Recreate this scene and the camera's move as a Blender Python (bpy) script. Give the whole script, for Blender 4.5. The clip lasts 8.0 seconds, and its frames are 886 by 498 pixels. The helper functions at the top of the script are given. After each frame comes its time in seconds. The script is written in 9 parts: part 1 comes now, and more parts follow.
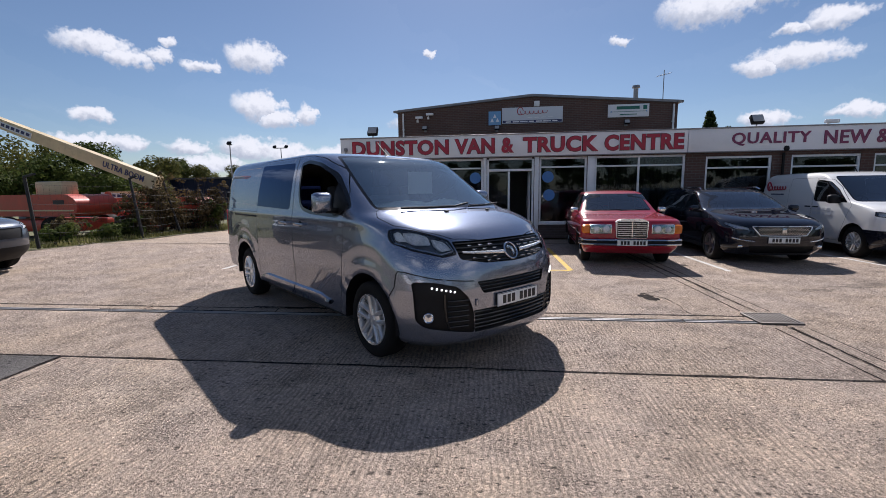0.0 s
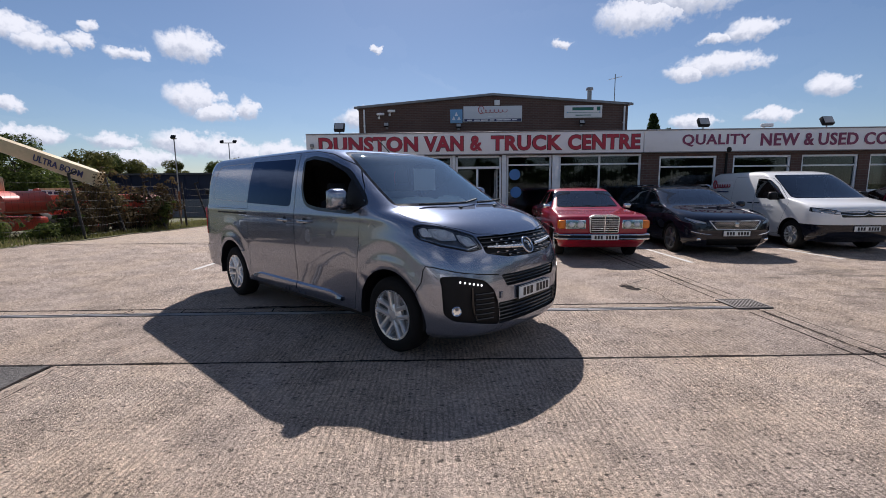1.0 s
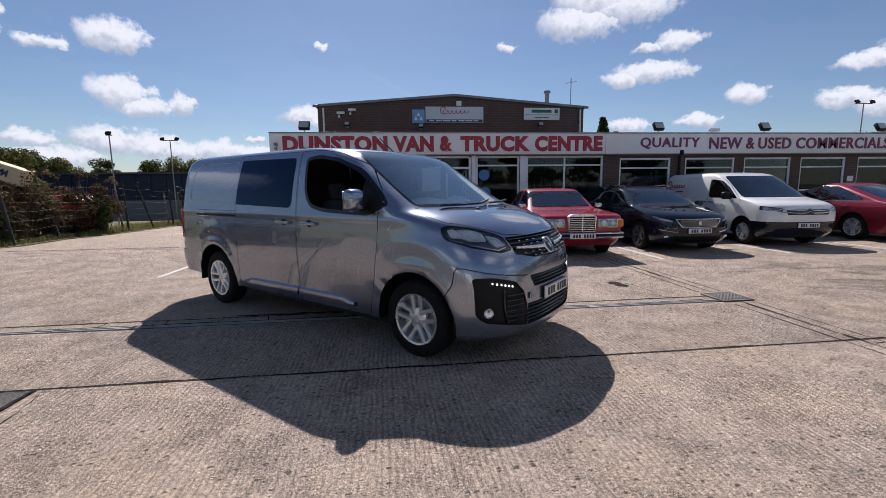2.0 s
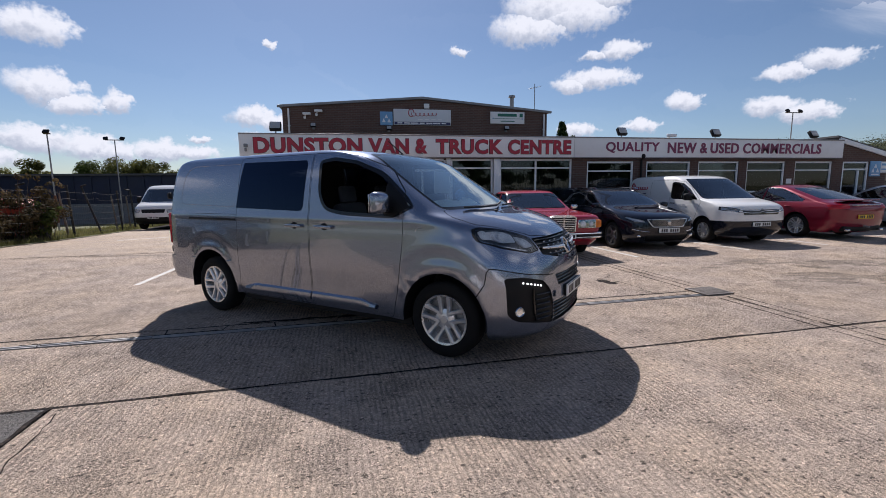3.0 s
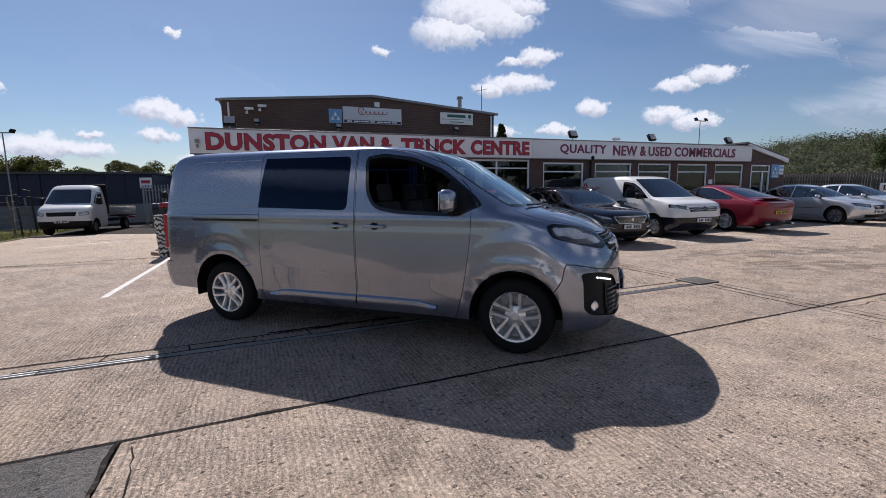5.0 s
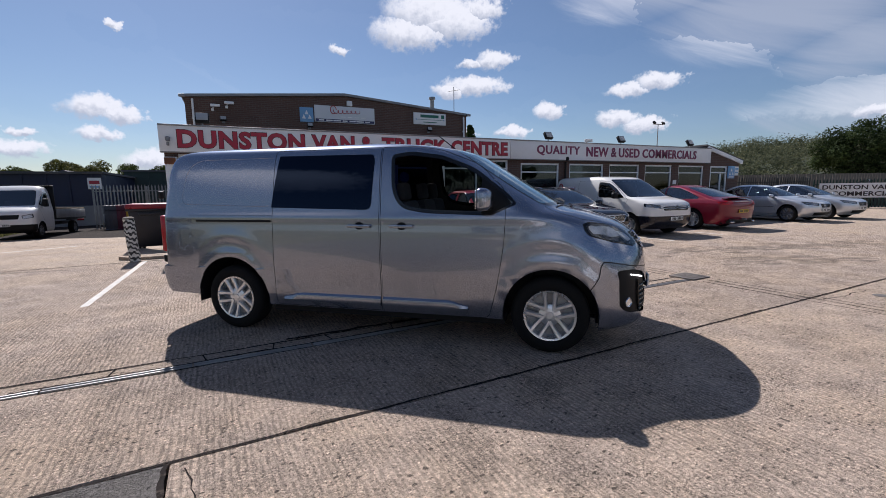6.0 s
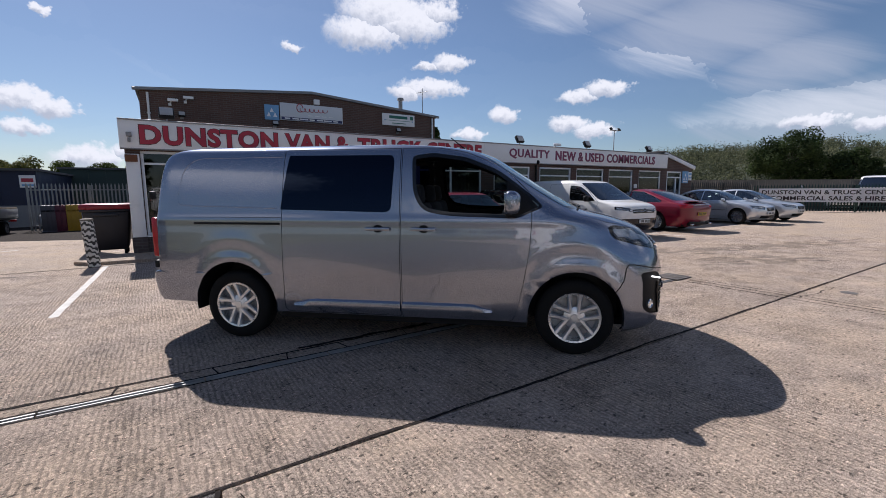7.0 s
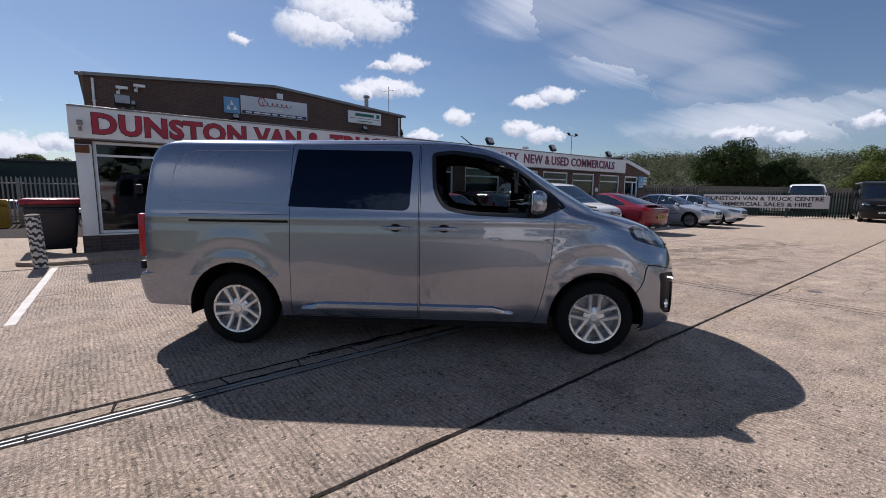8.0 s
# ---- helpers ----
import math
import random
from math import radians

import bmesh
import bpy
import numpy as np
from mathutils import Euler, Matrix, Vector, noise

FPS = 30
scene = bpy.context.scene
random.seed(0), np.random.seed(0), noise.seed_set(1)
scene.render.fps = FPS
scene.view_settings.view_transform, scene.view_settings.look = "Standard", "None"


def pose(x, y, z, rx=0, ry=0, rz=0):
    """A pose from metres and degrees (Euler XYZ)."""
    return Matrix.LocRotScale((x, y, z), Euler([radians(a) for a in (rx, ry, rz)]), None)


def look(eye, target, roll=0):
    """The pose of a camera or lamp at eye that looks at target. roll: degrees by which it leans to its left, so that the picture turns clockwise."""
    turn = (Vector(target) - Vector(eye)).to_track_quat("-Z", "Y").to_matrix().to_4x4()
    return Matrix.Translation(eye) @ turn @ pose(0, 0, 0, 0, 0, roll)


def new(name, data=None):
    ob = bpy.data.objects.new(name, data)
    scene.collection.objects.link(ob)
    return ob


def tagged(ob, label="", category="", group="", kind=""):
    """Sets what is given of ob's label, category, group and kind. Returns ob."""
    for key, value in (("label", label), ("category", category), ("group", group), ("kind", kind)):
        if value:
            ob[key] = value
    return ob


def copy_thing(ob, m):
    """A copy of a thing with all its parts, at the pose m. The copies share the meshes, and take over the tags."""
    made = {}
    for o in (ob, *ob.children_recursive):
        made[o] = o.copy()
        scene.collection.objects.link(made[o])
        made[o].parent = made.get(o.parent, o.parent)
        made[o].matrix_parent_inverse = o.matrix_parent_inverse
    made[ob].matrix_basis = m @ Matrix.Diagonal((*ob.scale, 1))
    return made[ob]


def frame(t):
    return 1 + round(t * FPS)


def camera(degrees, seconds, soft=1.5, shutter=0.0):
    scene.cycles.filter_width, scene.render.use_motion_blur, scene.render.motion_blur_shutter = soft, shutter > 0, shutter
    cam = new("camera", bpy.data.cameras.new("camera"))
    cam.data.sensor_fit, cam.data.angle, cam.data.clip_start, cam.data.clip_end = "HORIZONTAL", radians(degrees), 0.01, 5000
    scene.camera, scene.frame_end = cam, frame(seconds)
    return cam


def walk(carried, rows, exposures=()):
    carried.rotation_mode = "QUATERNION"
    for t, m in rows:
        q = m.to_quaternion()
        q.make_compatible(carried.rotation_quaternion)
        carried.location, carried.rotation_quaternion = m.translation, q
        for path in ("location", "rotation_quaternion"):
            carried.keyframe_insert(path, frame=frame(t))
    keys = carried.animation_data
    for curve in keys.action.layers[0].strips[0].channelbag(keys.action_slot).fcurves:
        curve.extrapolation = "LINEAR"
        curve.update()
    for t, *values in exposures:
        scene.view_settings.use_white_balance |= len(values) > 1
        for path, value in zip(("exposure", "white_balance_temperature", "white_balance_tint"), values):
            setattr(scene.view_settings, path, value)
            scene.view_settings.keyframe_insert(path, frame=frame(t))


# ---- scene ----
cam = camera(91.0, 8.0, soft=0.75)
PATH = [
    (0, (-0.017, 0.051, 1.471), (-0.288, 2.015, 1.205), -0.7),
    (0.5, (-0.319, -0.095, 1.492), (-0.479, 1.88, 1.216), -0.6),
    (1, (-0.626, -0.083, 1.469), (-0.669, 1.897, 1.189), -0.6),
    (1.5, (-0.949, -0.023, 1.47), (-0.874, 1.956, 1.189), -0.6),
    (3, (-1.885, 0.041, 1.486), (-1.502, 1.985, 1.213), -0.7),
    (3.5, (-2.181, 0.067, 1.48), (-1.71, 1.992, 1.212), -0.7),
    (4, (-2.489, 0.085, 1.487), (-1.936, 1.988, 1.218), -0.7),
    (4.5, (-2.774, 0.255, 1.481), (-2.144, 2.134, 1.208), -0.7),
    (6, (-3.633, 0.748, 1.463), (-2.766, 2.529, 1.19), -0.8),
    (6.5, (-3.846, 0.955, 1.457), (-2.891, 2.691, 1.186), -0.7),
    (7, (-4.126, 1.103, 1.474), (-3.086, 2.79, 1.207), -0.3),
    (7.5, (-4.355, 1.293, 1.445), (-3.226, 2.923, 1.179), 0.2),
    (8, (-4.547, 1.53, 1.45), (-3.335, 3.099, 1.188), 0.7),
]
walk(cam, [(t, look(eye, target, roll)) for t, eye, target, roll in PATH], [(0, 0.62, 6200, 15), (8, 0.62, 6200, 15)])

# ---------------------------------------------------------------- light and sky
SUN_EL, SUN_AZ = 42.6, -3.6          # degrees; azimuth from +y towards +x
world = bpy.data.worlds.new("sky")
scene.world = world
world.use_nodes = True


def link_nodes(tree, a, b):
    tree.links.new(a, b)


def math_node(tree, op, a, b=None, clamp=False):
    n = tree.nodes.new("ShaderNodeMath")
    n.operation, n.use_clamp = op, clamp
    for i, v in enumerate((a, b)):
        if v is None:
            continue
        if isinstance(v, (int, float)):
            n.inputs[i].default_value = v
        else:
            tree.links.new(v, n.inputs[i])
    return n.outputs[0]


def build_sky():
    t = world.node_tree
    t.nodes.clear()
    out = t.nodes.new("ShaderNodeOutputWorld")
    bg = t.nodes.new("ShaderNodeBackground")
    sky = t.nodes.new("ShaderNodeTexSky")
    sky.sky_type = "NISHITA"
    sky.sun_disc = False
    sky.sun_elevation = radians(SUN_EL)
    sky.sun_rotation = radians(SUN_AZ)
    sky.air_density, sky.dust_density, sky.ozone_density = 1.0, 0.25, 3.9
    tc = t.nodes.new("ShaderNodeTexCoord")
    sep = t.nodes.new("ShaderNodeSeparateXYZ")
    t.links.new(tc.outputs["Generated"], sep.inputs[0])
    az = math_node(t, "MULTIPLY", math_node(t, "ARCTAN2", sep.outputs[0], sep.outputs[1]), 57.2958)
    el = math_node(t, "MULTIPLY", math_node(t, "ARCSINE", sep.outputs[2]), 57.2958)
    # cumulus clouds: azimuth, elevation, half width, half height (degrees)
    clouds = [(-44.9, 14.6, 2.7, 1.0), (-42.3, 13.7, 2.2, 0.9), (-38.4, 15.6, 0.8, 0.6), (-39.5, 14.4, 1.2, 0.6), (-35.8, 13.7, 1.7, 0.6), (-30.0, 15.2, 2.8, 1.4),
              (-45.8, 7.9, 1.5, 0.7), (-30.1, 10.0, 2.5, 1.5), (-27.7, 8.7, 2.3, 1.0), (-37.7, 5.1, 2.1, 0.8), (-46.5, 5.3, 2.7, 0.8), (-43.3, 5.2, 2.2, 0.7),
              (-31.3, 5.3, 2.8, 1.4), (-27.2, 4.8, 2.8, 1.2), (-35.6, 3.4, 3.4, 1.0), (-9.3, 16.4, 0.6, 0.4), (13.5, 16.6, 0.9, 0.4), (22.4, 18.7, 4.6, 1.8),
              (27.6, 19.9, 4.6, 2.2), (24.9, 20.9, 5.2, 2.2), (31.0, 20.9, 2.7, 1.2), (32.8, 15.4, 2.3, 0.9), (29.7, 15.1, 1.5, 0.5), (30.1, 12.5, 4.0, 1.1),
              (27.0, 12.0, 2.1, 0.8), (39.4, 9.3, 1.7, 1.0), (51.4, 11.7, 2.4, 0.9), (48.3, 11.0, 2.2, 0.7), (47.4, 7.9, 2.3, 0.9), (50.2, 7.1, 2.4, 0.8),
              (35.0, 7.0, 2.1, 0.7), (-11.5, 8.6, 2.4, 1.1), (-9.4, 8.1, 1.8, 0.8), (-11.7, 6.1, 1.7, 0.7), (-21.0, 4.5, 2.9, 1.1), (-17.9, 4.3, 2.4, 0.8),
              (-17.3, 5.8, 0.9, 0.4), (27.8, 6.9, 2.1, 0.9), (-24.6, 9.1, 1.2, 1.1), (-25.0, 4.2, 2.2, 1.0), (-6.6, 3.5, 3.0, 1.2), (-3.4, 4.4, 1.5, 0.9),
              # from azimuth 88 on: unseen clouds, added for fill light and reflections
              (71.1, 6.6, 2.8, 0.7), (75.5, 6.0, 1.8, 0.6), (81.1, 7.0, 1.3, 0.6), (88, 26, 9, 4), (104, 33, 10, 4), (118, 22, 9, 4), (150, 30, 12, 5), (120, 10, 8, 2.5), (-72, 12, 7, 2.5), (-100, 20, 11, 4), (-138, 14, 12, 4), (-160, 28, 10, 4)]
    comb = t.nodes.new("ShaderNodeCombineXYZ")
    t.links.new(az, comb.inputs[0])
    t.links.new(el, comb.inputs[1])
    flat = comb.outputs[0]

    def sky_noise(scale, detail, rough, dist=0.0, stretch=None):
        n = t.nodes.new("ShaderNodeTexNoise")
        n.inputs["Scale"].default_value, n.inputs["Detail"].default_value, n.inputs["Roughness"].default_value = scale, detail, rough
        n.inputs["Distortion"].default_value = dist
        t.links.new(stretch or flat, n.inputs["Vector"])
        return n

    def vec(op, a, b, c=None):
        n = t.nodes.new("ShaderNodeVectorMath")
        n.operation = op
        for k, v in enumerate((a, b, c)):
            if v is None:
                continue
            if isinstance(v, tuple):
                n.inputs[k].default_value = v
            else:
                t.links.new(v, n.inputs[k])
        return n.outputs["Value"] if op == "DOT_PRODUCT" else n.outputs[0]

    # billowing outlines: the plane is warped at two scales
    lobes, curls = sky_noise(0.55, 3, 0.55), sky_noise(2.1, 4, 0.6)
    warped = vec("ADD", flat, vec("MULTIPLY", vec("SUBTRACT", lobes.outputs["Color"], (0.5, 0.5, 0.5)), (3.2, 1.8, 0.0)))
    warped = vec("ADD", warped, vec("MULTIPLY", vec("SUBTRACT", curls.outputs["Color"], (0.5, 0.5, 0.5)), (0.9, 0.7, 0.0)))
    near, rise = None, None
    for a, e, w, h in clouds:
        p = vec("MULTIPLY_ADD", warped, (1 / w, 1 / h, 0.0), (-a / w, -e / h, 0.0))
        r2 = vec("DOT_PRODUCT", p, p)
        up = vec("DOT_PRODUCT", p, (0.25, 1.0, 0.0))
        if near is None:
            near, rise = r2, up
        else:
            closer = math_node(t, "LESS_THAN", r2, near)
            rise = math_node(t, "ADD", math_node(t, "MULTIPLY", up, closer), math_node(t, "MULTIPLY", rise, math_node(t, "SUBTRACT", 1.0, closer)))
            near = math_node(t, "MINIMUM", near, r2)
    fluff = sky_noise(1.1, 7, 0.62)
    body = math_node(t, "ADD", near, math_node(t, "MULTIPLY", math_node(t, "SUBTRACT", fluff.outputs[0], 0.5), 2.6))
    dens = t.nodes.new("ShaderNodeMapRange")
    dens.interpolation_type = "SMOOTHSTEP"
    for k, v in ((1, 1.75), (2, 0.35), (3, 0.0), (4, 1.0)):
        dens.inputs[k].default_value = v
    t.links.new(body, dens.inputs[0])
    # thin high veils with combed streaks
    stretch = t.nodes.new("ShaderNodeCombineXYZ")
    t.links.new(math_node(t, "MULTIPLY", math_node(t, "ADD", az, math_node(t, "MULTIPLY", el, 1.2)), 0.5), stretch.inputs[0])
    t.links.new(math_node(t, "SUBTRACT", math_node(t, "MULTIPLY", el, 1.6), math_node(t, "MULTIPLY", az, -0.55)), stretch.inputs[1])
    wisps = sky_noise(0.16, 7, 0.62, 0.8, stretch.outputs[0])
    reach = None
    # the veil at azimuth 110 is out of view, added for reflections
    for a, e, w, h in ((62, 16.5, 13, 4.6), (52, 21.5, 13, 4.0), (69, 12.2, 7, 3.2), (73, 7.2, 14, 3.4), (110, 40, 40, 14)):
        p = vec("MULTIPLY_ADD", flat, (1 / w, 1 / h, 0.0), (-a / w, -e / h, 0.0))
        v = math_node(t, "SUBTRACT", 1.0, vec("DOT_PRODUCT", p, p))
        reach = v if reach is None else math_node(t, "MAXIMUM", reach, v)
    vmap = t.nodes.new("ShaderNodeMapRange")
    vmap.interpolation_type = "SMOOTHSTEP"
    for k, v in ((1, 0.25), (2, 1.25), (3, 0.02), (4, 0.62)):
        vmap.inputs[k].default_value = v
    t.links.new(math_node(t, "ADD", math_node(t, "MULTIPLY", math_node(t, "MAXIMUM", reach, -0.3), 0.75), math_node(t, "MULTIPLY", math_node(t, "SUBTRACT", wisps.outputs[0], 0.28), 1.5)), vmap.inputs[0])
    cov = math_node(t, "MAXIMUM", dens.outputs[0], vmap.outputs[0], clamp=True)
    # bright tops, greyer bases
    shade = t.nodes.new("ShaderNodeMapRange")
    shade.interpolation_type = "SMOOTHSTEP"
    shade.inputs[1].default_value, shade.inputs[2].default_value = -0.95, 0.25
    t.links.new(math_node(t, "ADD", rise, math_node(t, "MULTIPLY", math_node(t, "SUBTRACT", fluff.outputs[0], 0.5), 1.6)), shade.inputs[0])
    ccol = t.nodes.new("ShaderNodeMixRGB")
    ccol.inputs[1].default_value, ccol.inputs[2].default_value = CLOUD_LOW, CLOUD_HIGH
    t.links.new(shade.outputs[0], ccol.inputs[0])
    mix = t.nodes.new("ShaderNodeMixRGB")
    t.links.new(cov, mix.inputs[0])
    t.links.new(sky.outputs[0], mix.inputs[1])
    t.links.new(ccol.outputs[0], mix.inputs[2])
    t.links.new(mix.outputs[0], bg.inputs[0])
    bg.inputs[1].default_value = SKY_STRENGTH
    t.links.new(bg.outputs[0], out.inputs[0])


SKY_STRENGTH = 0.048
CLOUD_LOW, CLOUD_HIGH = (6.6, 7.2, 8.4, 1), (11.8, 12.0, 12.5, 1)
build_sky()
sun_data = bpy.data.lights.new("sun", "SUN")
sun_data.energy, sun_data.angle, sun_data.color = 4.3, radians(0.55), (1.0, 0.94, 0.86)
sun = new("sun", sun_data)
to_sun = Vector((math.sin(radians(SUN_AZ)) * math.cos(radians(SUN_EL)), math.cos(radians(SUN_AZ)) * math.cos(radians(SUN_EL)), math.sin(radians(SUN_EL))))
sun.matrix_world = look(to_sun * 60, (0, 0, 0))

# ---------------------------------------------------------------- materials


def principled(name, color, rough=0.5, metal=0.0, spec=0.5):
    m = bpy.data.materials.new(name)
    m.use_nodes = True
    b = m.node_tree.nodes["Principled BSDF"]
    b.inputs["Base Color"].default_value = (*color, 1)
    b.inputs["Roughness"].default_value = rough
    b.inputs["Metallic"].default_value = metal
    b.inputs["Specular IOR Level"].default_value = spec
    return m, m.node_tree, b


def noise_node(t, vec, scale, detail=4, rough=0.55, dist=0.0):
    n = t.nodes.new("ShaderNodeTexNoise")
    n.inputs["Scale"].default_value, n.inputs["Detail"].default_value = scale, detail
    n.inputs["Roughness"].default_value, n.inputs["Distortion"].default_value = rough, dist
    t.links.new(vec, n.inputs["Vector"])
    return n.outputs[0]


def ramp(t, fac, lo, hi, a=0.0, b=1.0):
    n = t.nodes.new("ShaderNodeMapRange")
    n.inputs[1].default_value, n.inputs[2].default_value = lo, hi
    n.inputs[3].default_value, n.inputs[4].default_value = a, b
    t.links.new(fac, n.inputs[0])
    return n.outputs[0]


def mix_rgb(t, fac, a, b, mode="MIX"):
    n = t.nodes.new("ShaderNodeMixRGB")
    n.blend_type = mode
    for i, v in ((0, fac), (1, a), (2, b)):
        if isinstance(v, (int, float)):
            n.inputs[i].default_value = v
        elif isinstance(v, tuple):
            n.inputs[i].default_value = (*v, 1) if len(v) == 3 else v
        else:
            t.links.new(v, n.inputs[i])
    return n.outputs[0]


def bump(t, b, height, strength, dist=0.01):
    n = t.nodes.new("ShaderNodeBump")
    n.inputs["Strength"].default_value, n.inputs["Distance"].default_value = strength, dist
    t.links.new(height, n.inputs["Height"])
    t.links.new(n.outputs[0], b.inputs["Normal"])


def worn(name, color, rough=0.5, metal=0.0, coarse=2.0, fine=60.0, vary=0.25, rel=0.15, spec=0.5, dirt=None, dirt_amount=0.0):
    """A surface with a coarse and a fine variation and a slight relief."""
    m, t, b = principled(name, color, rough, metal, spec)
    tc = t.nodes.new("ShaderNodeTexCoord").outputs["Object"]
    big, small = noise_node(t, tc, coarse, 5), noise_node(t, tc, fine, 3)
    dark = tuple(c * (1 - vary) for c in color)
    light = tuple(min(1, c * (1 + vary * 0.6)) for c in color)
    col = mix_rgb(t, ramp(t, big, 0.3, 0.7), dark, light)
    col = mix_rgb(t, ramp(t, small, 0.3, 0.7, 0.0, 0.35), col, dark)
    if dirt:
        col = mix_rgb(t, ramp(t, noise_node(t, tc, coarse * 2.3, 7, 0.65), 0.52, 0.72, 0, dirt_amount), col, dirt)
    t.links.new(col, b.inputs["Base Color"])
    t.links.new(ramp(t, big, 0.25, 0.75, max(0.02, rough - 0.08), min(1, rough + 0.12)), b.inputs["Roughness"])
    if rel:
        bump(t, b, small, rel, 0.004)
    return m


def car_paint(name, color, flake=0.0, metal=0.0, rough=0.35, coat=1.0, edge=(1.0, 1.0, 1.0), gloss=1.5):
    m, t, b = principled(name, color, rough, metal)
    b.inputs["Specular Tint"].default_value = (*edge, 1)
    tc = t.nodes.new("ShaderNodeTexCoord").outputs["Object"]
    b.inputs["Specular IOR Level"].default_value = 0.12 if max(color) > 0.15 else 0.0
    b.inputs["Coat Weight"].default_value = coat
    b.inputs["Coat IOR"].default_value = gloss
    b.inputs["Coat Roughness"].default_value = 0.035
    dust = noise_node(t, tc, 1.6, 6, 0.6)
    col = mix_rgb(t, ramp(t, dust, 0.35, 0.75, 0.0, 0.025), color, (0.33, 0.29, 0.25))
    if flake:
        v = t.nodes.new("ShaderNodeTexVoronoi")
        v.inputs["Scale"].default_value = 900
        t.links.new(tc, v.inputs["Vector"])
        col = mix_rgb(t, ramp(t, v.outputs["Distance"], 0.0, 0.6, 0.0, flake), col, tuple(min(1, c * 1.5) for c in color))
    t.links.new(col, b.inputs["Base Color"])
    t.links.new(ramp(t, dust, 0.3, 0.8, 0.006, 0.03), b.inputs["Coat Roughness"])
    return m


def glass(name, tint, through_amount=0.9, gloss=0.02, mirror=0.055, ior=1.58, sheen=(0.95, 0.97, 1.0)):
    """Thin pane: tinted see-through, with mirror gloss that grows at grazing angles."""
    m = bpy.data.materials.new(name)
    m.use_nodes = True
    t = m.node_tree
    t.nodes.clear()
    out = t.nodes.new("ShaderNodeOutputMaterial")
    tr = t.nodes.new("ShaderNodeBsdfTransparent")
    tr.inputs[0].default_value = (*[c * through_amount for c in tint], 1)
    gl = t.nodes.new("ShaderNodeBsdfGlossy")
    gl.inputs[0].default_value, gl.inputs[1].default_value = (*sheen, 1), gloss
    fr = t.nodes.new("ShaderNodeFresnel")
    fr.inputs[0].default_value = ior
    mx = t.nodes.new("ShaderNodeMixShader")
    t.links.new(ramp(t, fr.outputs[0], 0, 1, mirror, 1.0), mx.inputs[0])
    t.links.new(tr.outputs[0], mx.inputs[1])
    t.links.new(gl.outputs[0], mx.inputs[2])
    t.links.new(mx.outputs[0], out.inputs[0])
    return m


def tuple_scaled(t, col, k):
    """A colour socket multiplied by a number."""
    return mix_rgb(t, 1.0, col, (k, k, k), "MULTIPLY")


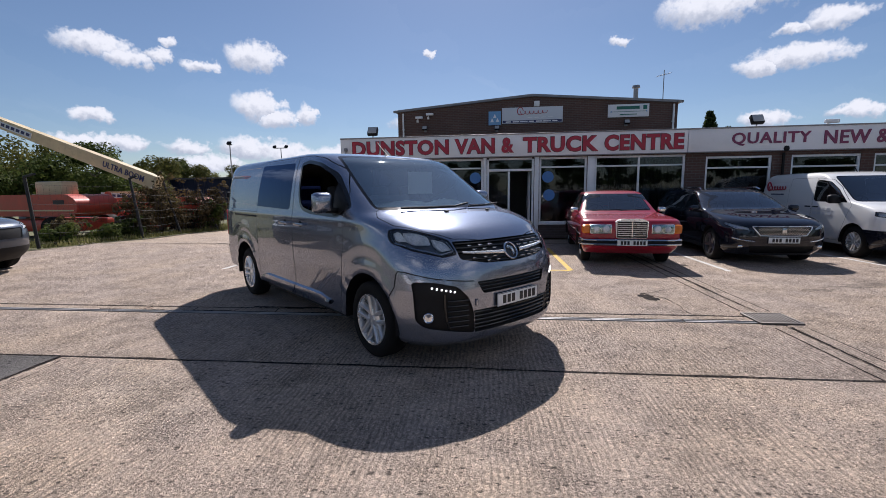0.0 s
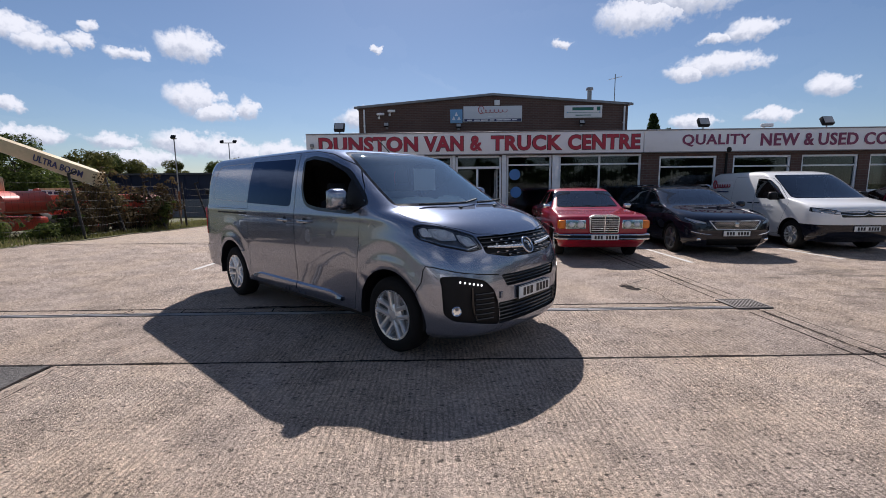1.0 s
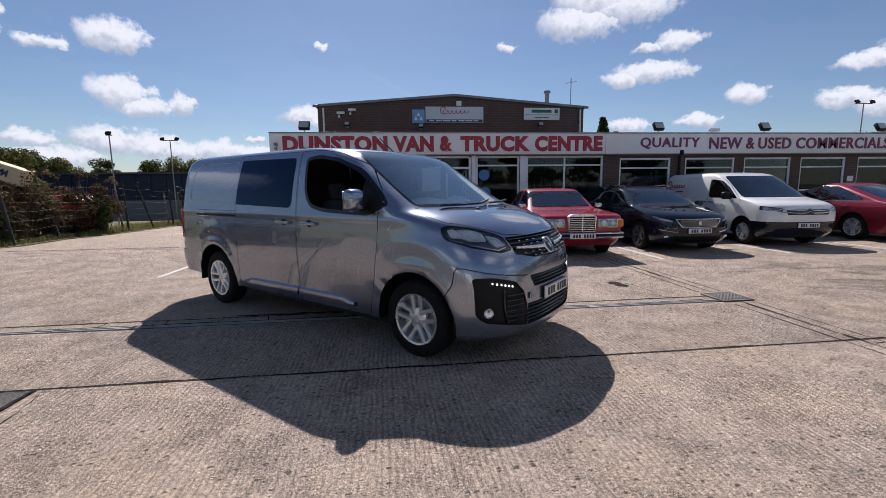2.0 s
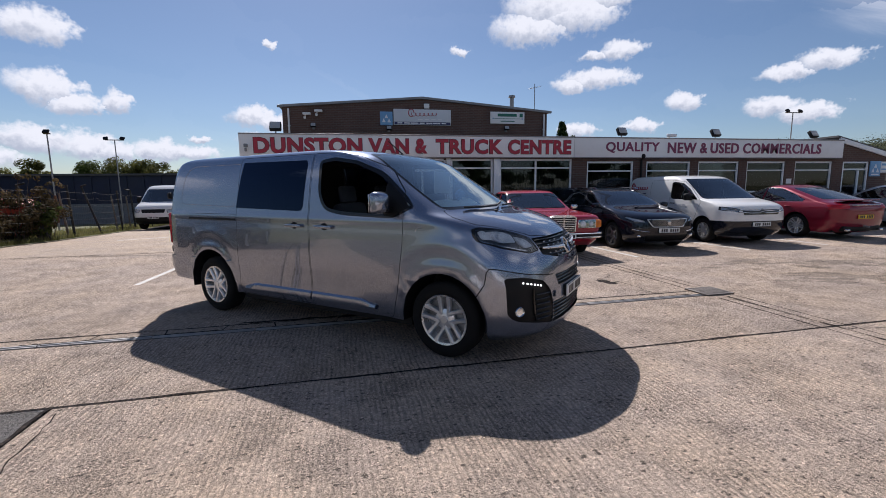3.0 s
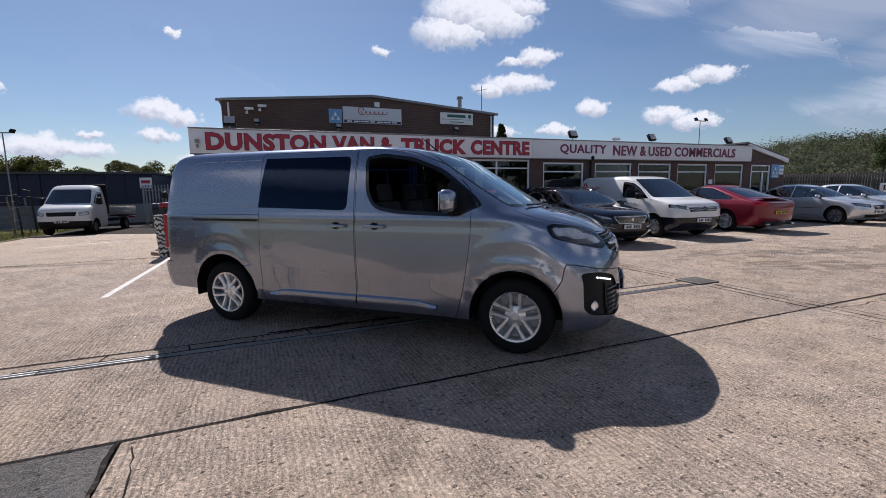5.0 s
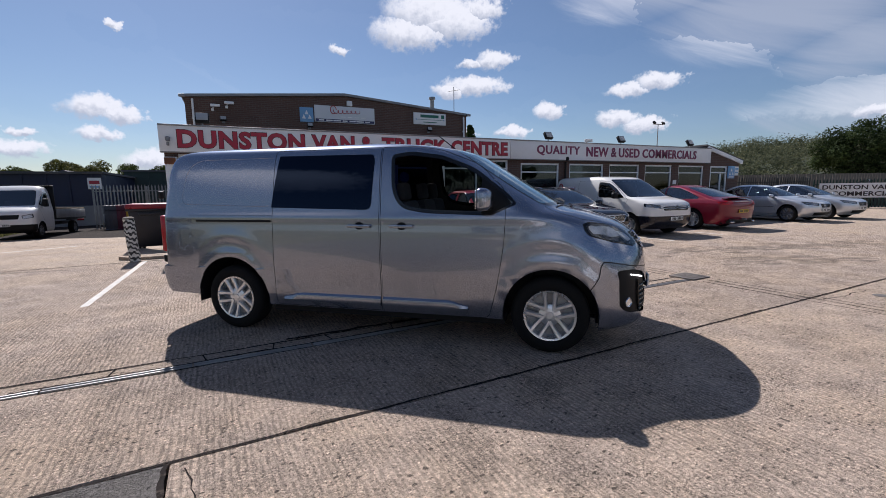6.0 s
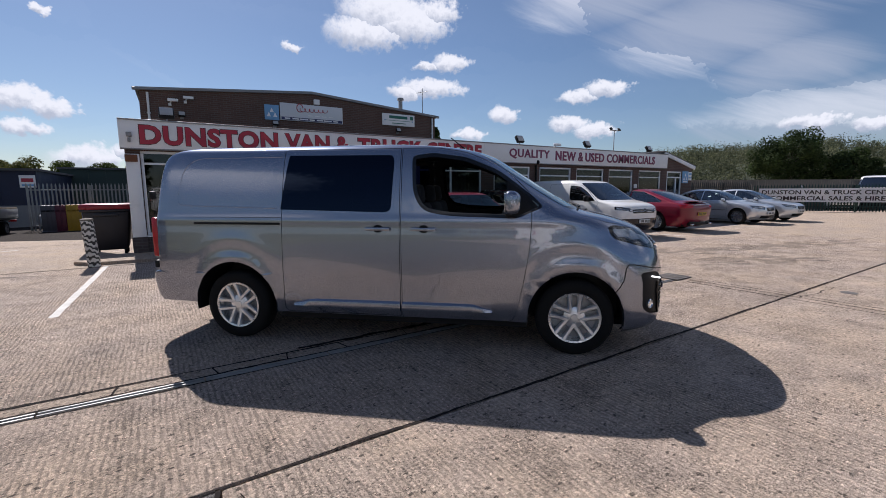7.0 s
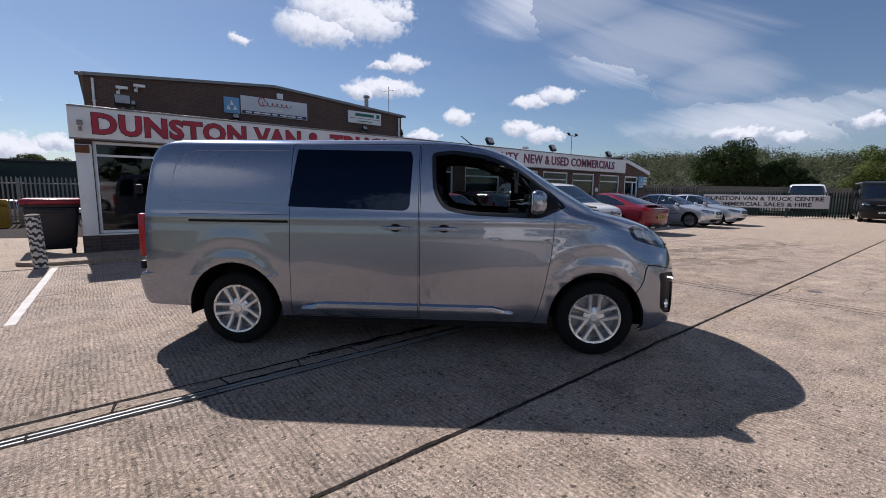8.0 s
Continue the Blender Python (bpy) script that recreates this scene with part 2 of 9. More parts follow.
def concrete_material(name, base, ridge=0.5, pits=0.5, pale=0.5):
    """Brushed and weathered concrete: tamping ridges along y, open pits, stones and stains."""
    m, t, b = principled(name, base, 0.85, 0.0, 0.25)
    pos = t.nodes.new("ShaderNodeNewGeometry").outputs["Position"]
    rnd = t.nodes.new("ShaderNodeObjectInfo").outputs["Random"]
    tone = lambda k: tuple(min(1.0, c * k) for c in base)
    big = noise_node(t, pos, 0.45, 6, 0.6)
    mid = noise_node(t, pos, 3.3, 6, 0.65)
    fine = noise_node(t, pos, 150, 2, 0.7)
    grain = noise_node(t, pos, 72, 4, 0.75)
    col = mix_rgb(t, ramp(t, big, 0.32, 0.68), tone(0.95), tone(1.07))
    col = mix_rgb(t, ramp(t, mid, 0.42, 0.70, 0, 0.16), col, tone(0.72))
    col = mix_rgb(t, ramp(t, noise_node(t, pos, 0.9, 5, 0.6), 0.40, 0.66, 0, 0.7), col, (base[0] * 1.10, base[1] * 1.04, base[2] * 0.90))
    col = mix_rgb(t, ramp(t, rnd, 0, 1, 0.0, 0.10), col, tone(0.85))
    # worm-like mottling of the worn skin
    mottle = noise_node(t, pos, 34, 5, 0.72, 0.6)
    col = mix_rgb(t, ramp(t, mottle, 0.44, 0.58), tuple_scaled(t, col, 0.76), tuple_scaled(t, col, 1.25))
    # ridges: streaks long in y, narrow in x, broken and of uneven strength
    sep = t.nodes.new("ShaderNodeSeparateXYZ")
    t.links.new(pos, sep.inputs[0])
    lean = math_node(t, "ADD", sep.outputs[0], math_node(t, "MULTIPLY", sep.outputs[1], 0.035))
    lean = math_node(t, "ADD", lean, math_node(t, "MULTIPLY", noise_node(t, pos, 2.0, 3), 0.06))
    comb = t.nodes.new("ShaderNodeCombineXYZ")
    t.links.new(math_node(t, "MULTIPLY", lean, 48.0), comb.inputs[0])
    t.links.new(math_node(t, "MULTIPLY", sep.outputs[1], 7.0), comb.inputs[1])
    streak = noise_node(t, comb.outputs[0], 1.0, 4, 0.7)
    beat = math_node(t, "ADD", math_node(t, "MULTIPLY", math_node(t, "SINE", math_node(t, "MULTIPLY", lean, 165.0)), 0.085), streak)
    patchy = ramp(t, noise_node(t, pos, 1.1, 4), 0.35, 0.62, 0.35, 1.0)
    furrow = math_node(t, "MULTIPLY", ramp(t, beat, 0.53, 0.37), patchy)
    # dirt and relief shade in the furrows are both put into the colour
    col = mix_rgb(t, math_node(t, "MULTIPLY", furrow, 1.0 * ridge), col, tone(0.20))
    # open pits where the skin has gone, in clusters
    crowd = ramp(t, noise_node(t, pos, 2.6, 4), 0.35, 0.65, 0.06, -0.05)
    hole = ramp(t, math_node(t, "ADD", grain, crowd), 0.47, 0.38)
    col = mix_rgb(t, math_node(t, "MULTIPLY", hole, 1.0 * pits), col, tone(0.12))
    col = mix_rgb(t, ramp(t, fine, 0.42, 0.62, 0, 0.45), col, tone(0.62))
    # stones: dark and pale
    v = t.nodes.new("ShaderNodeTexVoronoi")
    v.inputs["Scale"].default_value = 38
    squash = t.nodes.new("ShaderNodeVectorMath")
    squash.operation = "MULTIPLY"
    squash.inputs[1].default_value = (0.55, 1.0, 1.0)
    t.links.new(mixed_vector(t, pos, noise_node(t, pos, 55, 3, 0.7), 0.05), squash.inputs[0])
    t.links.new(squash.outputs[0], v.inputs["Vector"])
    sc = t.nodes.new("ShaderNodeSeparateColor")
    t.links.new(v.outputs["Color"], sc.inputs[0])
    spot = ramp(t, v.outputs["Distance"], 0.40, 0.30)
    dark = math_node(t, "MULTIPLY", spot, ramp(t, sc.outputs[0], 0.80, 0.84))
    col = mix_rgb(t, math_node(t, "MULTIPLY", dark, 0.9), col, tone(0.15))
    lite = math_node(t, "MULTIPLY", ramp(t, v.outputs["Distance"], 0.24, 0.15), ramp(t, sc.outputs[1], 0.72, 0.76))
    col = mix_rgb(t, math_node(t, "MULTIPLY", lite, pale), col, tone(1.7))
    t.links.new(col, b.inputs["Base Color"])
    h = math_node(t, "SUBTRACT", math_node(t, "MULTIPLY", grain, 0.9), math_node(t, "MULTIPLY", hole, 0.5 * pits))
    h = math_node(t, "SUBTRACT", h, math_node(t, "MULTIPLY", furrow, 0.5 * ridge))
    h = math_node(t, "ADD", h, math_node(t, "ADD", math_node(t, "MULTIPLY", fine, 0.3), math_node(t, "MULTIPLY", ramp(t, mottle, 0.40, 0.62), 0.35)))
    bump(t, b, h, 1.0, 0.016)
    return m


def mixed_vector(t, pos, n, amount):
    add = t.nodes.new("ShaderNodeVectorMath")
    add.operation = "ADD"
    c = t.nodes.new("ShaderNodeCombineXYZ")
    for i in range(3):
        t.links.new(math_node(t, "MULTIPLY", n, amount), c.inputs[i])
    t.links.new(pos, add.inputs[0])
    t.links.new(c.outputs[0], add.inputs[1])
    return add.outputs[0]


def brick_material(name, c1, c2, mortar):
    m, t, b = principled(name, c1, 0.85)
    pos = t.nodes.new("ShaderNodeNewGeometry").outputs["Position"]
    sp = t.nodes.new("ShaderNodeSeparateXYZ")
    t.links.new(pos, sp.inputs[0])
    cb = t.nodes.new("ShaderNodeCombineXYZ")
    t.links.new(math_node(t, "ADD", sp.outputs[0], sp.outputs[1]), cb.inputs[0])
    t.links.new(sp.outputs[2], cb.inputs[1])
    br = t.nodes.new("ShaderNodeTexBrick")
    br.inputs["Scale"].default_value = 1.0
    br.inputs["Brick Width"].default_value, br.inputs["Row Height"].default_value = 0.225, 0.075
    br.inputs["Mortar Size"].default_value = 0.009
    for k, c in (("Color1", c1), ("Color2", c2), ("Mortar", mortar)):
        br.inputs[k].default_value = (*c, 1)
    t.links.new(cb.outputs[0], br.inputs["Vector"])
    col = mix_rgb(t, ramp(t, noise_node(t, pos, 0.8, 5), 0.3, 0.7, 0, 0.4), br.outputs[0], tuple(c * 0.6 for c in c1))
    t.links.new(col, b.inputs["Base Color"])
    bump(t, b, math_node(t, "SUBTRACT", 1.0, br.outputs["Fac"]), 0.5, 0.006)
    return m


def leaf_material(name, c1, c2, clump=0.5):
    m, t, b = principled(name, c1, 0.8, 0, 0.1)
    rnd = t.nodes.new("ShaderNodeNewGeometry").outputs["Random Per Island"]
    pos = t.nodes.new("ShaderNodeNewGeometry").outputs["Position"]
    col = mix_rgb(t, rnd, c1, c2)
    # shade between leaf clumps is put into the colour as dark patches
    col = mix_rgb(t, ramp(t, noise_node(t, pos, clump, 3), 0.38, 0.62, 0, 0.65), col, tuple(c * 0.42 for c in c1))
    t.links.new(col, b.inputs["Base Color"])
    b.inputs["Subsurface Weight"].default_value = 0.0
    tl = t.nodes.new("ShaderNodeBsdfTranslucent")
    t.links.new(col, tl.inputs[0])
    mx = t.nodes.new("ShaderNodeMixShader")
    mx.inputs[0].default_value = 0.36
    out = t.nodes["Material Output"]
    t.links.new(b.outputs[0], mx.inputs[1])
    t.links.new(tl.outputs[0], mx.inputs[2])
    t.links.new(mx.outputs[0], out.inputs[0])
    return m


CONCRETE = concrete_material("pitted_concrete", (0.62, 0.498, 0.410), 0.62, 0.75, 0.8)
CONCRETE_RIDGED = concrete_material("ridged_concrete", (0.555, 0.446, 0.370), 0.75, 0.62, 1.2)
CONCRETE_FAR = concrete_material("worn_concrete", (0.475, 0.383, 0.311), 0.16, 0.25, 0.5)
ASPHALT = concrete_material("asphalt_patch", (0.17, 0.16, 0.155), 0.0, 0.6, 0.8)
BITUMEN = worn("joint_bitumen", (0.026, 0.022, 0.021), 0.95, coarse=9, vary=0.45, spec=0.06, dirt=(0.14, 0.11, 0.09), dirt_amount=0.7)
STEEL_GALV = worn("galvanised_steel", (0.36, 0.36, 0.365), 0.6, 0.75, 3, 80, 0.25, 0.1)
CAST_IRON = worn("cast_iron", (0.20, 0.18, 0.165), 0.6, 0.6, 6, 90, 0.35, 0.3)
LINE_WHITE = worn("road_paint_white", (0.55, 0.53, 0.50), 0.8, 0, 5, 40, 0.25, 0.3, dirt=(0.36, 0.31, 0.27), dirt_amount=0.8)
LINE_YELLOW = worn("road_paint_yellow", (0.62, 0.42, 0.06), 0.8, 0, 5, 40, 0.25, 0.3, dirt=(0.36, 0.31, 0.27), dirt_amount=0.8)
GRASS_EARTH = worn("grassy_earth", (0.135, 0.135, 0.058), 0.95, 0, 0.3, 9, 0.45, 0.6)
BRICK_BROWN = brick_material("brown_brick", (0.095, 0.05, 0.04), (0.125, 0.068, 0.052), (0.13, 0.11, 0.1))
BRICK_DARK = brick_material("dark_brick_plinth", (0.06, 0.045, 0.045), (0.085, 0.06, 0.055), (0.1, 0.09, 0.085))
WHITE_PANEL = worn("white_sign_panel", (0.80, 0.80, 0.81), 0.4, 0, 0.7, 30, 0.06, 0.02, dirt=(0.5, 0.48, 0.45), dirt_amount=0.25)
WHITE_UPVC = worn("white_upvc", (0.78, 0.79, 0.80), 0.3, 0, 1.2, 50, 0.08, 0.02)
GREY_TRIM = worn("grey_metal_trim", (0.25, 0.25, 0.26), 0.5, 0.5, 2, 50, 0.2, 0.05)
RED_LETTER = worn("red_letter", (0.40, 0.02, 0.045), 0.4, 0, 2, 50, 0.12, 0.02)
PURPLE_LETTER = worn("maroon_letter", (0.20, 0.03, 0.09), 0.4, 0, 2, 50, 0.12, 0.02)
LETTER_EDGE = worn("dark_letter_edge", (0.03, 0.02, 0.025), 0.5)
BLACK_PLASTIC = worn("black_plastic", (0.009, 0.009, 0.010), 0.5, 0, 3, 120, 0.3, 0.1, spec=0.22)
BLACK_GLOSS = worn("gloss_black", (0.008, 0.008, 0.009), 0.12, 0, 3, 80, 0.2, 0.0)
RUBBER = worn("tyre_rubber", (0.010, 0.010, 0.010), 0.8, 0, 8, 120, 0.35, 0.25, spec=0.2)
ALLOY = worn("silver_alloy", (0.78, 0.79, 0.80), 0.27, 0.85, 4, 90, 0.12, 0.03)
ALLOY_DARK = worn("dark_alloy", (0.20, 0.20, 0.21), 0.35, 0.8, 4, 90, 0.15, 0.03)
CHROME = worn("chrome", (0.60, 0.61, 0.63), 0.08, 1.0, 4, 90, 0.08, 0.0)
BRAKE = worn("brake_disc", (0.42, 0.415, 0.41), 0.5, 0.7, 6, 60, 0.3, 0.1)
LINING = worn("dark_cabin_lining", (0.022, 0.022, 0.024), 0.85, 0, 3, 90, 0.3, 0.1)
SEAT_CLOTH = worn("grey_seat_cloth", (0.05, 0.05, 0.055), 0.9, 0, 5, 200, 0.3, 0.3)
LAMP_RED = worn("red_lamp_lens", (0.45, 0.012, 0.02), 0.12, 0, 4, 60, 0.3, 0.0)
LAMP_AMBER = worn("amber_lamp_lens", (0.75, 0.20, 0.02), 0.15, 0, 4, 60, 0.2, 0.0)
LAMP_BOWL = worn("lamp_bowl", (0.86, 0.88, 0.92), 0.30, 0.1, 6, 60, 0.4, 0.0)
LAMP_HOUSING = worn("grey_lamp_housing", (0.20, 0.21, 0.235), 0.22, 0.5, 6, 60, 0.3, 0.0)
REFLECTOR = worn("lamp_reflector", (0.80, 0.82, 0.85), 0.10, 1.0, 6, 60, 0.1, 0.0)
PLATE_WHITE = worn("plate_white", (0.78, 0.78, 0.76), 0.35, 0, 4, 90, 0.05, 0.0)
PLATE_YELLOW = worn("plate_yellow", (0.78, 0.48, 0.03), 0.35, 0, 4, 90, 0.05, 0.0)
PLATE_INK = worn("plate_ink", (0.012, 0.012, 0.014), 0.4, 0, 4, 90, 0.05, 0.0)
LED_WHITE = bpy.data.materials.new("led_white")
LED_WHITE.use_nodes = True
_b = LED_WHITE.node_tree.nodes["Principled BSDF"]
_b.inputs["Emission Color"].default_value, _b.inputs["Emission Strength"].default_value = (1, 0.98, 0.95, 1), 1.3
PAINT_SILVER = car_paint("grey_metallic_paint", (0.250, 0.272, 0.335), 0.0, 0.88, 0.27, 1.0, edge=(0.4, 0.45, 0.55), gloss=1.85)
PAINT_RED = car_paint("red_paint", (0.33, 0.009, 0.028))
PAINT_RED_METAL = car_paint("red_metallic_paint", (0.17, 0.005, 0.022), 0.15, 0.2, coat=0.9)
PAINT_NAVY = car_paint("blue_black_paint", (0.006, 0.008, 0.016), 0.1, coat=1.0)
PAINT_WHITE = car_paint("white_paint", (0.78, 0.78, 0.77))
PAINT_PALE_SILVER = car_paint("pale_silver_paint", (0.55, 0.575, 0.615), 0.3, 0.7)
PAINT_BLACK = car_paint("black_paint", (0.006, 0.006, 0.007), coat=0.6)
PAINT_SLATE = car_paint("slate_grey_paint", (0.07, 0.08, 0.10), 0.2, 0.5)
GLASS_CLEAR = glass("clear_glass", (0.80, 0.86, 0.84), 0.9)
GLASS_CAR = glass("car_glass", (0.48, 0.55, 0.53), 0.88, mirror=0.10)
GLASS_SCREEN = glass("windscreen_glass", (0.88, 0.97, 0.95), 1.0, mirror=0.27, ior=1.50, sheen=(0.85, 0.97, 1.0))
# privacy glass: a deep blue sky reflection is put into the gloss tint
GLASS_DARK = glass("privacy_glass", (0.012, 0.018, 0.055), 0.6, mirror=0.0, ior=1.45, sheen=(0.45, 0.62, 1.0))
GLASS_SHOP = glass("shop_glass", (0.42, 0.46, 0.48), 0.85, mirror=0.0, ior=1.45)
GLASS_LENS = glass("lamp_lens", (0.97, 0.98, 0.99), 0.99, mirror=0.03, ior=1.45)

# ---------------------------------------------------------------- mesh helpers


def part(name, bm, material, parent=None, label="", sharp=32, m=None, smooth=True):
    me = bpy.data.meshes.new(name)
    bm.normal_update()
    bm.to_mesh(me)
    bm.free()
    for mat in (material if isinstance(material, (list, tuple)) else [material]):
        me.materials.append(mat)
    if smooth and len(me.polygons):
        me.polygons.foreach_set("use_smooth", [True] * len(me.polygons))
        me.set_sharp_from_angle(angle=radians(sharp))
    ob = new(name, me)
    if parent is not None:
        ob.parent = parent
    if m is not None:
        ob.matrix_basis = m
    if label:
        ob["label"] = label
    return ob


def shared(name, mesh, parent, m):
    ob = new(name, mesh)
    ob.parent = parent
    ob.matrix_basis = m
    return ob


def thing(name, m, label, category, group="", kind=""):
    ob = new(name)
    ob.matrix_basis = m
    ob.empty_display_size = 0.2
    return tagged(ob, label, category, group, kind)


def solo(name, bm, material, label, category, group="", kind="", sharp=32, m=None, smooth=True):
    return tagged(part(name, bm, material, None, "", sharp, m, smooth), label, category, group, kind)


def box(bm, c, s, bev=0.0, m=None, seg=2, mat=0):
    r = bmesh.ops.create_cube(bm, size=1.0)
    vs = r["verts"]
    for v in vs:
        v.co = Vector((v.co.x * s[0], v.co.y * s[1], v.co.z * s[2]))
    if bev > 0:
        es = list({e for v in vs for e in v.link_edges})
        rr = bmesh.ops.bevel(bm, geom=vs + es, offset=min(bev, min(s) * 0.45), segments=seg, affect="EDGES", profile=0.5)
        vs = list({v for f in rr["faces"] for v in f.verts} | {v for v in vs if v.is_valid})
        seen, stack = set(vs), list(vs)
        while stack:
            for e in stack.pop().link_edges:
                for o in e.verts:
                    if o not in seen:
                        seen.add(o)
                        stack.append(o)
        vs = list(seen)
    mm = Matrix.Translation(c) @ (m if m is not None else Matrix())
    for v in vs:
        v.co = mm @ v.co
    if mat:
        for f in {f for v in vs for f in v.link_faces}:
            f.material_index = mat
    return vs


def boxes(*items, bev=0.0):
    bm = bmesh.new()
    for c, s in items:
        box(bm, c, s, bev)
    return bm


def cyl(bm, p0, p1, r0, r1=None, seg=16, caps=True):
    r1 = r0 if r1 is None else r1
    p0, p1 = Vector(p0), Vector(p1)
    q = (p1 - p0).to_track_quat("Z", "Y")
    rings = []
    for p, r in ((p0, r0), (p1, r1)):
        rings.append([bm.verts.new(p + q @ Vector((r * math.cos(2 * math.pi * i / seg), r * math.sin(2 * math.pi * i / seg), 0))) for i in range(seg)])
    for i in range(seg):
        j = (i + 1) % seg
        bm.faces.new((rings[0][i], rings[0][j], rings[1][j], rings[1][i]))
    if caps:
        bm.faces.new(rings[0][::-1])
        bm.faces.new(rings[1])


def tube(bm, pts, r, seg=8):
    for a, b in zip(pts[:-1], pts[1:]):
        cyl(bm, a, b, r, r, seg)


def lathe(bm, profile, seg=32, axis="z"):
    """profile: (radius, height) pairs turned round the axis."""
    rings = []
    for r, h in profile:
        ring = []
        for i in range(seg):
            a = 2 * math.pi * i / seg
            x, y = r * math.cos(a), r * math.sin(a)
            ring.append(bm.verts.new((x, y, h) if axis == "z" else (x, h, y)))
        rings.append(ring)
    for k in range(len(rings) - 1):
        for i in range(seg):
            j = (i + 1) % seg
            bm.faces.new((rings[k][i], rings[k][j], rings[k + 1][j], rings[k + 1][i]))
    return rings


def prism(bm, poly, a, b, axis="y"):
    """A closed prism over a flat polygon: (x, z) for y, (y, z) for x, (x, y) for z."""
    def co(p, h):
        return (p[0], h, p[1]) if axis == "y" else (h, p[0], p[1]) if axis == "x" else (p[0], p[1], h)
    lo, hi = [bm.verts.new(co(p, a)) for p in poly], [bm.verts.new(co(p, b)) for p in poly]
    n = len(poly)
    fs = [bm.faces.new(lo), bm.faces.new(hi[::-1])]
    for i in range(n):
        fs.append(bm.faces.new((lo[i], hi[i], hi[(i + 1) % n], lo[(i + 1) % n])))
    bmesh.ops.recalc_face_normals(bm, faces=fs)


def rounded(pts, r, n=5):
    """A polygon with its corners rounded; r: one radius or one for each corner."""
    out, k = [], len(pts)
    rs = r if isinstance(r, (list, tuple)) else [r] * k
    for i in range(k):
        p, a, b = Vector(pts[i]), Vector(pts[i - 1]), Vector(pts[(i + 1) % k])
        da, db = (a - p), (b - p)
        q = min(rs[i], da.length * 0.48, db.length * 0.48)
        if q < 1e-4:
            out.append(tuple(p))
            continue
        s, e = p + da.normalized() * q, p + db.normalized() * q
        for j in range(n + 1):
            u = j / n
            out.append(tuple((1 - u) ** 2 * s + 2 * u * (1 - u) * p + u * u * e))
    return out


def hull(pts):
    """The convex outline of a polygon, anticlockwise."""
    pts = sorted(set((round(p[0], 5), round(p[1], 5)) for p in pts))

    def chain(seq):
        out = []
        for p in seq:
            while len(out) > 1 and (out[-1][0] - out[-2][0]) * (p[1] - out[-2][1]) - (out[-1][1] - out[-2][1]) * (p[0] - out[-2][0]) <= 1e-9:
                out.pop()
            out.append(p)
        return out[:-1]
    return chain(pts) + chain(pts[::-1])


def shrink(poly, d):
    """A convex polygon moved inwards by d."""
    poly = hull(poly)
    area = sum(poly[i - 1][0] * poly[i][1] - poly[i][0] * poly[i - 1][1] for i in range(len(poly)))
    poly = list(poly) if area > 0 else list(poly)[::-1]
    c = Vector((sum(p[0] for p in poly) / len(poly), sum(p[1] for p in poly) / len(poly)))
    out = []
    for i in range(len(poly)):
        p = Vector(poly[i])
        e1, e2 = (p - Vector(poly[i - 1])), (Vector(poly[(i + 1) % len(poly)]) - p)
        if e1.length < 1e-7 or e2.length < 1e-7:
            out.append(tuple(p + (c - p).normalized() * d))
            continue
        e1, e2 = e1.normalized(), e2.normalized()
        n = Vector((-e1.y - e2.y, e1.x + e2.x))
        n = n.normalized() if n.length > 1e-6 else (c - p).normalized()
        out.append(tuple(p + n * d))
    return out


def carve(bm, poly, axis, test):
    """Cuts the faces of bm that lie under a convex polygon, seen along an axis, out of bm and returns them as a bmesh of their own."""
    poly = hull(poly)
    area = sum(poly[i - 1][0] * poly[i][1] - poly[i][0] * poly[i - 1][1] for i in range(len(poly)))
    poly = list(poly) if area > 0 else list(poly)[::-1]
    ia, ib = {"y": (0, 2), "x": (1, 2), "z": (0, 1)}[axis]
    lo = (min(p[0] for p in poly), min(p[1] for p in poly))
    hi = (max(p[0] for p in poly), max(p[1] for p in poly))
    faces = []
    for f in bm.faces:
        a = [v.co[ia] for v in f.verts]
        b = [v.co[ib] for v in f.verts]
        if max(a) > lo[0] and min(a) < hi[0] and max(b) > lo[1] and min(b) < hi[1] and test(f.calc_center_median()):
            faces.append(f)
    for i in range(len(poly)):
        p, q = poly[i - 1], poly[i]
        d = (q[0] - p[0], q[1] - p[1])
        ln = math.hypot(*d)
        if ln < 1e-6 or not faces:
            continue
        n2 = (d[1] / ln, -d[0] / ln)
        co, no = Vector((0, 0, 0)), Vector((0, 0, 0))
        co[ia], co[ib], no[ia], no[ib] = p[0], p[1], n2[0], n2[1]
        geom = list({v for f in faces for v in f.verts}) + list({e for f in faces for e in f.edges}) + faces
        r = bmesh.ops.bisect_plane(bm, geom=geom, dist=1e-5, plane_co=co, plane_no=no)
        cand = [g for g in r["geom"] if isinstance(g, bmesh.types.BMFace)]
        faces = [f for f in cand if f.is_valid and (f.calc_center_median() - co).dot(no) < 0]
    out = bmesh.new()
    vm = {}
    for f in faces:
        vs = []
        for v in f.verts:
            if v not in vm:
                vm[v] = out.verts.new(v.co)
            vs.append(vm[v])
        out.faces.new(vs)
    bmesh.ops.delete(bm, geom=faces, context="FACES")
    out.normal_update()
    return out


def pushed(bm, d):
    """A copy of bm moved along its normals by d."""
    c = bm.copy()
    c.normal_update()
    for v in c.verts:
        v.co += v.normal * d
    return c


def join(dst, src):
    vm = {v: dst.verts.new(v.co) for v in src.verts}
    for f in src.faces:
        try:
            dst.faces.new([vm[v] for v in f.verts])
        except ValueError:
            pass
    src.free()


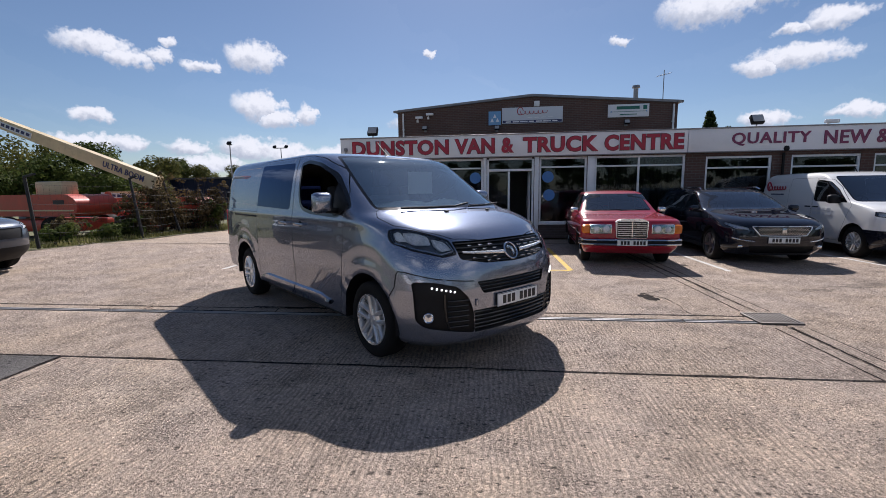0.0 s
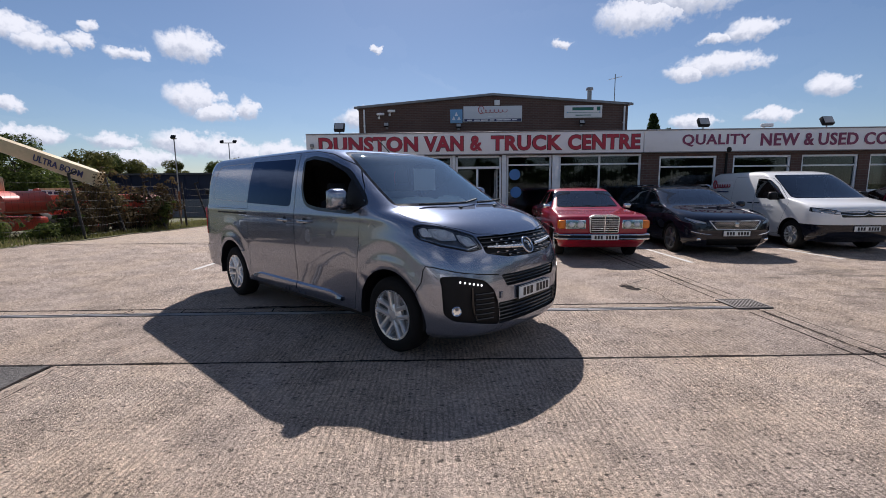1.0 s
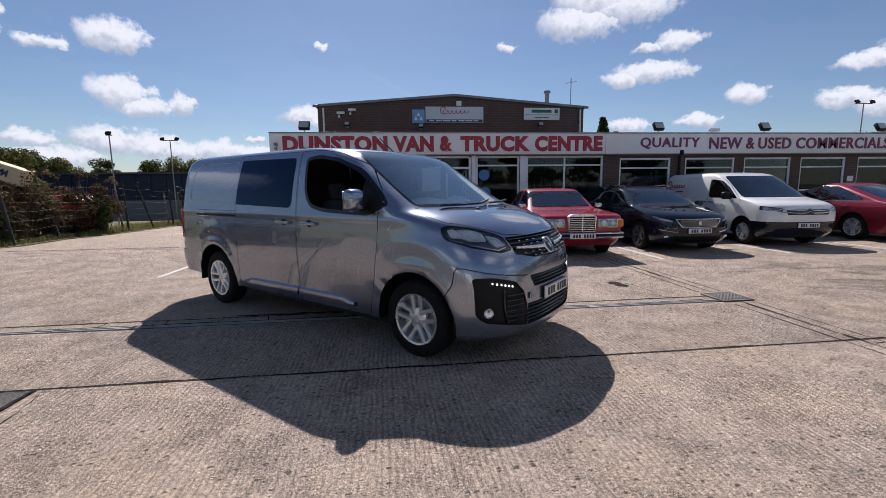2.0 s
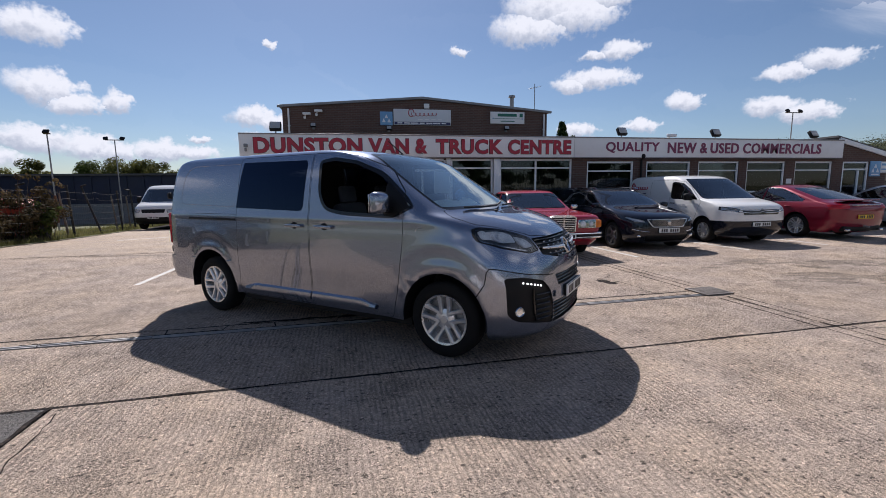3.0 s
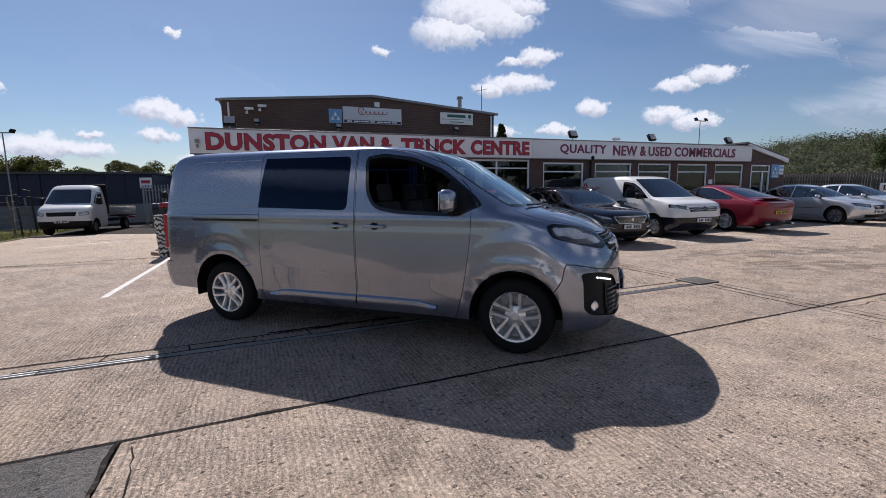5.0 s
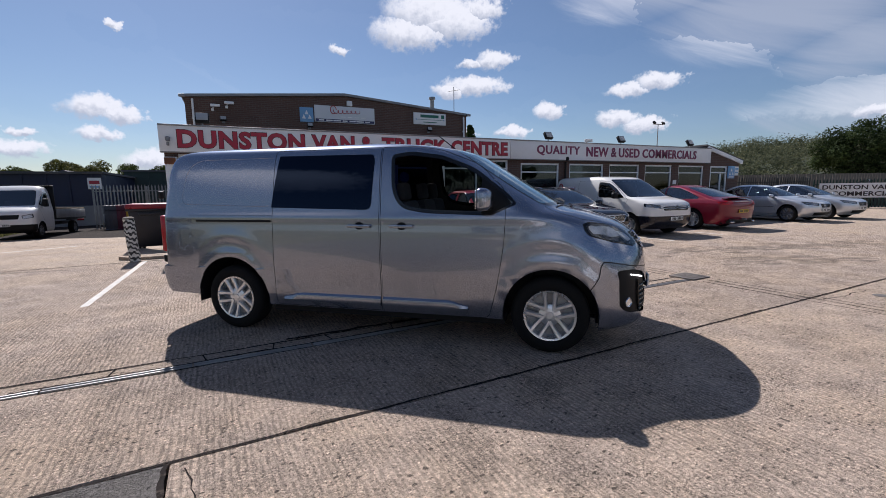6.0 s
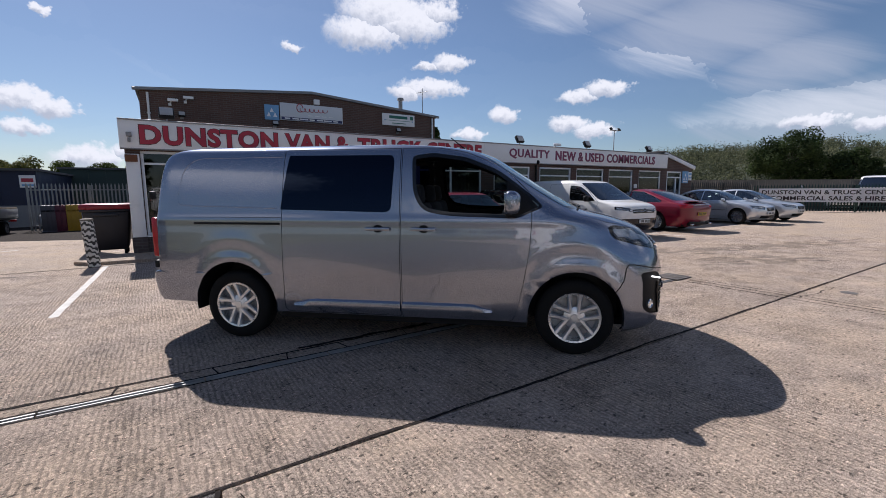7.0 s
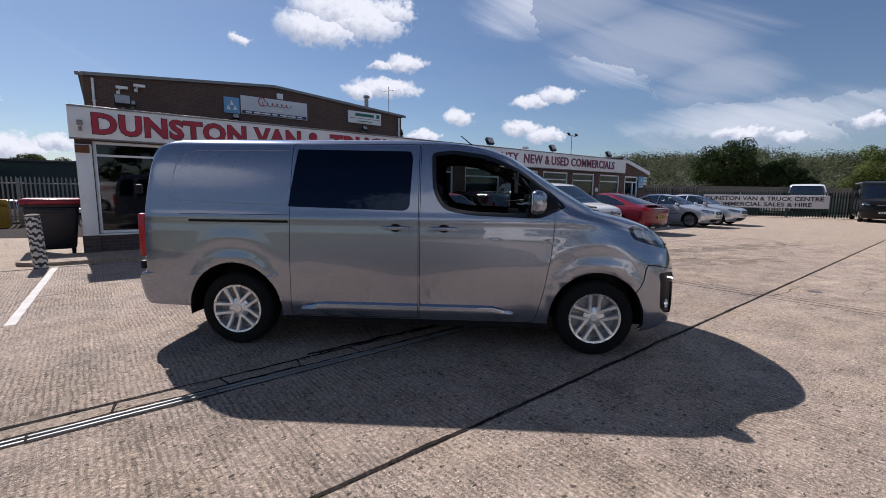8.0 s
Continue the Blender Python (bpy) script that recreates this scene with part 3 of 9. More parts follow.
def rim_of(bm, depth, direction):
    """A border wall along the open edges of bm, depth deep in a direction, added to bm."""
    es = [e for e in bm.edges if e.is_boundary]
    vm = {}
    for e in es:
        for v in e.verts:
            if v not in vm:
                vm[v] = bm.verts.new(v.co + Vector(direction) * depth)
    for e in es:
        a, b = e.verts
        try:
            bm.faces.new((a, b, vm[b], vm[a]))
        except ValueError:
            pass


def text_mesh(body, height, width=None, extrude=0.01, bold=0.0, spacing=1.0):
    """A bmesh with flat lettering in the x-z plane, facing -y, its lower left corner at the origin."""
    cu = bpy.data.curves.new("lettering", "FONT")
    cu.body, cu.size, cu.extrude, cu.offset = body, 1.0, extrude / max(height, 1e-3) * 0.7, bold
    cu.resolution_u = 3
    cu.space_character = spacing
    ob = bpy.data.objects.new("lettering", cu)
    scene.collection.objects.link(ob)
    me = bpy.data.meshes.new_from_object(ob.evaluated_get(bpy.context.evaluated_depsgraph_get()))
    bpy.data.objects.remove(ob)
    bpy.data.curves.remove(cu)
    bm = bmesh.new()
    bm.from_mesh(me)
    bpy.data.meshes.remove(me)
    xs = [v.co.x for v in bm.verts]
    ys = [v.co.y for v in bm.verts]
    sy = height / (max(ys) - min(ys))
    sx = width / (max(xs) - min(xs)) if width else sy
    x0, y0 = min(xs), min(ys)
    for v in bm.verts:
        v.co = Vector(((v.co.x - x0) * sx, -v.co.z * sy, (v.co.y - y0) * sy))
    bmesh.ops.recalc_face_normals(bm, faces=bm.faces)
    return bm


def wall_grid(bm, x0, x1, z0, z1, y0, y1, holes):
    """A wall in the x-z plane between y0 and y1 with rectangular holes (xa, xb, za, zb)."""
    xs = sorted({x0, x1, *[h[0] for h in holes], *[h[1] for h in holes]})
    zs = sorted({z0, z1, *[h[2] for h in holes], *[h[3] for h in holes]})

    def solid(i, k):
        if i < 0 or k < 0 or i >= len(xs) - 1 or k >= len(zs) - 1:
            return False
        cx, cz = (xs[i] + xs[i + 1]) / 2, (zs[k] + zs[k + 1]) / 2
        return not any(h[0] < cx < h[1] and h[2] < cz < h[3] for h in holes)
    vm = {}

    def v(x, y, z):
        key = (round(x, 4), round(y, 4), round(z, 4))
        if key not in vm:
            vm[key] = bm.verts.new((x, y, z))
        return vm[key]
    for i in range(len(xs) - 1):
        for k in range(len(zs) - 1):
            if not solid(i, k):
                continue
            a, b, c, d = xs[i], xs[i + 1], zs[k], zs[k + 1]
            bm.faces.new((v(a, y0, c), v(b, y0, c), v(b, y0, d), v(a, y0, d)))
            bm.faces.new((v(a, y1, d), v(b, y1, d), v(b, y1, c), v(a, y1, c)))
            if not solid(i - 1, k):
                bm.faces.new((v(a, y0, c), v(a, y0, d), v(a, y1, d), v(a, y1, c)))
            if not solid(i + 1, k):
                bm.faces.new((v(b, y0, d), v(b, y0, c), v(b, y1, c), v(b, y1, d)))
            if not solid(i, k - 1):
                bm.faces.new((v(b, y0, c), v(a, y0, c), v(a, y1, c), v(b, y1, c)))
            if not solid(i, k + 1):
                bm.faces.new((v(a, y0, d), v(b, y0, d), v(b, y1, d), v(a, y1, d)))

# ---------------------------------------------------------------- ground
YARD = Matrix.Translation((3.03, 3.6, 0)) @ Matrix.Rotation(radians(1.7), 4, "Z")


def fall(y):
    """How far the left part of the yard has dropped at y."""
    return -0.032 * max(0.0, min(y, 34.0) - 12.2)


def build_ground():
    bm = bmesh.new()
    bmesh.ops.create_grid(bm, x_segments=60, y_segments=60, size=1500)
    for v in bm.verts:
        r = math.hypot(v.co.x, v.co.y)
        v.co.z = -0.9 - 0.6 * min(1, max(0, (r - 60) / 200))
    solo("ground", bm, GRASS_EARTH, "rough grassy ground around the yard", "ground", kind="structure", smooth=False)


def build_yard():
    yard = thing("pavement", YARD, "pinkish ridged concrete slabs with dark tarred joints", "concrete yard", kind="structure")
    bm = bmesh.new()
    box(bm, (12, 16, -0.075), (61, 66, 0.12))
    for v in bm.verts:
        if v.co.y > 20 and v.co.x < 0:
            v.co.z -= 0.8
    part("joint_fill", bm, BITUMEN, yard, "dark tarred joint filler")
    cols = [(-17.6, -7.07), (-7.07, 0.0), (0.0, 9.9), (9.9, 20.0), (20.0, 31.0), (31.0, 42.0)]
    rows = [(-16.0, -8.0), (-8.0, 0.0), (0.0, 1.46), (1.73, 8.6), (8.6, 16.5), (16.5, 26.0), (26.0, 36.0), (36.0, 48.0)]
    g = 0.009
    rng = random.Random(4)
    cells = [(r, c) for r in rows for c in (cols if r[1] <= 0 else [(-17.6, 0.0)])]
    cells += [(r, c) for r in [(0.0, 8.6)] + rows[4:] for c in cols[2:]]
    for (r0, r1), (c0, c1) in cells:
        bm = bmesh.new()
        sx, sy = c1 - c0 - 2 * g, r1 - r0 - 2 * g
        dz = rng.uniform(-0.0025, 0.0015)
        box(bm, ((c0 + c1) / 2, (r0 + r1) / 2, -0.05 + dz), (sx, sy, 0.10), 0.012, seg=1)
        if c1 <= 0:                            # the yard falls away behind the showroom corner
            for v in bm.verts:
                v.co.z += fall(v.co.y + 3.6)
        patch = (c1 == -7.07 and r1 == 0.0)
        mat = ASPHALT if patch else CONCRETE if r1 <= 0 else CONCRETE_RIDGED if r1 < 9 and c0 < 9 else CONCRETE_FAR
        part("slab", bm, mat, yard, "dark asphalt patch" if patch else "", smooth=False)
    # thin concrete strip between the slot drain and the joint behind it
    for c0, c1 in [(-15.0, 0.0)]:
        part("slab", boxes((((c0 + c1) / 2, 1.625, -0.05), (c1 - c0 - 0.02, 0.17, 0.1)), bev=0.01), CONCRETE_FAR, yard, smooth=False)
    # slot drain: two steel rails with a gap, in lengths
    drain = thing("slot_drain", YARD, "narrow steel slot drain set in the concrete", "drain", kind="structure")
    x = -15.0
    while x < 0.0:
        e = min(x + 1.0, 0.0)
        bm = bmesh.new()
        box(bm, ((x + e) / 2, 1.475, -0.004), (e - x - 0.012, 0.016, 0.018), 0.003)
        box(bm, ((x + e) / 2, 1.525, -0.004), (e - x - 0.012, 0.016, 0.018), 0.003)
        for k in range(4):
            box(bm, (x + (k + 0.5) * (e - x) / 4, 1.5, -0.012), (0.02, 0.05, 0.01))
        part("rail", bm, STEEL_GALV, drain)
        x = e
    # gully grating by the crossing of the joints
    gully = thing("gully_grating", YARD @ Matrix.Translation((-0.02, 1.62, 0.004)), "worn cast-iron gully grating set in the concrete", "grating")
    bm = bmesh.new()
    box(bm, (0, 0, -0.002), (0.40, 0.36, 0.006))
    part("pit", bm, BITUMEN, gully)
    bm = bmesh.new()
    for sx, sy, wx, wy in ((0, -0.19, 0.44, 0.03), (0, 0.19, 0.44, 0.03), (-0.21, 0, 0.03, 0.36), (0.21, 0, 0.03, 0.36)):
        box(bm, (sx, sy, 0.006), (wx, wy, 0.02), 0.004)
    part("frame", bm, CAST_IRON, gully)
    bar = None
    for k in range(9):
        m = Matrix.Translation((-0.168 + 0.042 * k, 0, 0.006))
        if bar is None:
            bar = part("bar", boxes(((0, 0, 0), (0.022, 0.35, 0.016)), bev=0.004), CAST_IRON, gully, m=m)
        else:
            shared("bar", bar.data, gully, m)
    # second joint beside the long one, with a kerb of old channel blocks
    for off in (-0.17, 0.16):
        bm = bmesh.new()
        for a, b in ((1.95, 6.4), (-7.5, 1.3)):
            box(bm, (off, (a + b) / 2, 0.0005), (0.012, b - a, 0.003))
        part("seam", bm, BITUMEN, yard, "thin dark saw cut")
    # small round cover
    bm = bmesh.new()
    lathe(bm, [(0.0, 0.006), (0.085, 0.006), (0.10, 0.002), (0.10, -0.004)], 24)
    solo("stop_tap_cover", bm, CAST_IRON, "small round black iron cover in the concrete", "cover", m=Matrix.Translation((3.95, 3.22, 0.001)))


def crack(name, start, heading, length, width, seed, parent_label="thin dark crack in the concrete"):
    rng = random.Random(seed)
    bm = bmesh.new()
    x, y, a = start[0], start[1], heading
    prev = None
    n = int(length / 0.07)
    for i in range(n + 1):
        w = width * rng.uniform(0.4, 1.2) * (1 - 0.6 * i / n)
        nx, ny = -math.sin(a), math.cos(a)
        cur = (bm.verts.new((x + nx * w, y + ny * w, 0.0018)), bm.verts.new((x - nx * w, y - ny * w, 0.0018)))
        if prev:
            bm.faces.new((prev[0], prev[1], cur[1], cur[0]))
        prev = cur
        a += rng.uniform(-0.5, 0.5)
        a += (heading - a) * 0.3
        x += 0.07 * math.cos(a)
        y += 0.07 * math.sin(a)
    bmesh.ops.recalc_face_normals(bm, faces=bm.faces)
    solo(name, bm, BITUMEN, parent_label, "crack", kind="stuff", smooth=False)


def joint_tar(a, b, width, seed, label="ragged tar squeezed out of a slab joint"):
    """Ragged tar along a straight joint, in the yard's own axes."""
    rng = random.Random(seed)
    p, q = Vector(a), Vector(b)
    d = (q - p)
    n = int(d.length / 0.035)
    side = Vector((-d.y, d.x)).normalized()
    bm = bmesh.new()
    prev, off, w = None, 0.0, width
    for i in range(n + 1):
        off = off * 0.9 + rng.uniform(-1, 1) * width * 0.22
        w = w * 0.7 + 0.3 * width * rng.choice((0.2, 0.6, 1.0, 1.0, 2.0))
        c = p + d * i / n + side * off
        cur = tuple(bm.verts.new((c.x + side.x * s * w * 0.5, c.y + side.y * s * w * 0.5, 0.0026 + (fall(c.y + 3.6) if c.x < 0 else 0))) for s in (-1, 1))
        if prev:
            bm.faces.new((prev[0], cur[0], cur[1], prev[1]))
        prev = cur
    bmesh.ops.recalc_face_normals(bm, faces=bm.faces)
    for f in bm.faces:
        if f.normal.z < 0:
            f.normal_flip()
    solo("joint_tar", bm, BITUMEN, label, "tar joint", kind="stuff", m=YARD, smooth=False)


def blot(name, c, rx, ry, material, seed, label, rot=0.0, z=0.002):
    """A ragged thin patch on the ground."""
    rng = random.Random(seed)
    ph = [rng.uniform(0, 6.28) for _ in range(6)]
    bm = bmesh.new()
    vs = []
    for i in range(90):
        a = 2 * math.pi * i / 90
        r = 1 + sum(0.16 / (k + 1) ** 0.6 * math.sin((k * 2 + 2) * a + ph[k]) for k in range(6)) + rng.uniform(-0.05, 0.05)
        p = Matrix.Rotation(rot, 2) @ Vector((rx * r * math.cos(a), ry * r * math.sin(a)))
        vs.append(bm.verts.new((c[0] + p.x, c[1] + p.y, z)))
    bm.faces.new(vs)
    bmesh.ops.triangulate(bm, faces=bm.faces)
    solo(name, bm, material, label, "patch", kind="stuff", smooth=False)


def scuffs(name, c, rx, ry, count, seed, rot):
    """A rough area of many small worn spots."""
    rng = random.Random(seed)
    bm = bmesh.new()
    for _ in range(count):
        p = Matrix.Rotation(rot, 2) @ Vector((rx * rng.gauss(0, .5), ry * rng.gauss(0, .5)))
        r = rng.uniform(.02, .13)
        vs = []
        for i in range(11):
            a = 2 * math.pi * i / 11
            q = Matrix.Rotation(rot, 2) @ Vector((r * 2.4 * math.cos(a) * rng.uniform(.6, 1.3), r * math.sin(a) * rng.uniform(.6, 1.3)))
            vs.append(bm.verts.new((c[0] + p.x + q.x, c[1] + p.y + q.y, .002 + .0006 * rng.random())))
        bm.faces.new(vs)
    bmesh.ops.triangulate(bm, faces=bm.faces)
    bmesh.ops.recalc_face_normals(bm, faces=bm.faces)
    solo(name, bm, WORN_PATCH, "rough darker worn patch in the concrete", "patch", kind="stuff", smooth=False)


def parking_line(x0, y0, x1, y1, w, material, label):
    d = Vector((x1 - x0, y1 - y0))
    n = Vector((-d.y, d.x)).normalized() * w / 2
    rng = random.Random(int(abs(x0 * 100) + abs(y0 * 37)))
    bm = bmesh.new()
    k = int(d.length / 0.12)
    prev = None
    for i in range(k + 1):
        p = Vector((x0, y0)) + d * i / k
        a, b = p + n * rng.uniform(0.88, 1.06), p - n * rng.uniform(0.88, 1.06)
        cur = (bm.verts.new((a.x, a.y, 0.0024)), bm.verts.new((b.x, b.y, 0.0024)))
        if prev:
            bm.faces.new((prev[0], prev[1], cur[1], cur[0]))
        prev = cur
    bmesh.ops.recalc_face_normals(bm, faces=bm.faces)
    solo("parking_line", bm, material, label, "road marking", "parking bay lines", smooth=False)


build_ground()
build_yard()
joint_tar((-15, 0.0), (0, 0.0), 0.022, 1)
joint_tar((0, 0.0), (12, 0.0), 0.018, 2)
joint_tar((-15, 1.72), (-0.3, 1.72), 0.022, 3)
joint_tar((-6.2, 1.78), (-3.2, 1.74), 0.05, 4)
joint_tar((-8.2, 1.555), (-0.4, 1.550), 0.026, 9)
joint_tar((-8.0, 1.440), (-3.0, 1.440), 0.012, 10)
for k, x in enumerate((-7.6, -6.9, -6.35, -5.8, -5.15, -4.6)):
    joint_tar((x, 1.56), (x + 0.03 * (-1) ** k, 1.72), 0.012, 11 + k)
joint_tar((0.0, -8), (0.0, 1.35), 0.024, 5)
joint_tar((0.0, 1.9), (0.0, 8.6), 0.020, 6)
joint_tar((-7.07, -8), (-7.07, 0), 0.03, 7)
joint_tar((-15, 8.6), (9.9, 8.6), 0.03, 8)
crack("crack", (-3.95, 3.3), radians(-76), 2.4, 0.006, 3)
crack("crack", (1.95, 6.4), radians(-78), 1.3, 0.010, 5)
crack("crack", (1.9, 6.35), radians(20), 0.9, 0.008, 6)
crack("crack", (3.1, 3.5), radians(12), 1.4, 0.012, 7)
crack("crack", (-5.0, 9.4), radians(196), 2.2, 0.010, 8)
crack("crack", (4.2, 2.7), radians(8), 3.2, 0.006, 9)
WORN_PATCH = concrete_material("scuffed_concrete", (0.335, 0.272, 0.225), 0.0, 0.7, 0.3)
scuffs("worn_patch", (8.6, 6.2), 2.7, 0.42, 130, 1, radians(-12))
scuffs("worn_patch", (6.2, 5.2), 1.6, 0.5, 40, 2, radians(-20))
blot("worn_patch", (5.6, 7.2), 0.8, 0.16, WORN_PATCH, 2, "small rough worn patch in the concrete", radians(10))
blot("worn_patch", (5.9, 5.6), 0.7, 0.12, WORN_PATCH, 3, "small rough worn patch in the concrete", radians(-16))
blot("oil_stain", (-7.4, 11.6), 0.9, 0.10, WORN_PATCH, 4, "dark stain on the concrete", radians(-12))
blot("oil_stain", (1.95, 6.15), 0.10, 0.16, BITUMEN, 5, "small dark oil stain on the concrete", radians(10))
WLAB = "worn white painted parking bay line on concrete"
for x0, y0, x1, y1 in ((-5.44, 7.8, -5.36, 12.0), (3.95, 8.2, 3.80, 12.8), (7.01, 8.45, 6.70, 12.8), (9.55, 8.7, 9.45, 12.8), (12.9, 8.8, 12.8, 12.8),
                       (15.1, 8.9, 15.0, 12.8), (18.5, 9.0, 18.4, 12.8), (-9.3, 15.4, -7.6, 16.3)):
    parking_line(x0, y0, x1, y1, 0.095, LINE_WHITE, WLAB)
parking_line(1.22, 8.1, 1.10, 11.2, 0.10, LINE_YELLOW, "worn yellow painted line on concrete")
parking_line(1.22, 8.1, -0.9, 8.05, 0.10, LINE_YELLOW, "worn yellow painted line on concrete")

# ---------------------------------------------------------------- showroom building
FY, WY = 13.40, 13.56          # fascia face, wall face
SHOP = [(-4.69, -2.70, 0.45, 2.42), (-2.62, -0.62, 0.45, 2.42), (-0.50, 0.90, 0.02, 2.42), (1.06, 2.44, 0.45, 2.42), (2.66, 5.16, 0.45, 2.42)]
OFFICE = [(5.70, 7.43), (7.92, 9.65), (9.97, 11.65), (11.99, 13.65), (14.09, 15.79)]
SLATE_ROOF = worn("felt_roof", (0.10, 0.10, 0.105), 0.9, 0, 0.6, 30, 0.3, 0.3)
# the dimness indoors is put into the plaster's grey
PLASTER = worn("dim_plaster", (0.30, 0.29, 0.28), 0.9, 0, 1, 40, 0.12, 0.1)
CARPET = worn("dark_carpet", (0.06, 0.06, 0.065), 0.95, 0, 2, 150, 0.3, 0.4)
BLIND = worn("grey_blind_fabric", (0.16, 0.17, 0.17), 0.85, 0, 2, 150, 0.15, 0.2)
BLUE_SIGN = worn("blue_sign", (0.06, 0.19, 0.46), 0.4, 0, 2, 60, 0.08, 0.0)
PALE_BLUE = worn("pale_blue_sign", (0.17, 0.36, 0.60), 0.4, 0, 2, 60, 0.08, 0.0)
SIGN_GREY = worn("pale_grey_sign", (0.62, 0.64, 0.68), 0.4, 0, 1, 60, 0.05, 0.0)
GREEN_INK = worn("green_ink", (0.02, 0.16, 0.12), 0.5)
NAVY_INK = worn("navy_ink", (0.03, 0.035, 0.12), 0.5)
LAMP_GLASS = worn("pale_lamp_glass", (0.42, 0.43, 0.44), 0.2)
RUST = worn("rusty_paint", (0.20, 0.08, 0.04), 0.8, 0.1, 4, 50, 0.4, 0.4)


def framed_window(name, x0, x1, z0, z1, uprights=(), rails=(), label="", blinds=False, frame=0.06):
    w = thing(name, Matrix.Translation((0, WY + 0.03, 0)), label, "window", kind="structure")
    bm = bmesh.new()
    for c, s in ((((x0 + x1) / 2, 0.04, z0 + frame / 2), (x1 - x0, 0.09, frame)), (((x0 + x1) / 2, 0.04, z1 - frame / 2), (x1 - x0, 0.09, frame)),
                 ((x0 + frame / 2, 0.04, (z0 + z1) / 2), (frame, 0.088, z1 - z0 - 2 * frame)), ((x1 - frame / 2, 0.04, (z0 + z1) / 2), (frame, 0.088, z1 - z0 - 2 * frame))):
        box(bm, c, s, 0.008)
    part("window_frame", bm, WHITE_UPVC, w)
    for u in uprights:
        part("mullion", boxes(((u, 0.04, (z0 + z1) / 2), (frame * 0.9, 0.08, z1 - z0 - 2 * frame)), bev=0.008), WHITE_UPVC, w)
    for r in rails:
        part("transom", boxes((((x0 + x1) / 2, 0.04, r), (x1 - x0 - 2 * frame, 0.078, frame * 0.8)), bev=0.008), WHITE_UPVC, w)
    part("window_sill", boxes((((x0 + x1) / 2, -0.03, z0 - 0.02), (x1 - x0 + 0.06, 0.14, 0.035)), bev=0.008), WHITE_UPVC, w)
    xs = [x0 + frame] + list(uprights) + [x1 - frame]
    zs = [z0 + frame] + sorted(rails) + [z1 - frame]
    for a, b in zip(xs[:-1], xs[1:]):
        for c, d in zip(zs[:-1], zs[1:]):
            p = part("pane", boxes((((a + b) / 2, 0.045, (c + d) / 2), (b - a, 0.008, d - c))), GLASS_SHOP, w, smooth=False)
            p.visible_shadow = False
    if blinds:
        ob = thing("vertical_blind", Matrix.Translation((0, WY + 0.26, 0)), "grey vertical blind hanging behind the window", "blind")
        part("headrail", boxes((((x0 + x1) / 2, 0, z1 - 0.06), (x1 - x0 - 0.1, 0.04, 0.04)), bev=0.006), WHITE_UPVC, ob)
        slat, n = None, int((x1 - x0 - 0.15) / 0.10)
        for k in range(n):
            m = Matrix.Translation((x0 + 0.12 + 0.10 * k, 0, (z0 + z1) / 2 - 0.04)) @ Matrix.Rotation(radians(38 + 9 * math.sin(k * 1.7)), 4, "Z")
            if slat is None:
                slat = part("slat", boxes(((0, 0, 0), (0.088, 0.003, z1 - z0 - 0.16))), BLIND, ob, m=m)
            else:
                shared("slat", slat.data, ob, m)
    return w


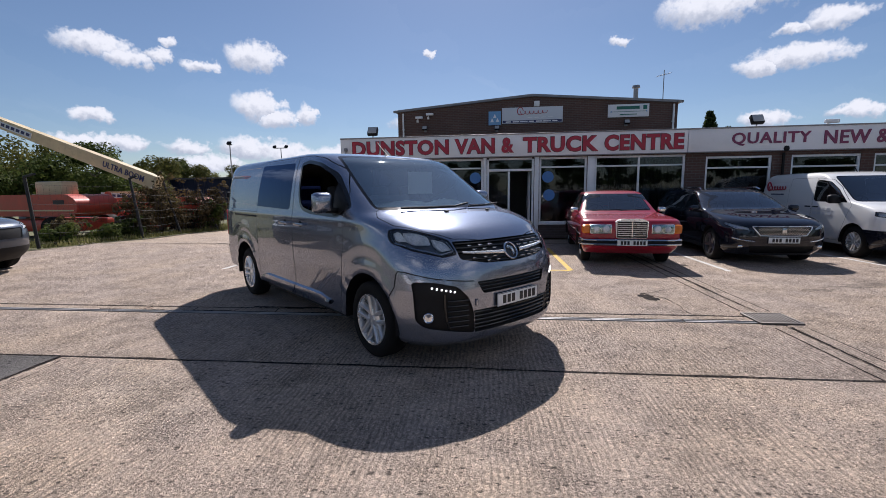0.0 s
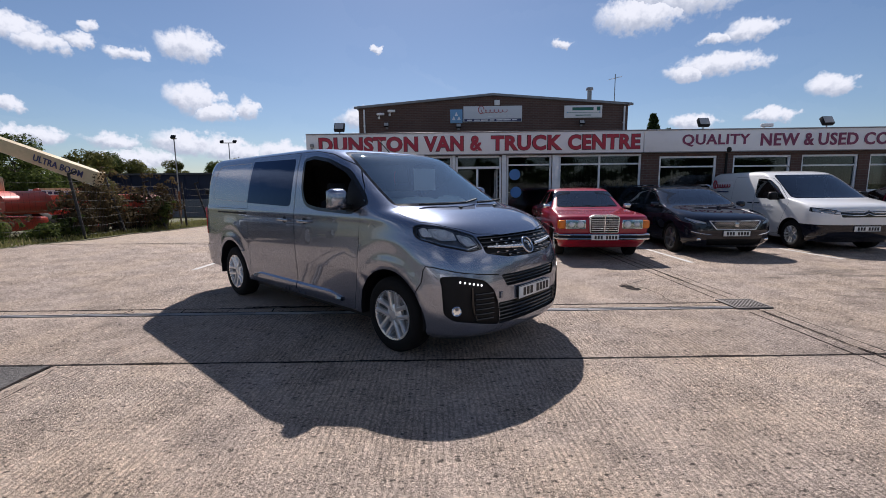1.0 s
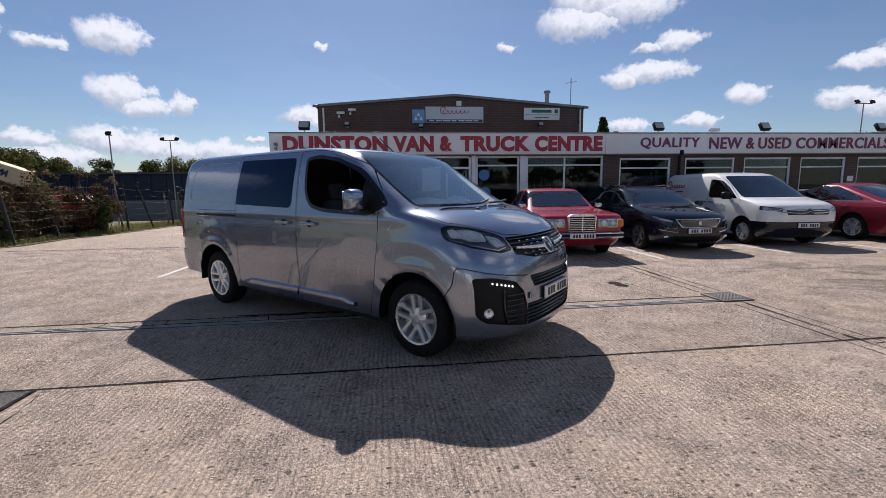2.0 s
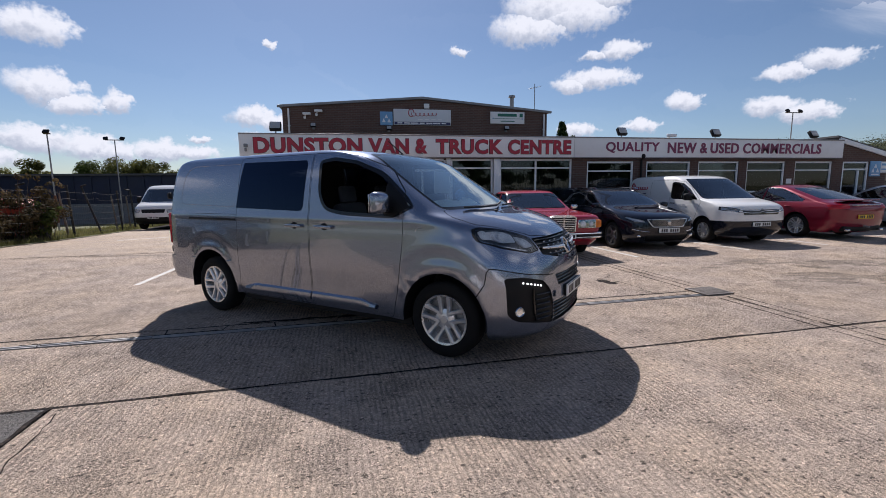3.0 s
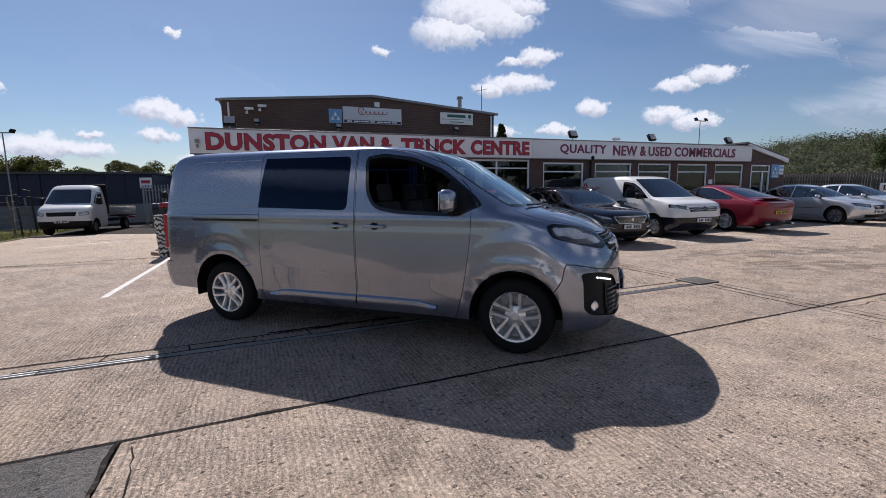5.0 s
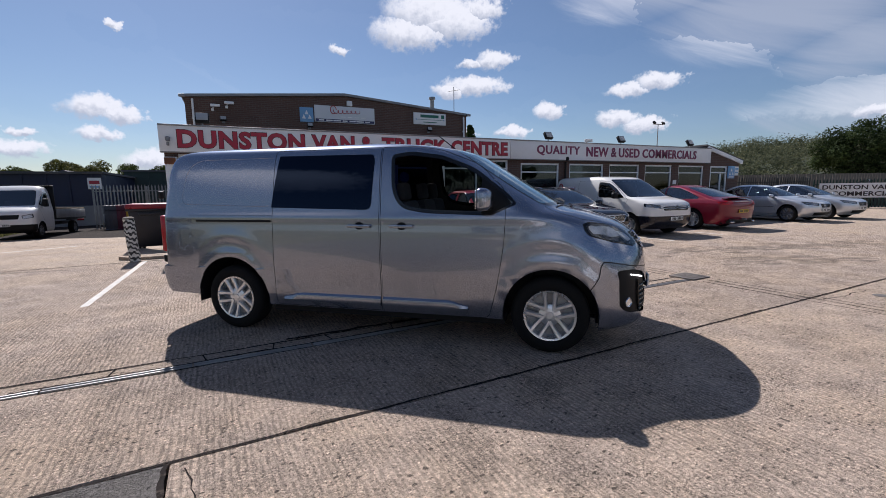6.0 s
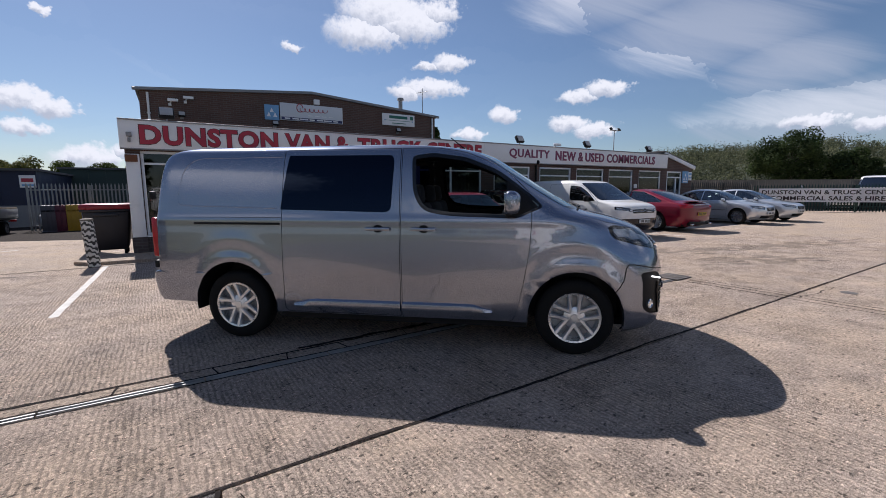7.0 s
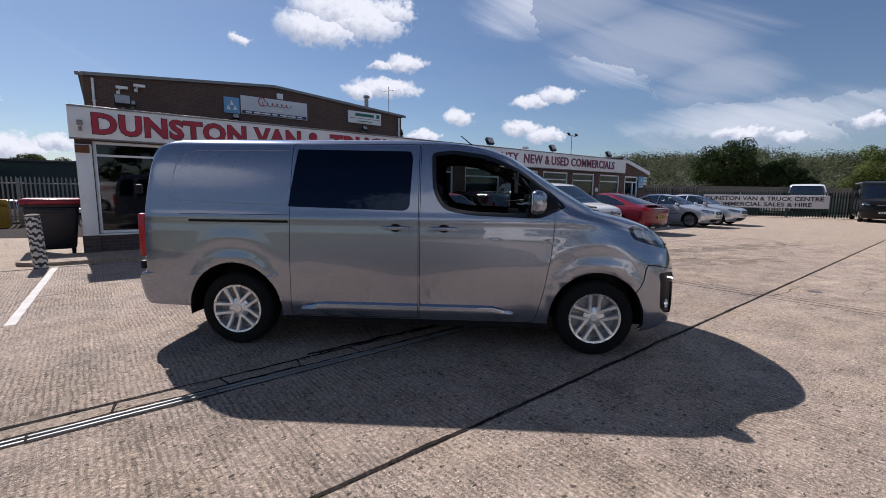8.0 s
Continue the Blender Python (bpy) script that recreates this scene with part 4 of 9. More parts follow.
def build_showroom():
    holes = list(SHOP) + [(a, b, 1.22, 2.34) for a, b in OFFICE]
    bm = bmesh.new()
    wall_grid(bm, -4.98, 16.05, 0, 2.52, WY, WY + 0.25, holes)
    solo("wall_front", bm, BRICK_BROWN, "brown brick shop front wall with window openings", "wall", kind="structure", smooth=False)
    solo("plinth", boxes(((-2.7, WY - 0.012, 0.22), (4.30, 0.02, 0.43)), ((3.1, WY - 0.012, 0.22), (4.1, 0.02, 0.43))), BRICK_DARK, "dark brick plinth under the shop windows", "plinth", kind="structure", smooth=False)
    bm = bmesh.new()
    box(bm, (-4.86, (WY + 20.5) / 2 + 0.15, 1.45), (0.24, 20.5 - WY - 0.25, 2.9))
    solo("wall_side", bm, BRICK_BROWN, "brown brick side wall of the showroom", "wall", kind="structure", smooth=False)
    solo("wall_end", boxes(((18.30, 17.2, 1.35), (0.24, 6.8, 2.7))), BRICK_BROWN, "brown brick end wall", "wall", kind="structure", smooth=False)
    solo("floor", boxes(((6.6, 17.1, 0.01), (22.8, 6.7, 0.03))), CARPET, "dark carpeted showroom floor", "floor", kind="structure", smooth=False)
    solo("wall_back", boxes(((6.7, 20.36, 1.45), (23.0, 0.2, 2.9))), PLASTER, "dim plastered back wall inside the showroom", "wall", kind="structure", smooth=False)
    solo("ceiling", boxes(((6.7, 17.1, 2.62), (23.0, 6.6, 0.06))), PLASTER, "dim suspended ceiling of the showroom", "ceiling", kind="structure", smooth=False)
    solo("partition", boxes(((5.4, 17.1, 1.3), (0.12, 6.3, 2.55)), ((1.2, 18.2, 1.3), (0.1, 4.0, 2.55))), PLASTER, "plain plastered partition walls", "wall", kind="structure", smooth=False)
    solo("roof", boxes(((5.6, 17.0, 2.90), (21.2, 7.0, 0.12))), SLATE_ROOF, "flat felt roof of the showroom", "roof", kind="structure", smooth=False)
    # corner post with a rusted beam end
    post = thing("corner_post", Matrix.Translation((-4.84, WY - 0.05, 0)), "white painted corner post with a rusted beam end", "post", kind="structure")
    part("post", boxes(((0, 0, 1.38), (0.27, 0.10, 1.92)), bev=0.008), WHITE_UPVC, post)
    part("beam_end", boxes(((-0.02, -0.02, 2.24), (0.24, 0.16, 0.16)), bev=0.01), RUST, post, "rusted steel beam end")
    part("pier", boxes(((0, 0.02, 0.21), (0.30, 0.12, 0.42)), bev=0.01), BRICK_DARK, post, "dark brick pier")
    # fascia boards
    for name, x0, x1, lab in (("fascia_sign", -5.05, 5.13, "long white fascia board with big red letters"), ("fascia_sign", 5.15, 16.02, "long white fascia board with maroon letters")):
        f = thing(name, Matrix.Translation((0, FY, 0)), lab, "shop sign")
        part("board", boxes((((x0 + x1) / 2, 0.075, 2.775), (x1 - x0, 0.15, 0.62)), bev=0.006), WHITE_PANEL, f)
        part("top_trim", boxes((((x0 + x1) / 2, 0.07, 3.10), (x1 - x0, 0.19, 0.035)), bev=0.006), GREY_TRIM, f, "grey metal edge trim")
        part("soffit", boxes((((x0 + x1) / 2, 0.08, 2.452), (x1 - x0, 0.16, 0.025)), bev=0.004), GREY_TRIM, f)
        if x0 < 0:
            words = (("DUNSTON", -4.66, -1.65), ("VAN", -1.46, -0.27), ("&", -0.07, 0.30), ("TRUCK", 0.57, 2.70), ("CENTRE", 2.88, 5.02))
            for wtxt, a, b in words:
                bm = text_mesh(wtxt, 0.44, b - a, 0.012, 0.036, 1.07)
                bmesh.ops.translate(bm, verts=bm.verts, vec=(a, -0.012, 2.555))
                part("lettering", bm, RED_LETTER, f, "big red capital letters")
                bm = text_mesh(wtxt, 0.468, b - a + 0.030, 0.004, 0.056, 1.07)
                bmesh.ops.translate(bm, verts=bm.verts, vec=(a - 0.015, -0.004, 2.541))
                part("letter_outline", bm, LETTER_EDGE, f, "dark letter outline")
        else:
            for wtxt, a, b in (("QUALITY", 6.27, 8.26), ("NEW", 8.58, 9.70), ("&", 9.85, 10.14), ("USED", 10.27, 11.42), ("COMMERCIALS", 11.60, 14.98)):
                bm = text_mesh(wtxt, 0.36, b - a, 0.012, 0.020, 1.09)
                bmesh.ops.translate(bm, verts=bm.verts, vec=(a, -0.012, 2.60))
                part("lettering", bm, PURPLE_LETTER, f, "maroon capital letters")
    # shop windows and doors
    framed_window("window_1", *SHOP[0], (), (2.13,), "large white-framed shop window with a top light")
    framed_window("window_2", *SHOP[1], (), (2.13,), "large white-framed shop window with a top light")
    framed_window("window_3", *SHOP[3], (), (2.13,), "large white-framed shop window with round blue stickers")
    framed_window("window_4", *SHOP[4], (3.90,), (2.13,), "wide white-framed shop window with vertical blinds", blinds=True)
    for i, (a, b) in enumerate(OFFICE):
        framed_window("window_%d" % (i + 5), a, b, 1.22, 2.34, (), (2.02,), "white-framed office window with a blind", blinds=True)
    solo("pilaster", boxes(((2.55, WY - 0.02, 1.43), (0.20, 0.06, 1.98)), bev=0.006), WHITE_UPVC, "white panel between two shop windows", "panel", kind="structure")
    solo("pilaster", boxes(((0.98, WY - 0.02, 1.22), (0.13, 0.07, 2.42)), bev=0.006), WHITE_UPVC, "white panel beside the shop door", "panel", kind="structure")
    solo("pilaster", boxes(((-0.56, WY - 0.02, 1.22), (0.10, 0.07, 2.42)), bev=0.006), WHITE_UPVC, "white panel beside the shop door", "panel", kind="structure")
    for x, z in ((1.32, 1.84), (1.36, 1.30), (-0.86, 1.84)):
        bm = bmesh.new()
        lathe(bm, [(0.0, -0.004), (0.17, -0.004), (0.17, 0.0)], 28, "y")
        s = solo("window_sticker", bm, BLUE_SIGN, "round blue sticker on the shop window", "sticker", m=Matrix.Translation((x, WY + 0.05, z)))
    door = thing("door_1", Matrix.Translation((-0.50, WY + 0.05, 0)), "white-framed glazed shop door standing open", "door", kind="structure")
    bm = bmesh.new()
    for c, s in (((0.03, 0, 1.2), (0.06, 0.1, 2.36)), ((1.37, 0, 1.2), (0.06, 0.1, 2.36)), ((0.7, 0, 2.39), (1.28, 0.1, 0.06)), ((0.7, 0, 2.06), (1.28, 0.1, 0.07)), ((0.66, 0, 1.02), (0.06, 0.08, 2.0))):
        box(bm, c, s, 0.008)
    part("door_frame", bm, WHITE_UPVC, door)
    p = part("pane", boxes(((0.7, 0.0, 2.22), (1.28, 0.008, 0.26)), ((0.345, 0, 1.45), (0.56, 0.008, 1.12))), GLASS_SHOP, door, smooth=False)
    p.visible_shadow = False
    part("panel", boxes(((0.345, 0, 0.46), (0.56, 0.03, 0.86)), bev=0.006), WHITE_UPVC, door)
    leaf = part("leaf", boxes(((1.30, 0.36, 1.05), (0.05, 0.07, 1.94)), ((1.30, 0.98, 1.05), (0.05, 0.07, 1.94)), ((1.30, 0.67, 0.12), (0.05, 0.55, 0.12)), ((1.30, 0.67, 1.98), (0.05, 0.55, 0.07)), bev=0.006), WHITE_UPVC, door, "open door leaf")
    part("door_handle", boxes(((1.25, 0.92, 1.05), (0.04, 0.03, 0.4)), bev=0.008), STEEL_GALV, leaf)
    solo("wall_poster", boxes(((1.135, 16.6, 1.55), (0.03, 0.6, 0.9))), LETTER_EDGE, "dark framed notice on the inner wall", "poster")
    bm = bmesh.new()
    for k in range(4):
        box(bm, (1.118, 16.6, 1.84 - 0.17 * k), (0.006, 0.40 - 0.07 * (k % 2), 0.05))
    solo("poster_print", bm, SIGN_GREY, "pale bars of print on the dark notice", "print")
    # lean-to end with a sloping white barge board
    bm = bmesh.new()
    prism(bm, [(16.05, 0), (16.28, 0), (16.28, 2.34), (17.50, 2.34), (17.50, 0), (18.42, 0), (18.42, 2.50), (16.05, 3.06)], WY + 0.002, WY + 0.25)
    solo("wall_gable", bm, BRICK_BROWN, "brown brick lean-to wall with a sloping top", "wall", kind="structure", smooth=False)
    ang = math.atan2(3.10 - 2.50, 2.6)
    bm = bmesh.new()
    box(bm, (17.27, WY - 0.05, 2.83), (2.72, 0.06, 0.17), 0.006, Matrix.Rotation(ang, 4, "Y"))
    solo("barge_board", bm, WHITE_UPVC, "white sloping barge board", "barge board", kind="structure")
    bm = bmesh.new()
    box(bm, (17.27, 17.0, 2.93), (2.9, 7.0, 0.07), 0.0, Matrix.Rotation(ang, 4, "Y"))
    solo("lean_to_roof", bm, SLATE_ROOF, "dark sloping lean-to roof", "roof", kind="structure", smooth=False)
    d2 = thing("door_2", Matrix.Translation((16.28, WY + 0.05, 0)), "white-framed glazed office door", "door", kind="structure")
    bm = bmesh.new()
    for c, s in (((0.03, 0, 1.16), (0.06, 0.1, 2.3)), ((1.19, 0, 1.16), (0.06, 0.1, 2.3)), ((0.61, 0, 2.30), (1.22, 0.1, 0.06)), ((0.61, 0, 2.04), (1.1, 0.1, 0.06)), ((0.78, 0, 1.0), (0.07, 0.1, 2.0)), ((0.98, 0, 0.5), (0.33, 0.06, 0.1))):
        box(bm, c, s, 0.008)
    part("door_frame", bm, WHITE_UPVC, d2)
    p = part("pane", boxes(((0.4, 0, 1.02), (0.68, 0.008, 1.95)), ((0.99, 0, 1.02), (0.34, 0.008, 1.95)), ((0.61, 0, 2.17), (1.1, 0.008, 0.2))), GLASS_SHOP, d2, smooth=False)
    p.visible_shadow = False
    s2 = thing("blue_sign", Matrix.Translation((17.80, WY - 0.03, 2.06)), "blue square sign with white figures beside the office door", "sign")
    part("board", boxes(((0, 0, 0), (0.52, 0.03, 0.58)), bev=0.004), PALE_BLUE, s2)
    bm = bmesh.new()
    for dx, dz in ((0, 0.12), (-0.11, -0.06), (0.11, -0.06)):
        prism(bm, [(dx - 0.07, dz - 0.08), (dx + 0.07, dz - 0.08), (dx, dz + 0.08)], -0.022, -0.016)
    box(bm, (0, -0.019, -0.22), (0.36, 0.006, 0.05))
    part("figure", bm, WHITE_PANEL, s2, "white triangles and a bar")
    s3 = thing("small_sign", Matrix.Translation((18.22, WY - 0.03, 2.12)), "small white sign with coloured bars", "sign")
    part("board", boxes(((0, 0, 0), (0.30, 0.02, 0.42)), bev=0.004), WHITE_PANEL, s3)
    part("bar", boxes(((0, -0.014, 0.1), (0.24, 0.006, 0.08)), ((0, -0.014, -0.08), (0.24, 0.006, 0.05))), PALE_BLUE, s3)


def flood_light(name, m, label, size=0.30, bracket=0.2, wall_arm=0.0):
    """A tilted flood lamp on a short bracket, facing -y."""
    f = thing(name, m, label, "flood light", "flood lights")
    bm = bmesh.new()
    tilt = Matrix.Rotation(radians(-32), 4, "X")
    box(bm, (0, 0, bracket + size * 0.45), (size, size * 0.38, size * 0.85), size * 0.06, tilt)
    part("housing", bm, BLACK_PLASTIC, f)
    bm = bmesh.new()
    box(bm, Vector((0, 0, bracket + size * 0.45)) + tilt.to_3x3() @ Vector((0, -size * 0.2, 0)), (size * 0.84, 0.012, size * 0.68), 0.004, tilt)
    part("lens", bm, LAMP_GLASS, f, "grey lamp glass")
    bm = bmesh.new()
    cyl(bm, (0, 0, 0), (0, 0, bracket + size * 0.2), 0.02, seg=8)
    box(bm, (0, 0, bracket + size * 0.22), (size * 1.06, 0.04, 0.015), 0.003)
    if wall_arm:
        cyl(bm, (0, 0, bracket), (0, wall_arm, bracket), 0.022, seg=8)
        box(bm, (0, wall_arm, bracket), (0.12, 0.03, 0.12), 0.005)
    part("bracket", bm, GREY_TRIM, f)
    return f


def cctv(name, m, label):
    c = thing(name, m, label, "camera", "security cameras")
    bm = bmesh.new()
    box(bm, (0.1, -0.12, 0), (0.34, 0.10, 0.10), 0.02)
    part("housing", bm, WHITE_UPVC, c)
    bm = bmesh.new()
    cyl(bm, (0, 0.05, -0.12), (0.05, -0.1, -0.04), 0.025, seg=10)
    box(bm, (0, 0.04, -0.14), (0.1, 0.06, 0.1), 0.01)
    part("arm", bm, WHITE_UPVC, c)


def build_upper():
    y = 20.5
    bm = bmesh.new()
    prism(bm, [(-4.88, 2.9), (7.38, 2.9), (7.38, 5.08), (1.25, 5.56), (-4.88, 5.08)], y, y + 0.3)
    solo("wall_upper", bm, BRICK_BROWN, "dark brown brick upper front wall with a low gable", "wall", kind="structure", smooth=False)
    for x, w in ((-4.76, 0.24), (7.26, 0.24)):
        solo("wall_upper_side", boxes(((x, y + 6.3, 2.5), (w, 12.0, 5.0))), BRICK_BROWN, "dark brown brick upper side wall", "wall", kind="structure", smooth=False)
    bm = bmesh.new()
    prism(bm, [(-4.98, 5.07), (1.25, 5.57), (7.5, 5.07), (7.5, 5.17), (1.25, 5.67), (-4.98, 5.17)], y - 0.10, y + 12.4)
    solo("upper_roof", bm, GREY_TRIM, "shallow grey metal roof with a folded verge", "roof", kind="structure", smooth=False)
    bm = bmesh.new()
    box(bm, (7.44, y - 0.12, 5.10), (0.22, 0.1, 0.1), 0.01)
    box(bm, (-4.95, y - 0.12, 5.10), (0.22, 0.1, 0.1), 0.01)
    solo("verge_cap", bm, GREY_TRIM, "grey metal verge end caps", "roof trim", kind="structure")
    for x in (-4.62, 7.20):
        bm = bmesh.new()
        cyl(bm, (x, y - 0.06, 2.95), (x, y - 0.06, 5.02), 0.04, seg=10)
        for z in (3.4, 4.3):
            box(bm, (x, y - 0.03, z), (0.12, 0.05, 0.04), 0.005)
        solo("downpipe", bm, WHITE_UPVC, "pale rainwater downpipe on the upper wall", "downpipe", "rainwater pipes")
    # signs
    s = thing("blue_sign", Matrix.Translation((-0.40, y - 0.03, 4.68)), "pale blue square sign with white triangles", "sign")
    part("board", boxes(((0, 0, 0), (0.56, 0.04, 0.60)), bev=0.004), PALE_BLUE, s)
    bm = bmesh.new()
    for dx, dz in ((0, 0.1), (-0.12, -0.08), (0.12, -0.08)):
        prism(bm, [(dx - 0.08, dz - 0.09), (dx + 0.08, dz - 0.09), (dx, dz + 0.09)], -0.028, -0.022)
    part("figure", bm, WHITE_PANEL, s, "white triangles")
    s = thing("wall_sign", Matrix.Translation((1.255, y - 0.04, 4.76)), "pale grey board with a red flourish and a dark strip", "sign")
    part("board", boxes(((0, 0, 0), (2.66, 0.05, 0.70)), bev=0.006), SIGN_GREY, s)
    part("strip", boxes(((0, -0.030, -0.27), (2.58, 0.008, 0.11))), NAVY_INK, s, "dark strip")
    part("print", boxes(*[((-1.05 + 0.34 * k, -0.037, -0.27), (0.22 + 0.06 * (k % 3), 0.006, 0.05)) for k in range(7)], *[((-0.1 + 0.30 * k, -0.029, -0.10), (0.20, 0.006, 0.03)) for k in range(4)]), WHITE_PANEL, s, "bars of print")
    part("flourish", flourish(1.15, 0.30, 0.022), RED_LETTER, s, "dark red flourish", m=Matrix.Translation((-0.50, -0.034, 0.02)))
    s = thing("wall_sign", Matrix.Translation((5.35, y - 0.04, 4.81)), "white board with dark green bars", "sign")
    part("board", boxes(((0, 0, 0), (1.70, 0.05, 0.54)), bev=0.006), WHITE_PANEL, s)
    part("print", boxes(((-0.02, -0.03, 0.12), (0.95, 0.008, 0.13)), ((0.0, -0.03, -0.04), (1.5, 0.008, 0.016)), ((0, -0.03, -0.16), (0.7, 0.008, 0.035)), ((0.68, -0.03, 0.12), (0.16, 0.008, 0.17))), GREEN_INK, s, "dark green bars")
    part("dot", boxes(((-0.72, -0.033, -0.04), (0.05, 0.008, 0.05)), ((0.74, -0.033, -0.04), (0.05, 0.008, 0.05))), PALE_BLUE, s)
    solo("alarm_box", boxes(((1.45, y - 0.06, 5.25), (0.24, 0.12, 0.22)), bev=0.02), WHITE_UPVC, "white alarm box on the gable", "alarm box")
    for x, z in ((-3.6, 4.20), (-0.30, 4.12), (5.28, 4.20)):
        flood_light("flood_light", Matrix.Translation((x, y - 0.16, z)), "black flood light on the upper brick wall", 0.23, 0.02, 0.15)
    cctv("security_camera", Matrix.Translation((-3.45, y - 0.06, 4.93)), "white security camera on the upper brick wall")
    cctv("security_camera", Matrix.Translation((-3.95, y - 0.06, 4.80)), "white security camera on the upper brick wall")
    bm = bmesh.new()
    cyl(bm, (5.83, 21.2, 5.1), (5.83, 21.2, 5.86), 0.10, seg=16)
    cyl(bm, (5.83, 21.2, 5.90), (5.83, 21.2, 6.0), 0.17, 0.15, seg=16)
    solo("flue", bm, STEEL_GALV, "steel flue pipe with a cap", "flue")
    bm = bmesh.new()
    cyl(bm, (6.85, 20.8, 5.1), (6.85, 20.8, 6.5), 0.018, seg=8)
    cyl(bm, (6.55, 20.8, 6.25), (7.15, 20.8, 6.38), 0.008, seg=6)
    for k in range(7):
        x = 6.57 + 0.09 * k
        cyl(bm, (x, 20.62, 6.26 + 0.02 * k), (x, 20.98, 6.26 + 0.02 * k), 0.005, seg=5)
    solo("aerial", bm, GREY_TRIM, "thin metal television aerial", "aerial")
    # lamps standing on the fascia
    for x in (-4.1, 7.05, 10.75, 15.0):
        flood_light("flood_light", Matrix.Translation((x, 13.75, 2.94)), "black flood light above the white fascia", 0.32, 0.26)
    cctv("security_camera", Matrix.Translation((8.75, 13.7, 3.22)), "white security camera above the fascia")
    bm = bmesh.new()
    box(bm, (0, -0.06, 0), (0.10, 0.10, 0.10), 0.02)
    box(bm, (0.0, -0.08, -0.12), (0.06, 0.06, 0.09), 0.01)
    solo("sensor", bm, GREY_TRIM, "grey sensor on the fascia end", "sensor", m=Matrix.Translation((-4.86, FY - 0.0, 2.76)))
    bm = bmesh.new()
    cyl(bm, (7.68, WY - 0.06, 0.02), (7.68, WY - 0.06, 2.40), 0.035, seg=10)
    lathe_b = bmesh.new()
    solo("downpipe", bm, BLACK_PLASTIC, "black rainwater downpipe between the office windows", "downpipe", "rainwater pipes")
    lathe(lathe_b, [(0.0, 0.09), (0.07, 0.07), (0.09, 0.0), (0.07, -0.06), (0.0, -0.08)], 16)
    solo("dome_camera", lathe_b, BLACK_PLASTIC, "dark dome camera under the fascia", "camera", "security cameras", m=Matrix.Translation((7.68, WY - 0.12, 2.50)))
    solo("notice", boxes(((13.85, WY - 0.012, 1.62), (0.22, 0.015, 0.18))), WHITE_PANEL, "small white notice on the brick wall", "notice")


def flourish(w, h, r):
    """A looping handwritten-looking line, no letters."""
    bm = bmesh.new()
    pts = []
    for i in range(61):
        u = i / 60
        pts.append((u * w - 0.05 * w * math.sin(u * 38), 0, h * (0.30 + 0.26 * math.cos(u * 38) * (1 - 0.3 * u)) + 0.05 * h * u))
    tube(bm, pts, r * 0.55, 6)
    tube(bm, [(-0.02 * w + 0.11 * w * math.cos(a), 0, h * (0.55 + 0.55 * math.sin(a))) for a in [0.26 * k for k in range(22)]], r * 0.8, 6)
    return bm


build_showroom()
build_upper()

# ---------------------------------------------------------------- vehicles: x forward, y to the left, ground at z = 0


def catmull(rows, sub):
    """Rows smoothed through a spline, sub steps between two rows."""
    rows = [list(r) for r in rows]
    out = []
    for i in range(len(rows) - 1):
        p0, p1, p2, p3 = rows[max(i - 1, 0)], rows[i], rows[i + 1], rows[min(i + 2, len(rows) - 1)]
        for k in range(sub):
            u = k / sub
            row = []
            for a, b, c, d in zip(p0, p1, p2, p3):
                m1, m2 = (c - a) * 0.5, (d - b) * 0.5
                s = c - b
                lim = 1.5 * abs(s)          # keeps the spline from overshooting
                m1 = max(-lim, min(lim, m1)) if m1 * s > 0 else 0.0
                m2 = max(-lim, min(lim, m2)) if m2 * s > 0 else 0.0
                row.append((2 * u ** 3 - 3 * u ** 2 + 1) * b + (u ** 3 - 2 * u ** 2 + u) * m1 + (-2 * u ** 3 + 3 * u ** 2) * c + (u ** 3 - u ** 2) * m2)
            out.append(row)
    out.append(rows[-1])
    return out


def strip(root, name, mat, pts, r=0.01, lab="", seg=6):
    bm = bmesh.new()
    tube(bm, [Vector(p) for p in pts], r, seg)
    return part(name, bm, mat, root, lab)


def slice_body(rows, nf=2.3, nr=3.0, sub=6, relief=None, n_front=20, n_side=44, n_rear=10):
    """A body built of level outlines. Rows: height, front x, rear x, half width, length of the front rounding, of the rear rounding,
    and, where given, the squareness of the front."""
    bm = bmesh.new()
    rings = []
    for z, xf, xr, w, lf, lr, *square in catmull(rows, sub):
        half = []
        nf = square[0] if square else nf
        for i in range(n_front):
            a = math.pi / 2 * i / n_front
            half.append((xf - lf + lf * math.cos(a) ** (2 / nf), w * math.sin(a) ** (2 / nf), math.sin(a) ** 2))
        x1, x2 = xf - lf, xr + lr
        for i in range(n_side + 1):
            half.append((x1 + (x2 - x1) * i / n_side, w, 1.0))
        for i in range(1, n_rear + 1):
            a = math.pi / 2 * (1 - i / n_rear)
            half.append((xr + lr - lr * math.cos(a) ** (2 / nr), w * max(0, math.sin(a)) ** (2 / nr), max(0, math.sin(a)) ** 2))
        pts = []
        for x, y, k in half:
            if relief and y > 0.05:
                y += relief(x, z) * k
            pts.append((x, y))
        ring = [(x, -y, z) for x, y in pts] + [(x, y, z) for x, y in pts[-2:0:-1]]
        rings.append([bm.verts.new(p) for p in ring])
    n = len(rings[0])
    for k in range(len(rings) - 1):
        for i in range(n):
            j = (i + 1) % n
            bm.faces.new((rings[k][i], rings[k + 1][i], rings[k + 1][j], rings[k][j]))
    bm.faces.new(rings[-1])
    bm.normal_update()
    if sum(f.normal.z for f in bm.faces if f.calc_center_median().z > rows[-1][0] - 0.01) < 0:
        bmesh.ops.reverse_faces(bm, faces=bm.faces)
    return bm


